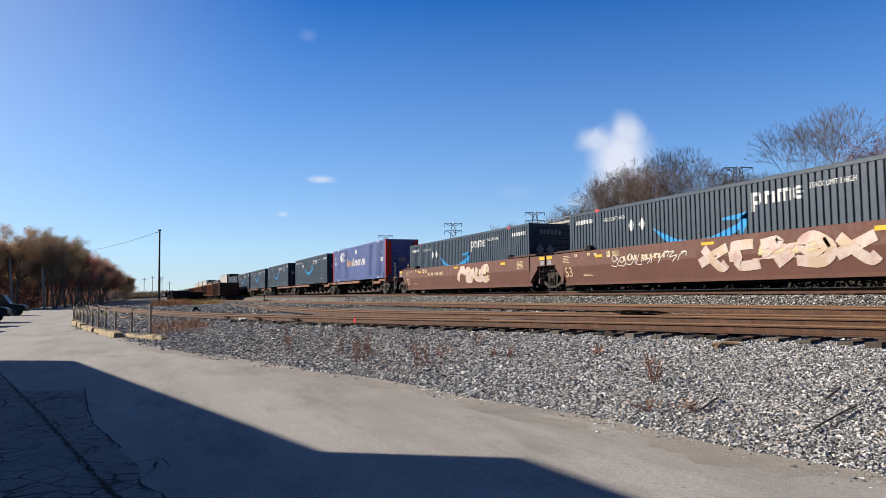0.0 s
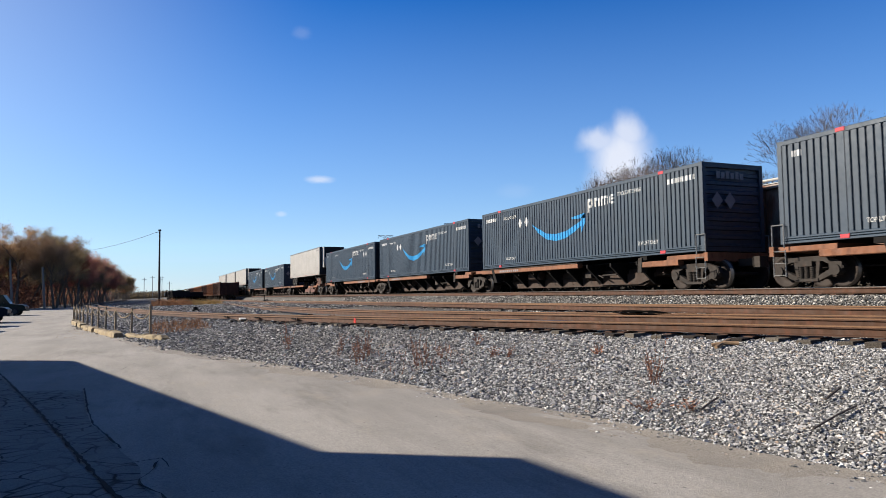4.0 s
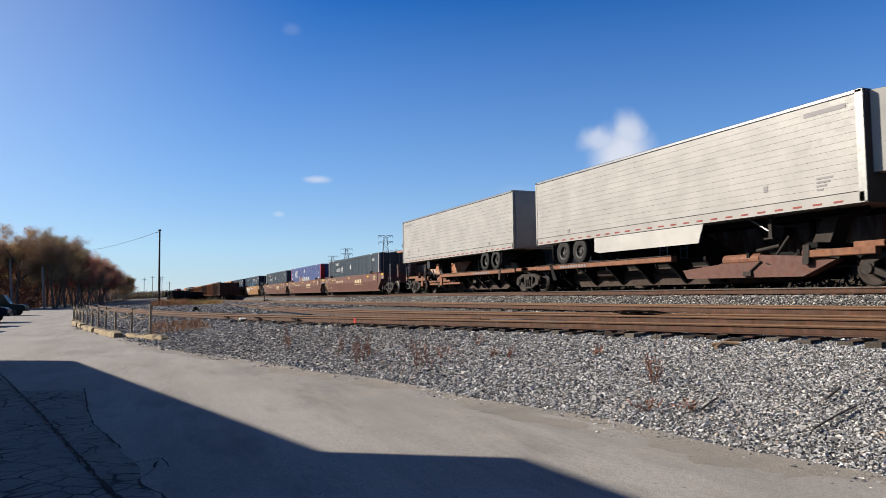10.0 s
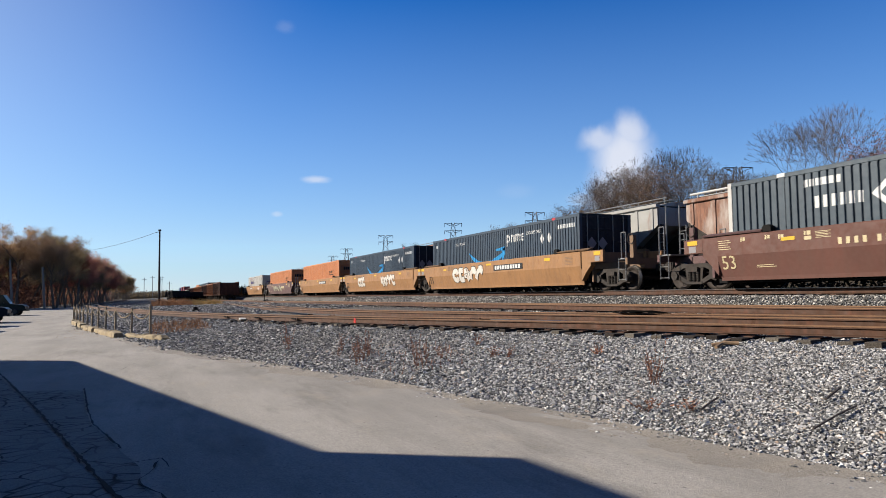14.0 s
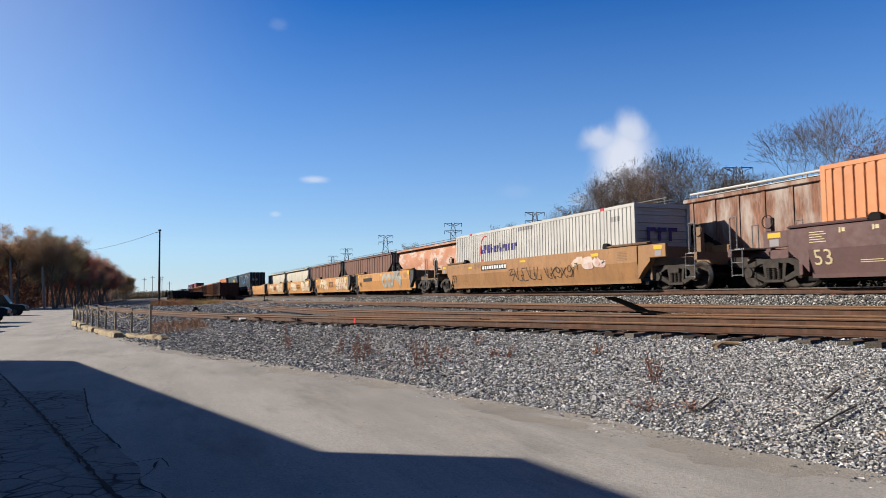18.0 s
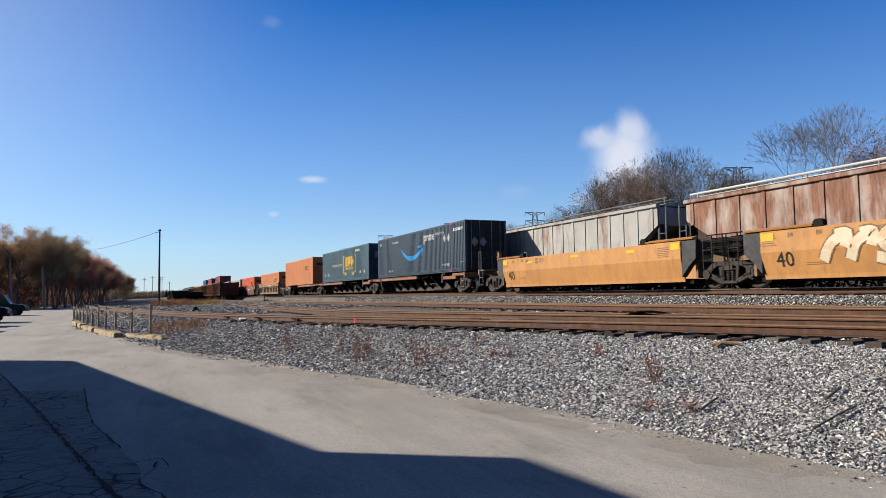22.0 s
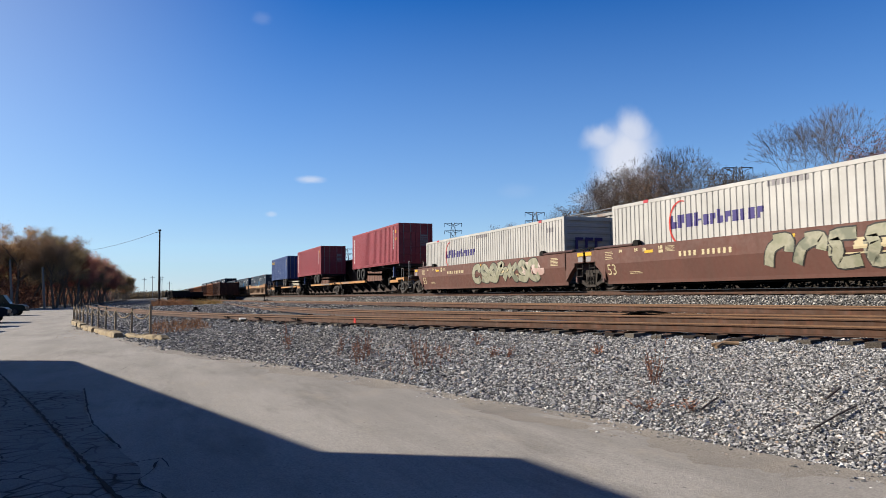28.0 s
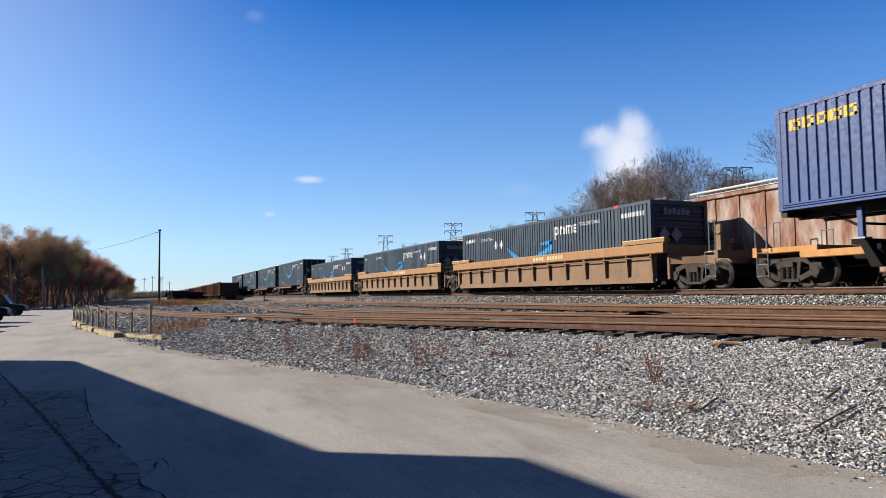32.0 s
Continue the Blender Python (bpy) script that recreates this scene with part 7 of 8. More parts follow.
for i, (x, y, tall) in enumerate(((-7.95, 6.5, 0.72), (-8.15, 6.62, 0.45), (-12.9, 4.8, 0.72), (-12.8, 4.95, 0.45), (-18.4, 3.35, 0.75), (-14.1, 4.0, 0.5), (-14.6, 4.25, 0.6), (-15.0, 4.5, 0.72), (-15.6, 4.4, 0.5), (-16.7, 4.3, 0.42),
                                  (-13.9, 6.6, 0.3), (-13.2, 5.5, 0.28), (-12.3, 6.2, 0.25), (-12.0, 6.4, 0.22), (-10.6, 7.4, 0.22), (-7.0, 5.6, 0.16), (-6.6, 5.9, 0.2), (-19.6, 3.6, 0.3))):
    weed(x, y, tall, 100 + i)


def brush_patch(name, label, x0, x1, y0, y1, tall, n, mat, seed):
    rng = np.random.default_rng(seed)
    x, y = rng.uniform(x0, x1, n), rng.uniform(y0, y1, n)
    z = ground_z(x, y)
    h = tall * rng.uniform(0.3, 1.0, n) * (0.62 + 0.38 * np.sin(x * 1.9 + 0.7 * y) * np.sin(y * 2.3 + 1))
    lean = rng.normal(0, 0.25, (n, 2)) * h[:, None]
    w = np.where(tall > 0.6, 0.02, 0.007) + 0.0 * h
    a = rng.uniform(0, 6.28, n)
    dx, dy = np.cos(a) * w, np.sin(a) * w
    v = np.stack([np.stack([x - dx, y - dy, z], -1), np.stack([x + dx, y + dy, z], -1), np.stack([x + lean[:, 0] + dx * 0.4, y + lean[:, 1] + dy * 0.4, z + h], -1), np.stack([x + lean[:, 0] - dx * 0.4, y + lean[:, 1] - dy * 0.4, z + h], -1)], 1)
    me = bpy.data.meshes.new(name)
    fill_mesh(me, v.reshape(-1, 3), np.arange(4 * n).reshape(-1, 4))
    me.materials.append(M[mat])
    return tagged(new(name, me), label, "dry grass", kind="stuff")


brush_patch("dry_grass", "dry red-brown brush behind the fence", -37, -29.5, 0.2, 2.4, 0.42, 1500, "brush", 21)
brush_patch("dry_grass", "tall orange-brown brush by the standing cars", -104, -90, 0.6, 5.2, 1.1, 3600, "brush", 22)
brush_patch("dry_grass", "straw-coloured grass by the standing cars", -98, -88, 5.2, 8.4, 0.85, 2200, "straw", 23)
brush_patch("dry_grass", "dead leaves and grass along the fence", -50, -30, -3.4, -0.6, 0.07, 900, "straw", 24)

# sunlight on this grass is put into its pale green colour
brush_patch("dry_grass", "pale green grass beyond the standing cars, coloured as if sunlit", -23.5, -16.0, 24.4, 25.2, 0.34, 2600, "grass_pale", 29)

M["wood_grey"] = plain("weathered_grey_wood", (0.13, 0.11, 0.095), 0.9)
M["wood_new"] = plain("broken_tan_wood", (0.42, 0.28, 0.17), 0.9)
for x0, y0, x1, y1, r, mat in ((-5.08, 6.05, -5.3, 6.95, 0.011, "wood_grey"), (-5.7, 7.0, -5.9, 7.5, 0.015, "wood_grey"), (-6.45, 5.9, -6.7, 6.4, 0.013, "wood_grey"), (-9.0, 8.6, -9.3, 9.2, 0.03, "wood_new"), (-9.2, 8.7, -8.9, 9.0, 0.03, "wood_new"), (-4.3, 6.9, -4.2, 7.6, 0.020, "wood_grey")):
    st = thing("broken_stick", "weathered broken stick lying on the gravel", "debris", "sticks on the gravel")
    part("stick", Geo().path([(x0, y0, float(ground_z(x0, y0)) + 0.05), ((x0 + x1) / 2, (y0 + y1) / 2 + 0.03, float(ground_z((x0 + x1) / 2, (y0 + y1) / 2)) + 0.07), (x1, y1, float(ground_z(x1, y1)) + 0.05)], r, 6), mat, st)
lump = thing("white_litter", "crumpled white litter on the gravel", "litter", "", pose(-32.3, 3.9, float(ground_z(-32.3, 3.9)) + 0.1))
part("sheet", Geo().prism([(-0.3, 0.0), (-0.2, 0.06), (0.05, 0.08), (0.34, 0.03), (0.2, -0.02)], "y", -0.12, 0.12), "mark_white", lump)
flag = thing("red_flag", "small red marker flag beside the rail", "flag", "", pose(-22.2, 6.2, float(ground_z(-22.2, 6.2))))
part("stake", Geo().tube((0, 0, 0), (0, 0, 0.3), 0.008, 5), "wood_grey", flag)
part("cloth", Geo().prism([(-0.11, 0.16), (0.1, 0.14), (0.12, 0.27), (-0.02, 0.32), (-0.1, 0.28)], "y", -0.01, 0.01), "mark_red", flag)

# ---- kerb blocks and chain fence ----
M["kerb"] = paint("yellowed_concrete", (0.52, 0.405, 0.235), 0.0, (0.15, 0.11, 0.07), 0.95, 0.9)
M["post"] = plain("weathered_post_wood", (0.40, 0.315, 0.21), 0.9)
M["chain"] = plain("pale_rusty_chain", (0.42, 0.31, 0.18), 0.7)
POSTS = [(-28.65, 0.13, 0), (-30.55, -0.54, -12), (-32.6, -1.2, -3), (-35.0, -1.68, -2), (-36.98, -2.09, -1), (-38.71, -2.46, 0), (-40.54, -2.79, 0), (-42.54, -3.14, 3), (-44.69, -3.47, 0), (-47.02, -3.81, 2), (-49.58, -4.14, 0), (-52.37, -4.44, 0)]
fence = thing("chain_fence", "old post and chain fence along the road", "fence")
for i, (x, y, lean) in enumerate(POSTS):
    h = 1.18 if i == 0 else 1.0 + 0.08 * math.sin(i * 2.3)
    part("post", Geo().tube((0, 0, -0.1), (0, 0, h), 0.045, 8, 0.038), "post", fence, "", pose(x, y, 0.12, 0, lean, 0))
for a, b in zip(POSTS, POSTS[1:]):
    g = Geo()
    pts = []
    for k in range(9):
        u = k / 8
        pts.append((a[0] + (b[0] - a[0]) * u, a[1] + (b[1] - a[1]) * u, 1.04 - 0.30 * 4 * u * (1 - u)))
    part("chain", g.path(pts, 0.017, 5), "chain", fence)


def chipped_block(lng, half, tall, rnd):
    """A worn concrete block: a bevelled bar whose sections shift and crumble along its length."""
    g = Geo()
    n = 9
    ring = [(-half, 0), (half, 0), (half, tall - 0.05), (half - 0.05, tall), (-half + 0.04, tall), (-half, tall - 0.04)]
    v = []
    for i in range(n + 1):
        x = -lng / 2 + lng * i / n + (rnd.uniform(-0.04, 0.04) if 0 < i < n else 0)
        worn = rnd.uniform(0.0, 0.05) + (0.06 if rnd.random() < 0.15 else 0)
        v += [(x + rnd.uniform(-0.015, 0.015), y * (1 - worn) + rnd.uniform(-0.012, 0.012), z - (worn + rnd.uniform(0, 0.02) if z > 0.05 else 0)) for y, z in ring]
    k = len(ring)
    f = [tuple(range(k)), tuple(range(n * k, n * k + k))[::-1]] + [(i * k + j, (i + 1) * k + j, (i + 1) * k + (j + 1) % k, i * k + (j + 1) % k) for i in range(n) for j in range(k)]
    return g.add(v, f)


rnd = random.Random(12)
line = [(-26.4, 0.62), (-29.3, -0.35), (-30.3, -1.05), (-35.2, -2.0), (-40.7, -3.0), (-46.0, -3.75), (-51.0, -4.35)]
total = sum(math.dist(a, b) for a, b in zip(line, line[1:]))
s = 0.0
while s < total - 1.2:
    lng = rnd.uniform(1.3, 2.3)

    def on_line(v):
        for a, b in zip(line, line[1:]):
            k = math.dist(a, b)
            if v <= k:
                return (a[0] + (b[0] - a[0]) * v / k, a[1] + (b[1] - a[1]) * v / k, math.degrees(math.atan2(b[1] - a[1], b[0] - a[0])))
            v -= k
        return (*line[-1], 0)
    x, y, ang = on_line(s + lng / 2)
    blk = solid("kerb_block", chipped_block(lng - 0.04, 0.17, 0.25 + rnd.uniform(-0.07, 0.05), rnd), "kerb", "chipped yellowed concrete kerb block", "kerb block", "kerb blocks")
    blk.matrix_basis = pose(x, y + rnd.uniform(-0.06, 0.06), 0.0, rnd.uniform(-3, 3), rnd.uniform(-1.5, 1.5), ang + rnd.uniform(-3, 3))
    s += lng + rnd.uniform(0, 0.25)

# ---- utility poles ----
M["pole"] = plain("dark_creosoted_pole", (0.045, 0.038, 0.033), 0.85)
M["pole_pale"] = plain("weathered_pale_pole", (0.30, 0.27, 0.24), 0.85)
pole = thing("utility_pole", "tall dark utility pole with a single wire", "utility pole", "", pose(-107, 1.55, 0.4))
part("shaft", Geo().tube((0.15, 0, 0), (0, 0, 10.6), 0.15, 10, 0.10), "pole", pole)
part("cap", Geo().tube((0, 0, 10.5), (0, 0, 10.72), 0.2, 8), "pole", pole)
part("insulator", Geo().tube((0, -0.5, 10.3), (0, 0, 10.4), 0.04, 6), "pole", pole)
part("wire", Geo().path([(-53 * u, -0.5 - 19 * u, 10.3 + 0.2 * u - 4.0 * u * (1 - u)) for u in np.linspace(0, 1, 14)], 0.024, 4), "pole", pole)
for x, y, h in ((-118.8, -13.9, 6.2), (-120.0, -18.2, 7.4)):
    p2 = thing("utility_pole", "weathered pale pole before the woods", "utility pole", "", pose(x, y, 0, 0, -3.5, 80))
    part("shaft", Geo().tube((0, 0, 0), (0, 0, h), 0.2, 8, 0.15), "pole_pale", p2)


# ---- parked vehicles ----
M["car_dark"] = plain("dark_green_black_car_paint", (0.008, 0.024, 0.027), 0.3, 0.0, 0.05)
M["car_navy"] = plain("dark_navy_car_paint", (0.008, 0.018, 0.034), 0.3, 0.0, 0.05)
for name in ("car_dark", "car_navy"):
    M[name].node_tree.nodes["Principled BSDF"].inputs["Specular IOR Level"].default_value = 0.08
M["glass"] = plain("dark_window_glass", (0.02, 0.03, 0.035), 0.06, 0.0, 0.05)
M["lamp_red"] = plain("red_tail_lamp", (0.35, 0.01, 0.01), 0.2)


def vehicle(mat, label, x, y, turn, pickup):
    root = thing("pickup_truck" if pickup else "parked_car", label, "pickup truck" if pickup else "car", "parked vehicles", pose(x, y, 0.012, 0, 0, turn))
    L = 2.6 if pickup else 2.2
    part("body", Geo().prism([(-L, 0.42), (-L, 1.02), (-L + 0.1, 1.10), (L - 1.2, 1.10), (L - 0.2, 1.0), (L, 0.85), (L, 0.42)], "y", -0.92, 0.92), mat, root)
    cab = ([(-0.7, 1.08), (-0.55, 1.92), (0.75, 1.95), (1.35, 1.08)] if pickup else [(-L + 0.1, 1.08), (-L + 0.35, 1.68), (0.4, 1.72), (1.15, 1.08)])
    part("cabin", Geo().prism(cab, "y", -0.80, 0.80), mat, root)
    c = [(a * 0.93 + 0.02, b * 0.97 + 0.02) for a, b in cab]
    for sy in (-1, 1):
        part("side_window", Geo().prism(c, "y", *sorted((sy * 0.80, sy * 0.81))), "glass", root)
    part("windscreen", Geo().add([(cab[3][0] + 0.012, -0.7, 1.12), (cab[3][0] + 0.012, 0.7, 1.12), (cab[2][0] + 0.03, 0.66, 1.70), (cab[2][0] + 0.03, -0.66, 1.70)], [(0, 1, 2, 3)]), "glass", root)
    part("rear_window", Geo().add([(cab[0][0] - 0.01, -0.68, 1.16), (cab[0][0] - 0.01, 0.68, 1.16), (cab[1][0] - 0.02, 0.64, 1.64), (cab[1][0] - 0.02, -0.64, 1.64)], [(0, 1, 2, 3)]), "glass", root)
    part("bumper", Geo().bevel_box(L - 0.02, L + 0.12, -0.9, 0.9, 0.42, 0.62, 0.03), "black", root)
    part("bumper", Geo().bevel_box(-L - 0.12, -L + 0.02, -0.9, 0.9, 0.42, 0.62, 0.03), "black", root)
    for sy in (-1, 1):
        part("tail_lamp", Geo().box(-L - 0.01, -L + 0.03, *sorted((sy * 0.72, sy * 0.88)), 0.78, 1.0), "lamp_red", root)
        part("headlamp", Geo().box(L - 0.04, L + 0.02, *sorted((sy * 0.62, sy * 0.86)), 0.72, 0.88), "chrome", root)
        part("mirror", Geo().box(0.75, 0.9, *sorted((sy * 0.92, sy * 1.08)), 1.12, 1.28), mat, root)
        for wx in (-L + 0.85, L - 0.85):
            tyre = part("wheel", Geo().lathe([(0.0, -0.10), (0.22, -0.11), (0.36, -0.10), (0.38, -0.06), (0.38, 0.08), (0.0, 0.08)], 18, (wx, sy * 0.84, 0.38)), "rubber", root, smooth=True)
            part("hub", Geo().lathe([(0.0, -0.125), (0.2, -0.12), (0.21, -0.1)] if sy < 0 else [(0.0, 0.1), (0.2, 0.095), (0.21, 0.07)], 12, (wx, sy * 0.84, 0.38)), "rim", tyre)
    return root


vehicle("car_dark", "dark green-black parked pickup truck before the woods", -78.0, -13.2, 88, True)
vehicle("car_navy", "dark navy parked car beside the road", -55.0, -10.7, 92, False)
vehicle("car_dark", "dark parked car beside the road", -47.5, -10.3, 90, False)
vehicle("car_navy", "dark navy parked car at the road's edge", -40.0, -9.9, 90, False)

# ---- loose rail gear in the yard ----
heap = thing("rail_gear_heap", "dark heap of rusty rail gear between the yard tracks", "debris", "", pose(-88.8, 13.3, float(ground_z(-88.8, 13.3))))
for k, (x, y, a) in enumerate(((-1.2, 0.0, 12), (-0.2, 0.2, -20), (0.9, -0.1, 8), (1.9, 0.1, -6))):
    part("steel_piece", Geo().bevel_box(-0.6, 0.6, -0.14, 0.14, 0.0, 0.24, 0.05), "under", heap, "", pose(x, y, 0.02 + 0.1 * (k % 2), 0, 6 * (k - 1), a))
part("lever", Geo().tube((0.0, 0, 0.1), (0.3, 0, 0.9), 0.05, 6), "under", heap)
stand = thing("switch_stand", "low dark switch stand beside the yard lead", "switch stand", "", pose(-57.0, 3.4, float(ground_z(-57.0, 3.4))))
part("base", Geo().bevel_box(-0.55, 0.55, -0.22, 0.22, 0.0, 0.16, 0.03), "under", stand)
part("housing", Geo().bevel_box(-0.3, 0.3, -0.15, 0.15, 0.16, 0.34, 0.05), "under", stand)
part("lever", Geo().tube((0.2, -0.1, 0.25), (0.75, -0.16, 0.20), 0.025, 6), "under", stand)
brush_patch("dead_leaves", "dark dead leaves and twigs on the gravel's edge", -6.6, -5.5, 4.95, 5.5, 0.045, 300, "wood_grey", 27)
brush_patch("dry_grass", "thin dry red-brown weeds over the gravel", -16.5, -12.2, 3.9, 6.0, 0.26, 170, "weed", 28)


# ---- trees ----
def leaf_material(name, stops):
    t = Tree(name, 0.85)
    # each tree has its own tone
    tone = t.ramp(t.random(), [(0.0, (0.74, 0.68, 0.60)), (0.35, (1.05, 1.08, 0.96)), (0.7, (1.30, 1.06, 1.04)), (1.0, (1.55, 1.30, 1.25))])
    t.colour(t.mix(1.0, t.ramp(t.island(), stops), tone, "MULTIPLY"))
    # thin leaves let the sun through
    through_leaf = t.nt.nodes.new("ShaderNodeBsdfTranslucent")
    t.link(t.bsdf.inputs["Base Color"].links[0].from_socket, through_leaf.inputs["Color"])
    mixer = t.nt.nodes.new("ShaderNodeMixShader")
    mixer.inputs["Fac"].default_value = 0.45
    t.link(t.bsdf.outputs[0], mixer.inputs[1])
    t.link(through_leaf.outputs[0], mixer.inputs[2])
    t.link(mixer.outputs[0], t.nt.nodes["Material Output"].inputs["Surface"])
    return t.mat


M["bark"] = plain("grey_brown_bark", (0.22, 0.18, 0.145), 0.95, 0, 0.3, 3)
M["twig"] = plain("brown_twigs", (0.16, 0.135, 0.12), 0.95, 0, 0.3, 1)
M["leaf_rust"] = leaf_material("rusty_brown_leaves", [(0, (0.22, 0.125, 0.10)), (0.5, (0.48, 0.27, 0.20)), (1, (0.85, 0.53, 0.38))])
M["leaf_red"] = leaf_material("dull_red_leaves", [(0, (0.23, 0.09, 0.08)), (0.5, (0.50, 0.20, 0.165)), (1, (0.80, 0.40, 0.30))])
M["leaf_olive"] = leaf_material("olive_brown_leaves", [(0, (0.19, 0.145, 0.10)), (0.5, (0.40, 0.30, 0.19)), (1, (0.72, 0.54, 0.33))])
# near-black leaves: the shade behind the standing cars is in their colour
M["leaf_car_shade"] = leaf_material("deep_green_brown_brush", [(0, (0.016, 0.015, 0.010)), (0.5, (0.032, 0.029, 0.018)), (1, (0.065, 0.055, 0.03))])
# brown darkened in the leaves' colour to stand for shade deep in the woods
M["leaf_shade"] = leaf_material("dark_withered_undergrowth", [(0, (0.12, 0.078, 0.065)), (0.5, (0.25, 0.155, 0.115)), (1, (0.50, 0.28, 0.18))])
M["leaf_thin"] = leaf_material("withered_grey_brown_leaves", [(0, (0.10, 0.085, 0.07)), (0.5, (0.19, 0.15, 0.115)), (1, (0.30, 0.23, 0.16))])
M["leaf_orange"] = leaf_material("orange_brown_leaves", [(0, (0.28, 0.165, 0.11)), (0.5, (0.50, 0.30, 0.185)), (1, (0.70, 0.45, 0.27))])


def grow(rnd, tall, levels, spread):
    """Branches of a tree as (start, end, r0, r1, level), and the tips of the last level."""
    out, tips = [], []

    def shoot(p, d, length, r, lev):
        steps = 3 if lev < 2 else 2
        for k in range(steps):
            d = (d + Vector((rnd.gauss(0, 0.14), rnd.gauss(0, 0.14), rnd.gauss(0.04, 0.1)))).normalized()
            q = p + d * (length / steps)
            r2 = r * (0.78 if lev else 0.86)
            out.append((p.copy(), q.copy(), r, r2, lev))
            if lev < levels and (lev > 0 or k > 0):
                for _ in range(2 if lev else 3):
                    a = rnd.uniform(0, 6.28)
                    side = d.orthogonal().normalized()
                    side = (Matrix.Rotation(a, 3, d) @ side)
                    nd = (d * rnd.uniform(0.5, 1.0) + side * spread * rnd.uniform(0.6, 1.1) + Vector((0, 0, 0.25))).normalized()
                    shoot(q, nd, length * rnd.uniform(0.45, 0.68), r2 * 0.55, lev + 1)
            p, r = q, r2
        if lev == levels:
            tips.append((p.copy(), d.copy()))
    shoot(Vector((0, 0, -0.2)), Vector((rnd.gauss(0, 0.04), rnd.gauss(0, 0.04), 1)).normalized(), tall * 0.62, tall * 0.018, 0)
    top = max(q.z for _, q, _, _, _ in out)
    k = tall / top
    return [(p * k, q * k, a, b, l) for p, q, a, b, l in out], [(p * k, d) for p, d in tips]


def fork(rnd, tall):
    """A bare crown: a short trunk that forks again and again into a rising fan."""
    out, tips = [], []

    def shoot(p, d, length, r, lev):
        mid = p + d * (length * 0.5) + Vector((rnd.gauss(0, 0.02), rnd.gauss(0, 0.02), 0)) * length
        q = mid + (d + Vector((rnd.gauss(0, 0.10), rnd.gauss(0, 0.10), 0.06))).normalized() * (length * 0.5)
        out.append((p, mid, r, r * 0.88, min(lev, 2) if lev < 4 else 3))
        out.append((mid, q, r * 0.88, r * 0.76, min(lev, 2) if lev < 4 else 3))
        if lev >= 8:
            tips.append((q, d))
            return
        turn = rnd.uniform(0, 6.28)
        n = 3 if lev in (1, 2, 4) else 2
        for k in range(n):
            side = Matrix.Rotation(turn + 6.28 * k / n + rnd.gauss(0, 0.3), 3, d) @ d.orthogonal().normalized()
            nd = (d + side * rnd.uniform(0.32, 0.62) + Vector((0, 0, 0.10))).normalized()
            shoot(q, nd, length * rnd.uniform(0.66, 0.86) if lev else length * 0.55, r * 0.76 * (0.72 if n == 2 else 0.62), lev + 1)
    shoot(Vector((0, 0, -0.2)), Vector((rnd.gauss(0, 0.04), rnd.gauss(0, 0.04), 1)).normalized(), tall * 0.30, tall * 0.016, 0)
    k = tall / max(q.z for _, q, _, _, _ in out)
    return [(p * k, q * k, a, b, l) for p, q, a, b, l in out], [(p * k, d) for p, d in tips]


def leaf_cloud(pts, rnd, per, spread, size):
    g_v, g_f = [], []
    for p, d in pts:
        for _ in range(per):
            c = p + Vector((rnd.gauss(0, spread), rnd.gauss(0, spread), rnd.gauss(0, spread * 0.8)))
            u = Vector((rnd.gauss(0, 1), rnd.gauss(0, 1), rnd.gauss(0, 1))).normalized()
            w = u.orthogonal().normalized()
            s = size * rnd.uniform(0.5, 1.2)
            o = len(g_v)
            g_v += [tuple(c + u * s), tuple(c + w * s * 0.7), tuple(c - u * s - w * s * 0.5)]
            g_f.append((o, o + 1, o + 2))
    return g_v, g_f


def make_tree(label, tall, seed, levels, leaf, per, size, spread=0.9, puff=0.5, group="trees", clear=False):
    rnd = random.Random(seed)
    root = thing("tree", label, "tree", group)
    branches, tips = fork(rnd, tall) if clear else grow(rnd, tall, levels, spread)
    trunk, limbs, twigs = Geo(), Geo(), Geo()
    for p, q, r0, r1, lev in branches:
        if lev == 0:
            trunk.tube(p, q, r0, 7, r1)
        elif lev == 1:
            limbs.tube(p, q, max(r0, 0.03), 5, max(r1, 0.025))
        else:
            twigs.tube(p, q, max(r0, 0.013), 3, max(r1, 0.008))
    part("trunk", trunk, "bark", root)
    part("branchwork", limbs, "bark", root, kind="stuff")
    part("twig_work", twigs, "twig", root, kind="stuff")
    if leaf:
        g = Geo()
        g.v, g.f = leaf_cloud(tips + [(q, None) for p, q, r0, r1, lev in branches if lev >= 2], rnd, per, puff, size)
        part("crown", g, leaf, root, kind="stuff")
    return root


BARE = [make_tree("bare grey-brown tree with fine twigs", 15.0 + 1.2 * i, 40 + i, 5, "leaf_thin", 1, 0.045, 0.78, 0.12, "trees on the hill", True) for i in range(3)]
BROWN = [make_tree("thinning brown autumn tree on the hill", 14.0, 60 + i, 4, m, 5, 0.075, 0.8, 0.34, "trees on the hill") for i, m in enumerate(("leaf_thin", "leaf_thin"))]
ORANGE_TREE = make_tree("orange-brown autumn tree on the hill", 12.5, 70, 4, "leaf_red", 3, 0.10, 0.9, 0.45, "trees on the hill")
USED = set()


def plant(kind, x, y, scale, turn):
    m = pose(x, y, float(ground_z(x, y)), 0, 0, turn)
    if kind.name not in USED:
        USED.add(kind.name)
        kind.matrix_basis = m
        t = kind
    else:
        t = copy_thing(kind, m)
    t.scale = (scale, scale, scale)
    return t


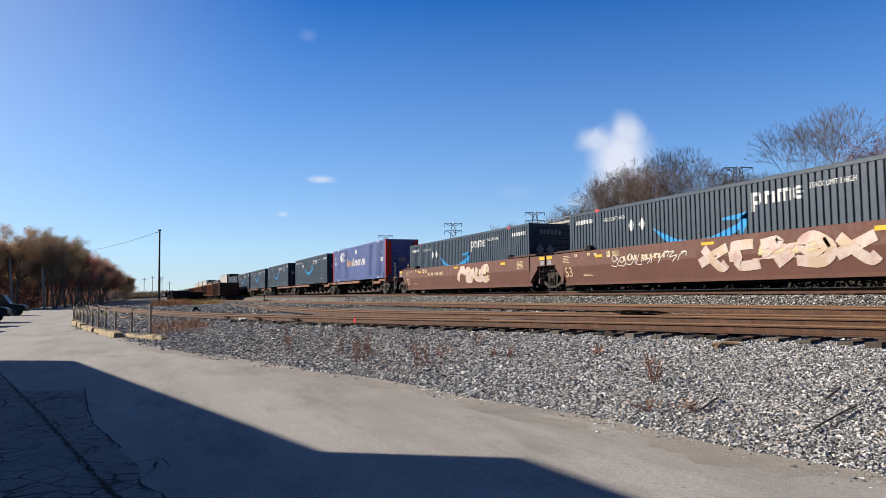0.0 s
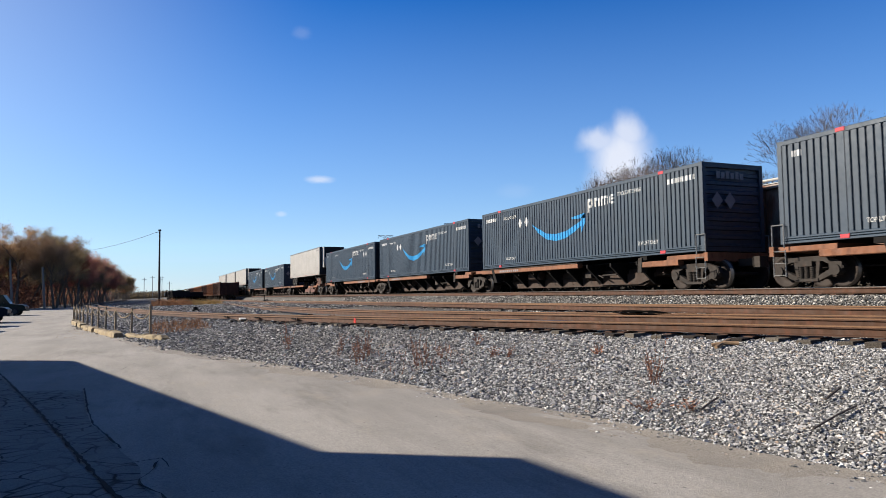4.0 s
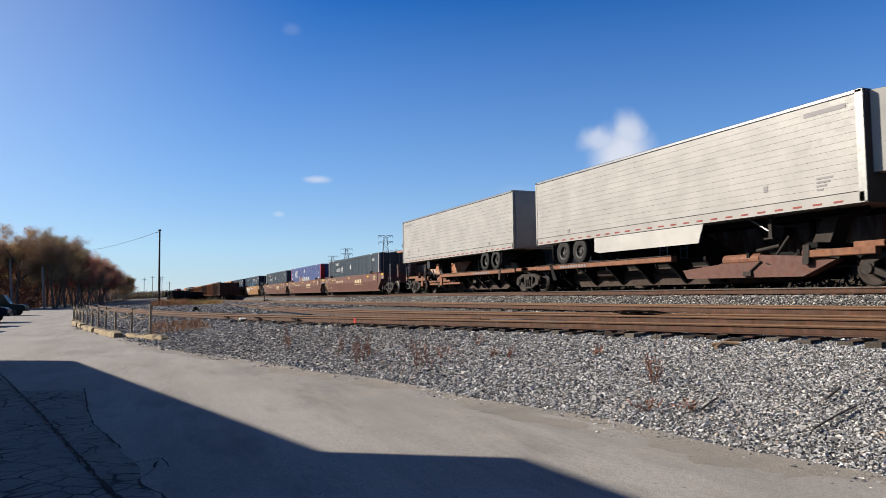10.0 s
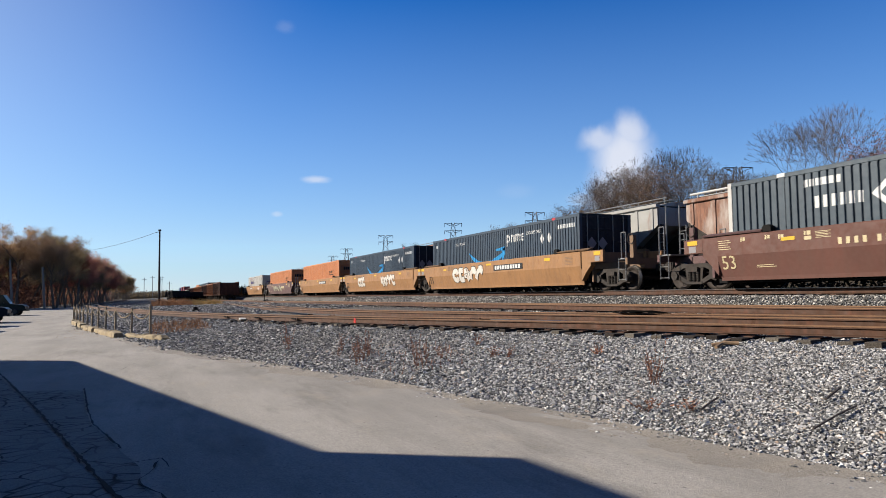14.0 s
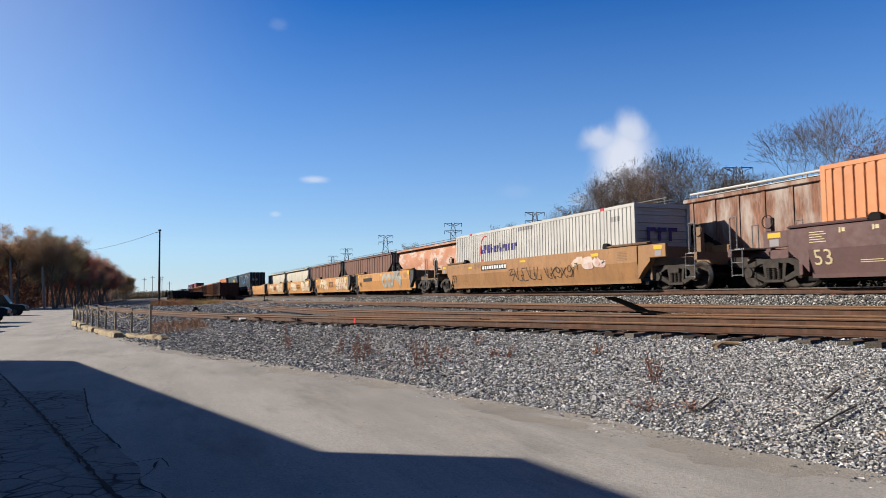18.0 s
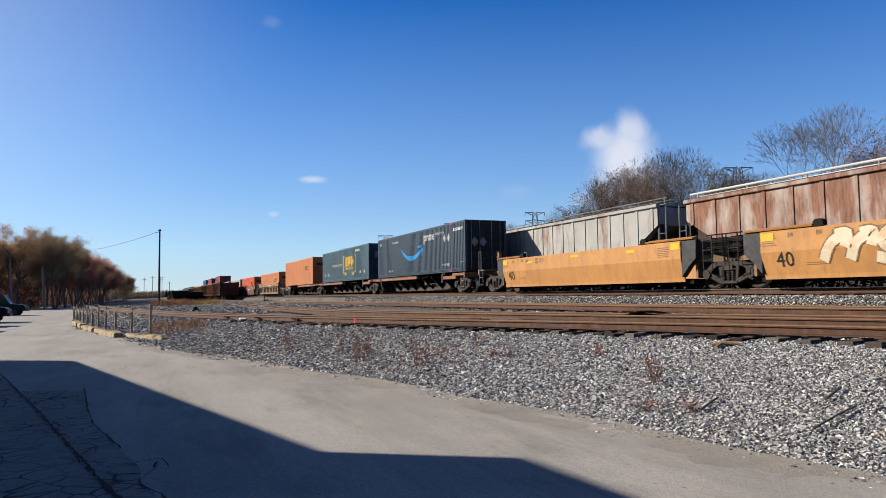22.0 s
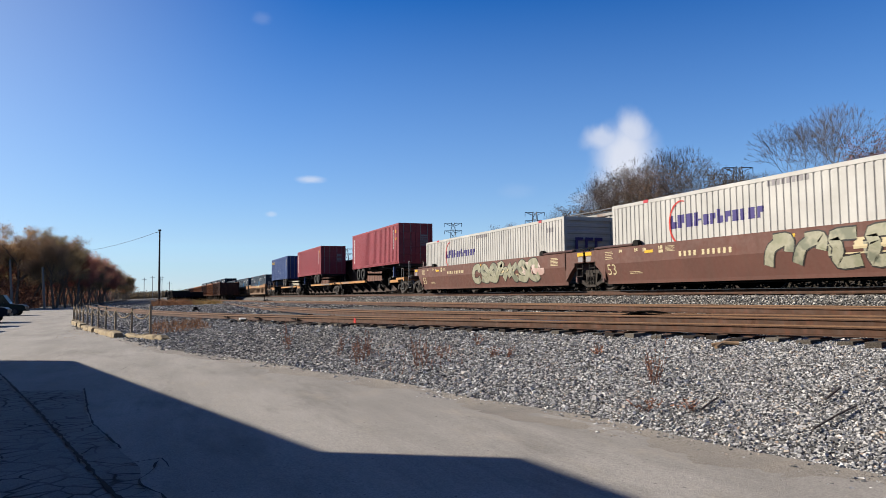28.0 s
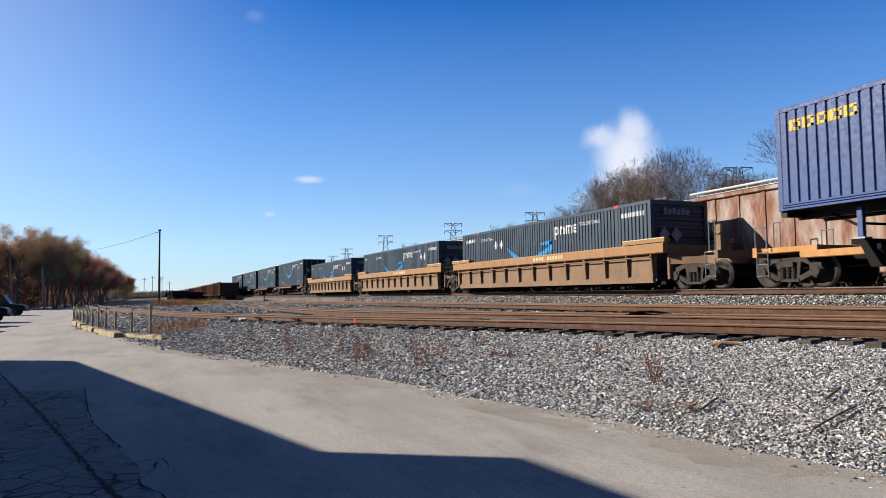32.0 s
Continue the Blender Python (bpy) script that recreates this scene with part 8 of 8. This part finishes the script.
for kind, x, y, k, turn in ((BARE[0], -46, 55, 0.86, 10), (BARE[1], -37.4, 50, 0.80, 60), (BARE[2], -41.5, 58, 0.62, 130), (ORANGE_TREE, -35.0, 50, 0.80, 0), (ORANGE_TREE, -27.5, 50, 0.66, 80), (BARE[1], -54.5, 61, 0.60, 200), (BROWN[0], -58.8, 61, 0.72, 120), (BROWN[1], -55, 59, 0.64, 300),
                            (BARE[0], -56.6, 60, 0.68, 90), (BROWN[0], -57.5, 57, 0.73, 20), (BARE[1], -61, 62, 0.66, 150), (BARE[1], -63.5, 61, 0.77, 200), (BARE[2], -66, 62, 0.77, 30), (BROWN[0], -68.5, 63, 0.92, 100),
                            (BARE[0], -71.2, 62, 1.06, 250), (BROWN[1], -74, 64, 1.03, 320), (BROWN[0], -78, 64, 1.05, 40), (BARE[1], -81, 66, 1.02, 190), (BROWN[0], -84, 65, 1.03, 270), (BROWN[1], -87.5, 65, 1.10, 10),
                            (BARE[0], -90, 66, 1.03, 130), (BROWN[0], -93, 66, 1.01, 220), (BROWN[1], -96, 65, 0.90, 70), (BARE[1], -98.5, 66, 0.67, 300), (BROWN[0], -101.5, 67, 0.88, 160), (BROWN[0], -104, 68, 0.77, 90),
                            (BROWN[0], -135, 70, 0.92, 0), (BROWN[1], -131, 71, 0.86, 140), (BROWN[0], -139, 71, 0.80, 210), (BROWN[0], -246, 90, 1.22, 30), (BROWN[0], -238, 91, 1.08, 130)):
    plant(kind, x, y, k, turn)

WOOD = [make_tree(label, 13.5, 80 + i, 3, leaf, 30, 0.125, 0.75, 0.42, "trees of the woods") for i, (label, leaf) in enumerate((("rusty brown autumn tree of a dense wood", "leaf_rust"), ("dull red autumn tree of a dense wood", "leaf_red"),
                                                                                                                           ("olive-brown autumn tree of a dense wood", "leaf_olive"), ("thin orange-brown autumn tree of a dense wood", "leaf_orange")))]
rnd = random.Random(33)
for row in range(3):
    x = -124.0 - 2 * row
    while x > -470:
        k = 1 if x > -260 else 0
        if row < 2 or x > -330:
            plant(rnd.choice((WOOD[0], WOOD[0], WOOD[1], WOOD[2], WOOD[2], WOOD[3])), x + rnd.uniform(-1, 1), -12.6 - 6.0 * row + rnd.uniform(-1.4, 1.4) + (2.0 if x < -300 else 0), rnd.uniform(0.80, 0.98) * (0.90 if row == 0 else 1.0), rnd.uniform(0, 360))
        x -= rnd.uniform(4.4, 6.0) if k else rnd.uniform(9, 13)
for i in range(14):
    plant(rnd.choice(WOOD), -123 - 4 * (i % 3) + rnd.uniform(-1, 1), -28 - 3.4 * (i // 2) + rnd.uniform(-1, 1), rnd.uniform(0.84, 0.98), rnd.uniform(0, 360))


def leaf_mass(name, label, boxes, n, size, mat, seed):
    """Far undergrowth and woods: a great many small leaves."""
    rng = np.random.default_rng(seed)
    b = np.array(boxes, float)
    i = rng.integers(0, len(b), n)
    b = b[i]
    u = rng.random((n, 3))
    c = np.stack([b[:, 0] + (b[:, 1] - b[:, 0]) * u[:, 0], b[:, 2] + (b[:, 3] - b[:, 2]) * u[:, 1], b[:, 4] * u[:, 2] ** 1.3 * (0.72 + 0.28 * np.sin(b[:, 0] * 0.7 + u[:, 0] * 9) * np.sin(u[:, 0] * 31 + b[:, 2]))], -1)
    c[:, 2] += ground_z(c[:, 0], c[:, 1])
    a = rng.normal(size=(n, 3))
    a /= np.linalg.norm(a, axis=1, keepdims=True)
    d = np.cross(a, rng.normal(size=(n, 3)))
    d /= np.linalg.norm(d, axis=1, keepdims=True)
    s = (size * rng.uniform(0.5, 1.2, n))[:, None]
    v = np.stack([c + a * s, c + d * s * 0.7, c - a * s - d * s * 0.5], 1)
    me = bpy.data.meshes.new(name)
    fill_mesh(me, v.reshape(-1, 3), np.arange(3 * n).reshape(-1, 3))
    me.materials.append(M[mat])
    return tagged(new(name, me), label, "woods", kind="stuff")


leaf_mass("undergrowth", "brown undergrowth beneath the woods, darkened for the shade there", [(-x - 8, -x, -34, -18.5, 8.5) for x in range(122, 470, 8)] + [(-140, -127, -60, -17, 7.5)] * 14, 90000, 0.25, "leaf_shade", 41)
leaf_mass("distant_woods", "far brown woods on the horizon", [(-980 + 20 * i, -950 + 20 * i, -60 + 6 * i, 40 + 6 * i, 8 + 2 * math.sin(i)) for i in range(6)] * 5 + [(-x - 30, -x, 120, 190, 13 + 4 * math.sin(x)) for x in range(60, 900, 30)], 60000, 1.1, "leaf_thin", 42)

# brush added to close the view beneath the cars with painted shade
leaf_mass("undergrowth", "added brush, coloured near-black for the shade behind the standing cars", [(-x - 8, -x, 25.3, 28.6, 3.6) for x in range(-16, 260, 8)], 100000, 0.15, "leaf_car_shade", 43)

# ---- pylons ----
M["lattice"] = plain("grey_lattice_steel", (0.20, 0.21, 0.23), 0.6, 0.4)


def pylon():
    root = thing("pylon", "grey lattice transmission pylon", "pylon", "pylons")
    H = 40.0
    g = Geo()
    w = lambda z: 3.6 * (1 - z / H) + 0.9
    zs = np.linspace(0, H, 13)
    for a, b in zip(zs, zs[1:]):
        for i in range(4):
            s = ((-1, -1), (1, -1), (1, 1), (-1, 1))
            p, q = s[i], s[(i + 1) % 4]
            g.tube((p[0] * w(a), p[1] * w(a), a), (p[0] * w(b), p[1] * w(b), b), 0.16, 4)
            g.tube((p[0] * w(a), p[1] * w(a), a), (q[0] * w(b), q[1] * w(b), b), 0.09, 3)
            g.tube((q[0] * w(a), q[1] * w(a), a), (p[0] * w(b), p[1] * w(b), b), 0.09, 3)
    part("tower", g, "lattice", root)
    for z, r in ((H - 0.4, 5.2), (H - 4.8, 5.2)):
        arm = Geo()
        for s in (-1, 1):
            for y in (-0.8, 0.8):
                arm.tube((s * 0.8, y, z), (s * r, 0, z + 0.1), 0.13, 4)
                arm.tube((s * 0.9, y, z - 1.6), (s * r, 0, z + 0.1), 0.13, 4)
            arm.tube((s * r * 0.55, 0, z), (s * r * 0.55, 0, z - 0.8), 0.08, 3)
        part("cross_arm", arm, "lattice", root)
        for s in (-1, 1):
            part("insulator", Geo().tube((s * r, 0, z), (s * r, 0, z - 2.0), 0.13, 5), "lattice", root)
    return root


tower = None
for x, y, top in ((-240, 140, 33), (-350, 153, 40), (-474, 155, 43.5), (-647, 173, 45.5), (-814, 201, 48), (-200, 205, 48)):
    m = pose(x, y, float(ground_z(x, y)), 0, 0, 68)
    if tower is None:
        tower = pylon()
        tower.matrix_basis = m
        tower.scale = (0.73, 0.73, 0.73)
    else:
        k = (top - float(ground_z(x, y))) / 40.0
        copy_thing(tower, m).scale = (k, k, k)

# thin masts far down the line
for x, y, h in ((-420, -1.5, 12), (-460, 3, 14), (-380, 6, 11), (-500, 9, 15), (-440, 12, 10)):
    mast = thing("signal_mast", "thin distant mast beside the line", "mast", "distant masts", pose(x, y, float(ground_z(x, y))))
    part("shaft", Geo().tube((0, 0, 0), (0, 0, h), 0.16, 5), "lattice", mast)
    part("arm", Geo().tube((0, -1.2, h - 1), (0, 1.2, h - 1), 0.1, 4), "lattice", mast)


# ---- clouds ----
def cloud_material(name, density, stretch, seed, lobes):
    mat = bpy.data.materials.new(name)
    mat.use_nodes = True
    nt = mat.node_tree
    nt.nodes.clear()
    out = nt.nodes.new("ShaderNodeOutputMaterial")
    mixer = nt.nodes.new("ShaderNodeMixShader")
    clear = nt.nodes.new("ShaderNodeBsdfTransparent")
    # the sheet glows by itself, in place of sunlight on a cloud
    glow = nt.nodes.new("ShaderNodeEmission")
    glow.inputs["Color"].default_value = (0.86, 0.87, 0.93, 1)
    glow.inputs["Strength"].default_value = 0.43
    coord = nt.nodes.new("ShaderNodeTexCoord")
    off = nt.nodes.new("ShaderNodeMapping")
    off.inputs["Scale"].default_value = stretch
    off.inputs["Location"].default_value = (seed, seed * 2, 0)
    nz = nt.nodes.new("ShaderNodeTexNoise")
    nz.inputs["Scale"].default_value = 1.4
    nz.inputs["Detail"].default_value = 7
    nz.inputs["Roughness"].default_value = 0.55
    warp = nt.nodes.new("ShaderNodeVectorMath")
    warp.operation = "MULTIPLY_ADD"
    warp.inputs[1].default_value = (0.42, 0.42, 0)
    back = nt.nodes.new("ShaderNodeVectorMath")
    back.operation = "SUBTRACT"
    back.inputs[1].default_value = (0.21, 0.21, 0)
    nt.links.new(coord.outputs["Object"], off.inputs["Vector"])
    nt.links.new(off.outputs["Vector"], nz.inputs["Vector"])
    nt.links.new(nz.outputs["Color"], warp.inputs[0])
    nt.links.new(coord.outputs["Object"], warp.inputs[2])
    nt.links.new(warp.outputs[0], back.inputs[0])
    total = None
    for cx, cy, rx, ry, k in lobes:
        place = nt.nodes.new("ShaderNodeMapping")
        place.vector_type = "TEXTURE"
        place.inputs["Location"].default_value = (cx, cy, 0)
        place.inputs["Scale"].default_value = (rx, ry, 1)
        length = nt.nodes.new("ShaderNodeVectorMath")
        length.operation = "LENGTH"
        ramp = nt.nodes.new("ShaderNodeMapRange")
        ramp.interpolation_type = "SMOOTHSTEP"
        ramp.inputs["From Min"].default_value, ramp.inputs["From Max"].default_value = 1.2, 0.2
        ramp.inputs["To Max"].default_value = density * k
        nt.links.new(back.outputs[0], place.inputs["Vector"])
        nt.links.new(place.outputs["Vector"], length.inputs[0])
        nt.links.new(length.outputs["Value"], ramp.inputs["Value"])
        if total is None:
            total = ramp.outputs["Result"]
        else:
            join = nt.nodes.new("ShaderNodeMath")
            join.operation = "MAXIMUM"
            nt.links.new(total, join.inputs[0])
            nt.links.new(ramp.outputs["Result"], join.inputs[1])
            total = join.outputs[0]
    nt.links.new(total, mixer.inputs["Fac"])
    nt.links.new(clear.outputs[0], mixer.inputs[1])
    nt.links.new(glow.outputs[0], mixer.inputs[2])
    nt.links.new(mixer.outputs[0], out.inputs["Surface"])
    return mat


CLOUDS = []


def cloud(centre, w, h, density, stretch, seed, drift, label, lobes=((0, 0, 1, 1, 1),)):
    """A wisp of cloud far behind all else: a glowing sheet placed and turned to fit the camera's view."""
    g = Geo().add([(-1.5, -1.5, 0), (1.5, -1.5, 0), (1.5, 1.5, 0), (-1.5, 1.5, 0)], [(0, 1, 2, 3)])
    ob = solid("cloud", g, cloud_material("cloud_wisp", density, stretch, seed, lobes), label, "cloud", "clouds")
    ob.visible_shadow = False
    turn = look(centre, EYE)
    ob.matrix_basis = turn
    ob.scale = (w, h, 1)
    CLOUDS.append((ob, Vector(centre), turn, Vector(drift)))


cloud((-1632, 1202, 337), 112, 150, 0.8, (1.2, 0.9, 1), 3.0, (14, 10, 6), "soft white upright cloud",
      ((-0.38, 0.66, 0.50, 0.50, 0.85), (-0.22, 0.24, 0.85, 0.72, 1.0), (0.26, 0.56, 0.62, 0.32, 0.75), (0.70, -0.52, 0.5, 0.15, 0.35), (0.02, -0.50, 0.70, 0.95, 0.85), (-0.62, -0.05, 0.5, 0.7, 0.6)))
cloud((-1962, 451, 329), 44, 12, 0.5, (1, 1, 1), 7.0, (-10, -32, 0), "small flat white cloud")
cloud((-1950, 412, 738), 30, 20, 0.08, (1, 1, 1), 9.0, (-50, -140, 55), "faint wisp of cloud")
cloud((-2010, 352, 233), 18, 9, 0.3, (1, 1, 1), 12.0, (-14, -34, 0), "faint small white cloud")
cloud((-1752, 957, 289), 60, 24, 0.06, (1, 1, 1), 15.0, (8, 4, 0), "faint veil of cloud")


# ---- motion ----
def motions():
    times = [0.0] + [2.0 * i for i in range(1, 16)] + [SECONDS]
    for ob, s, z in ROLLING:
        walk(ob, [(t, pose(s + travelled(t), TRAIN_Y, z)) for t in times])
    for ob, centre, turn, drift in CLOUDS:
        walk(ob, [(t, Matrix.Translation(drift * (t / SECONDS)) @ turn) for t in (0.0, 16.0, SECONDS)])
    lift = ((0.0, 10), (4.0, 7), (9.0, 12), (14.0, 8), (16.4, 9), (16.8, -12), (17.0, -8), (17.3, 14), (17.6, 16), (18.5, 15), (19.0, 12), (19.6, 15), (20.3, 13), (20.7, 8), (21.0, 2), (21.4, -10), (22.0, -12), (27.0, -10), (SECONDS, -12))
    walk(FLAP, [(t, pose(0.1, 0, 0, 0, 0.6 * a if 17.1 < t < 20.8 else min(a, -3), 0)) for t, a in lift])


motions()
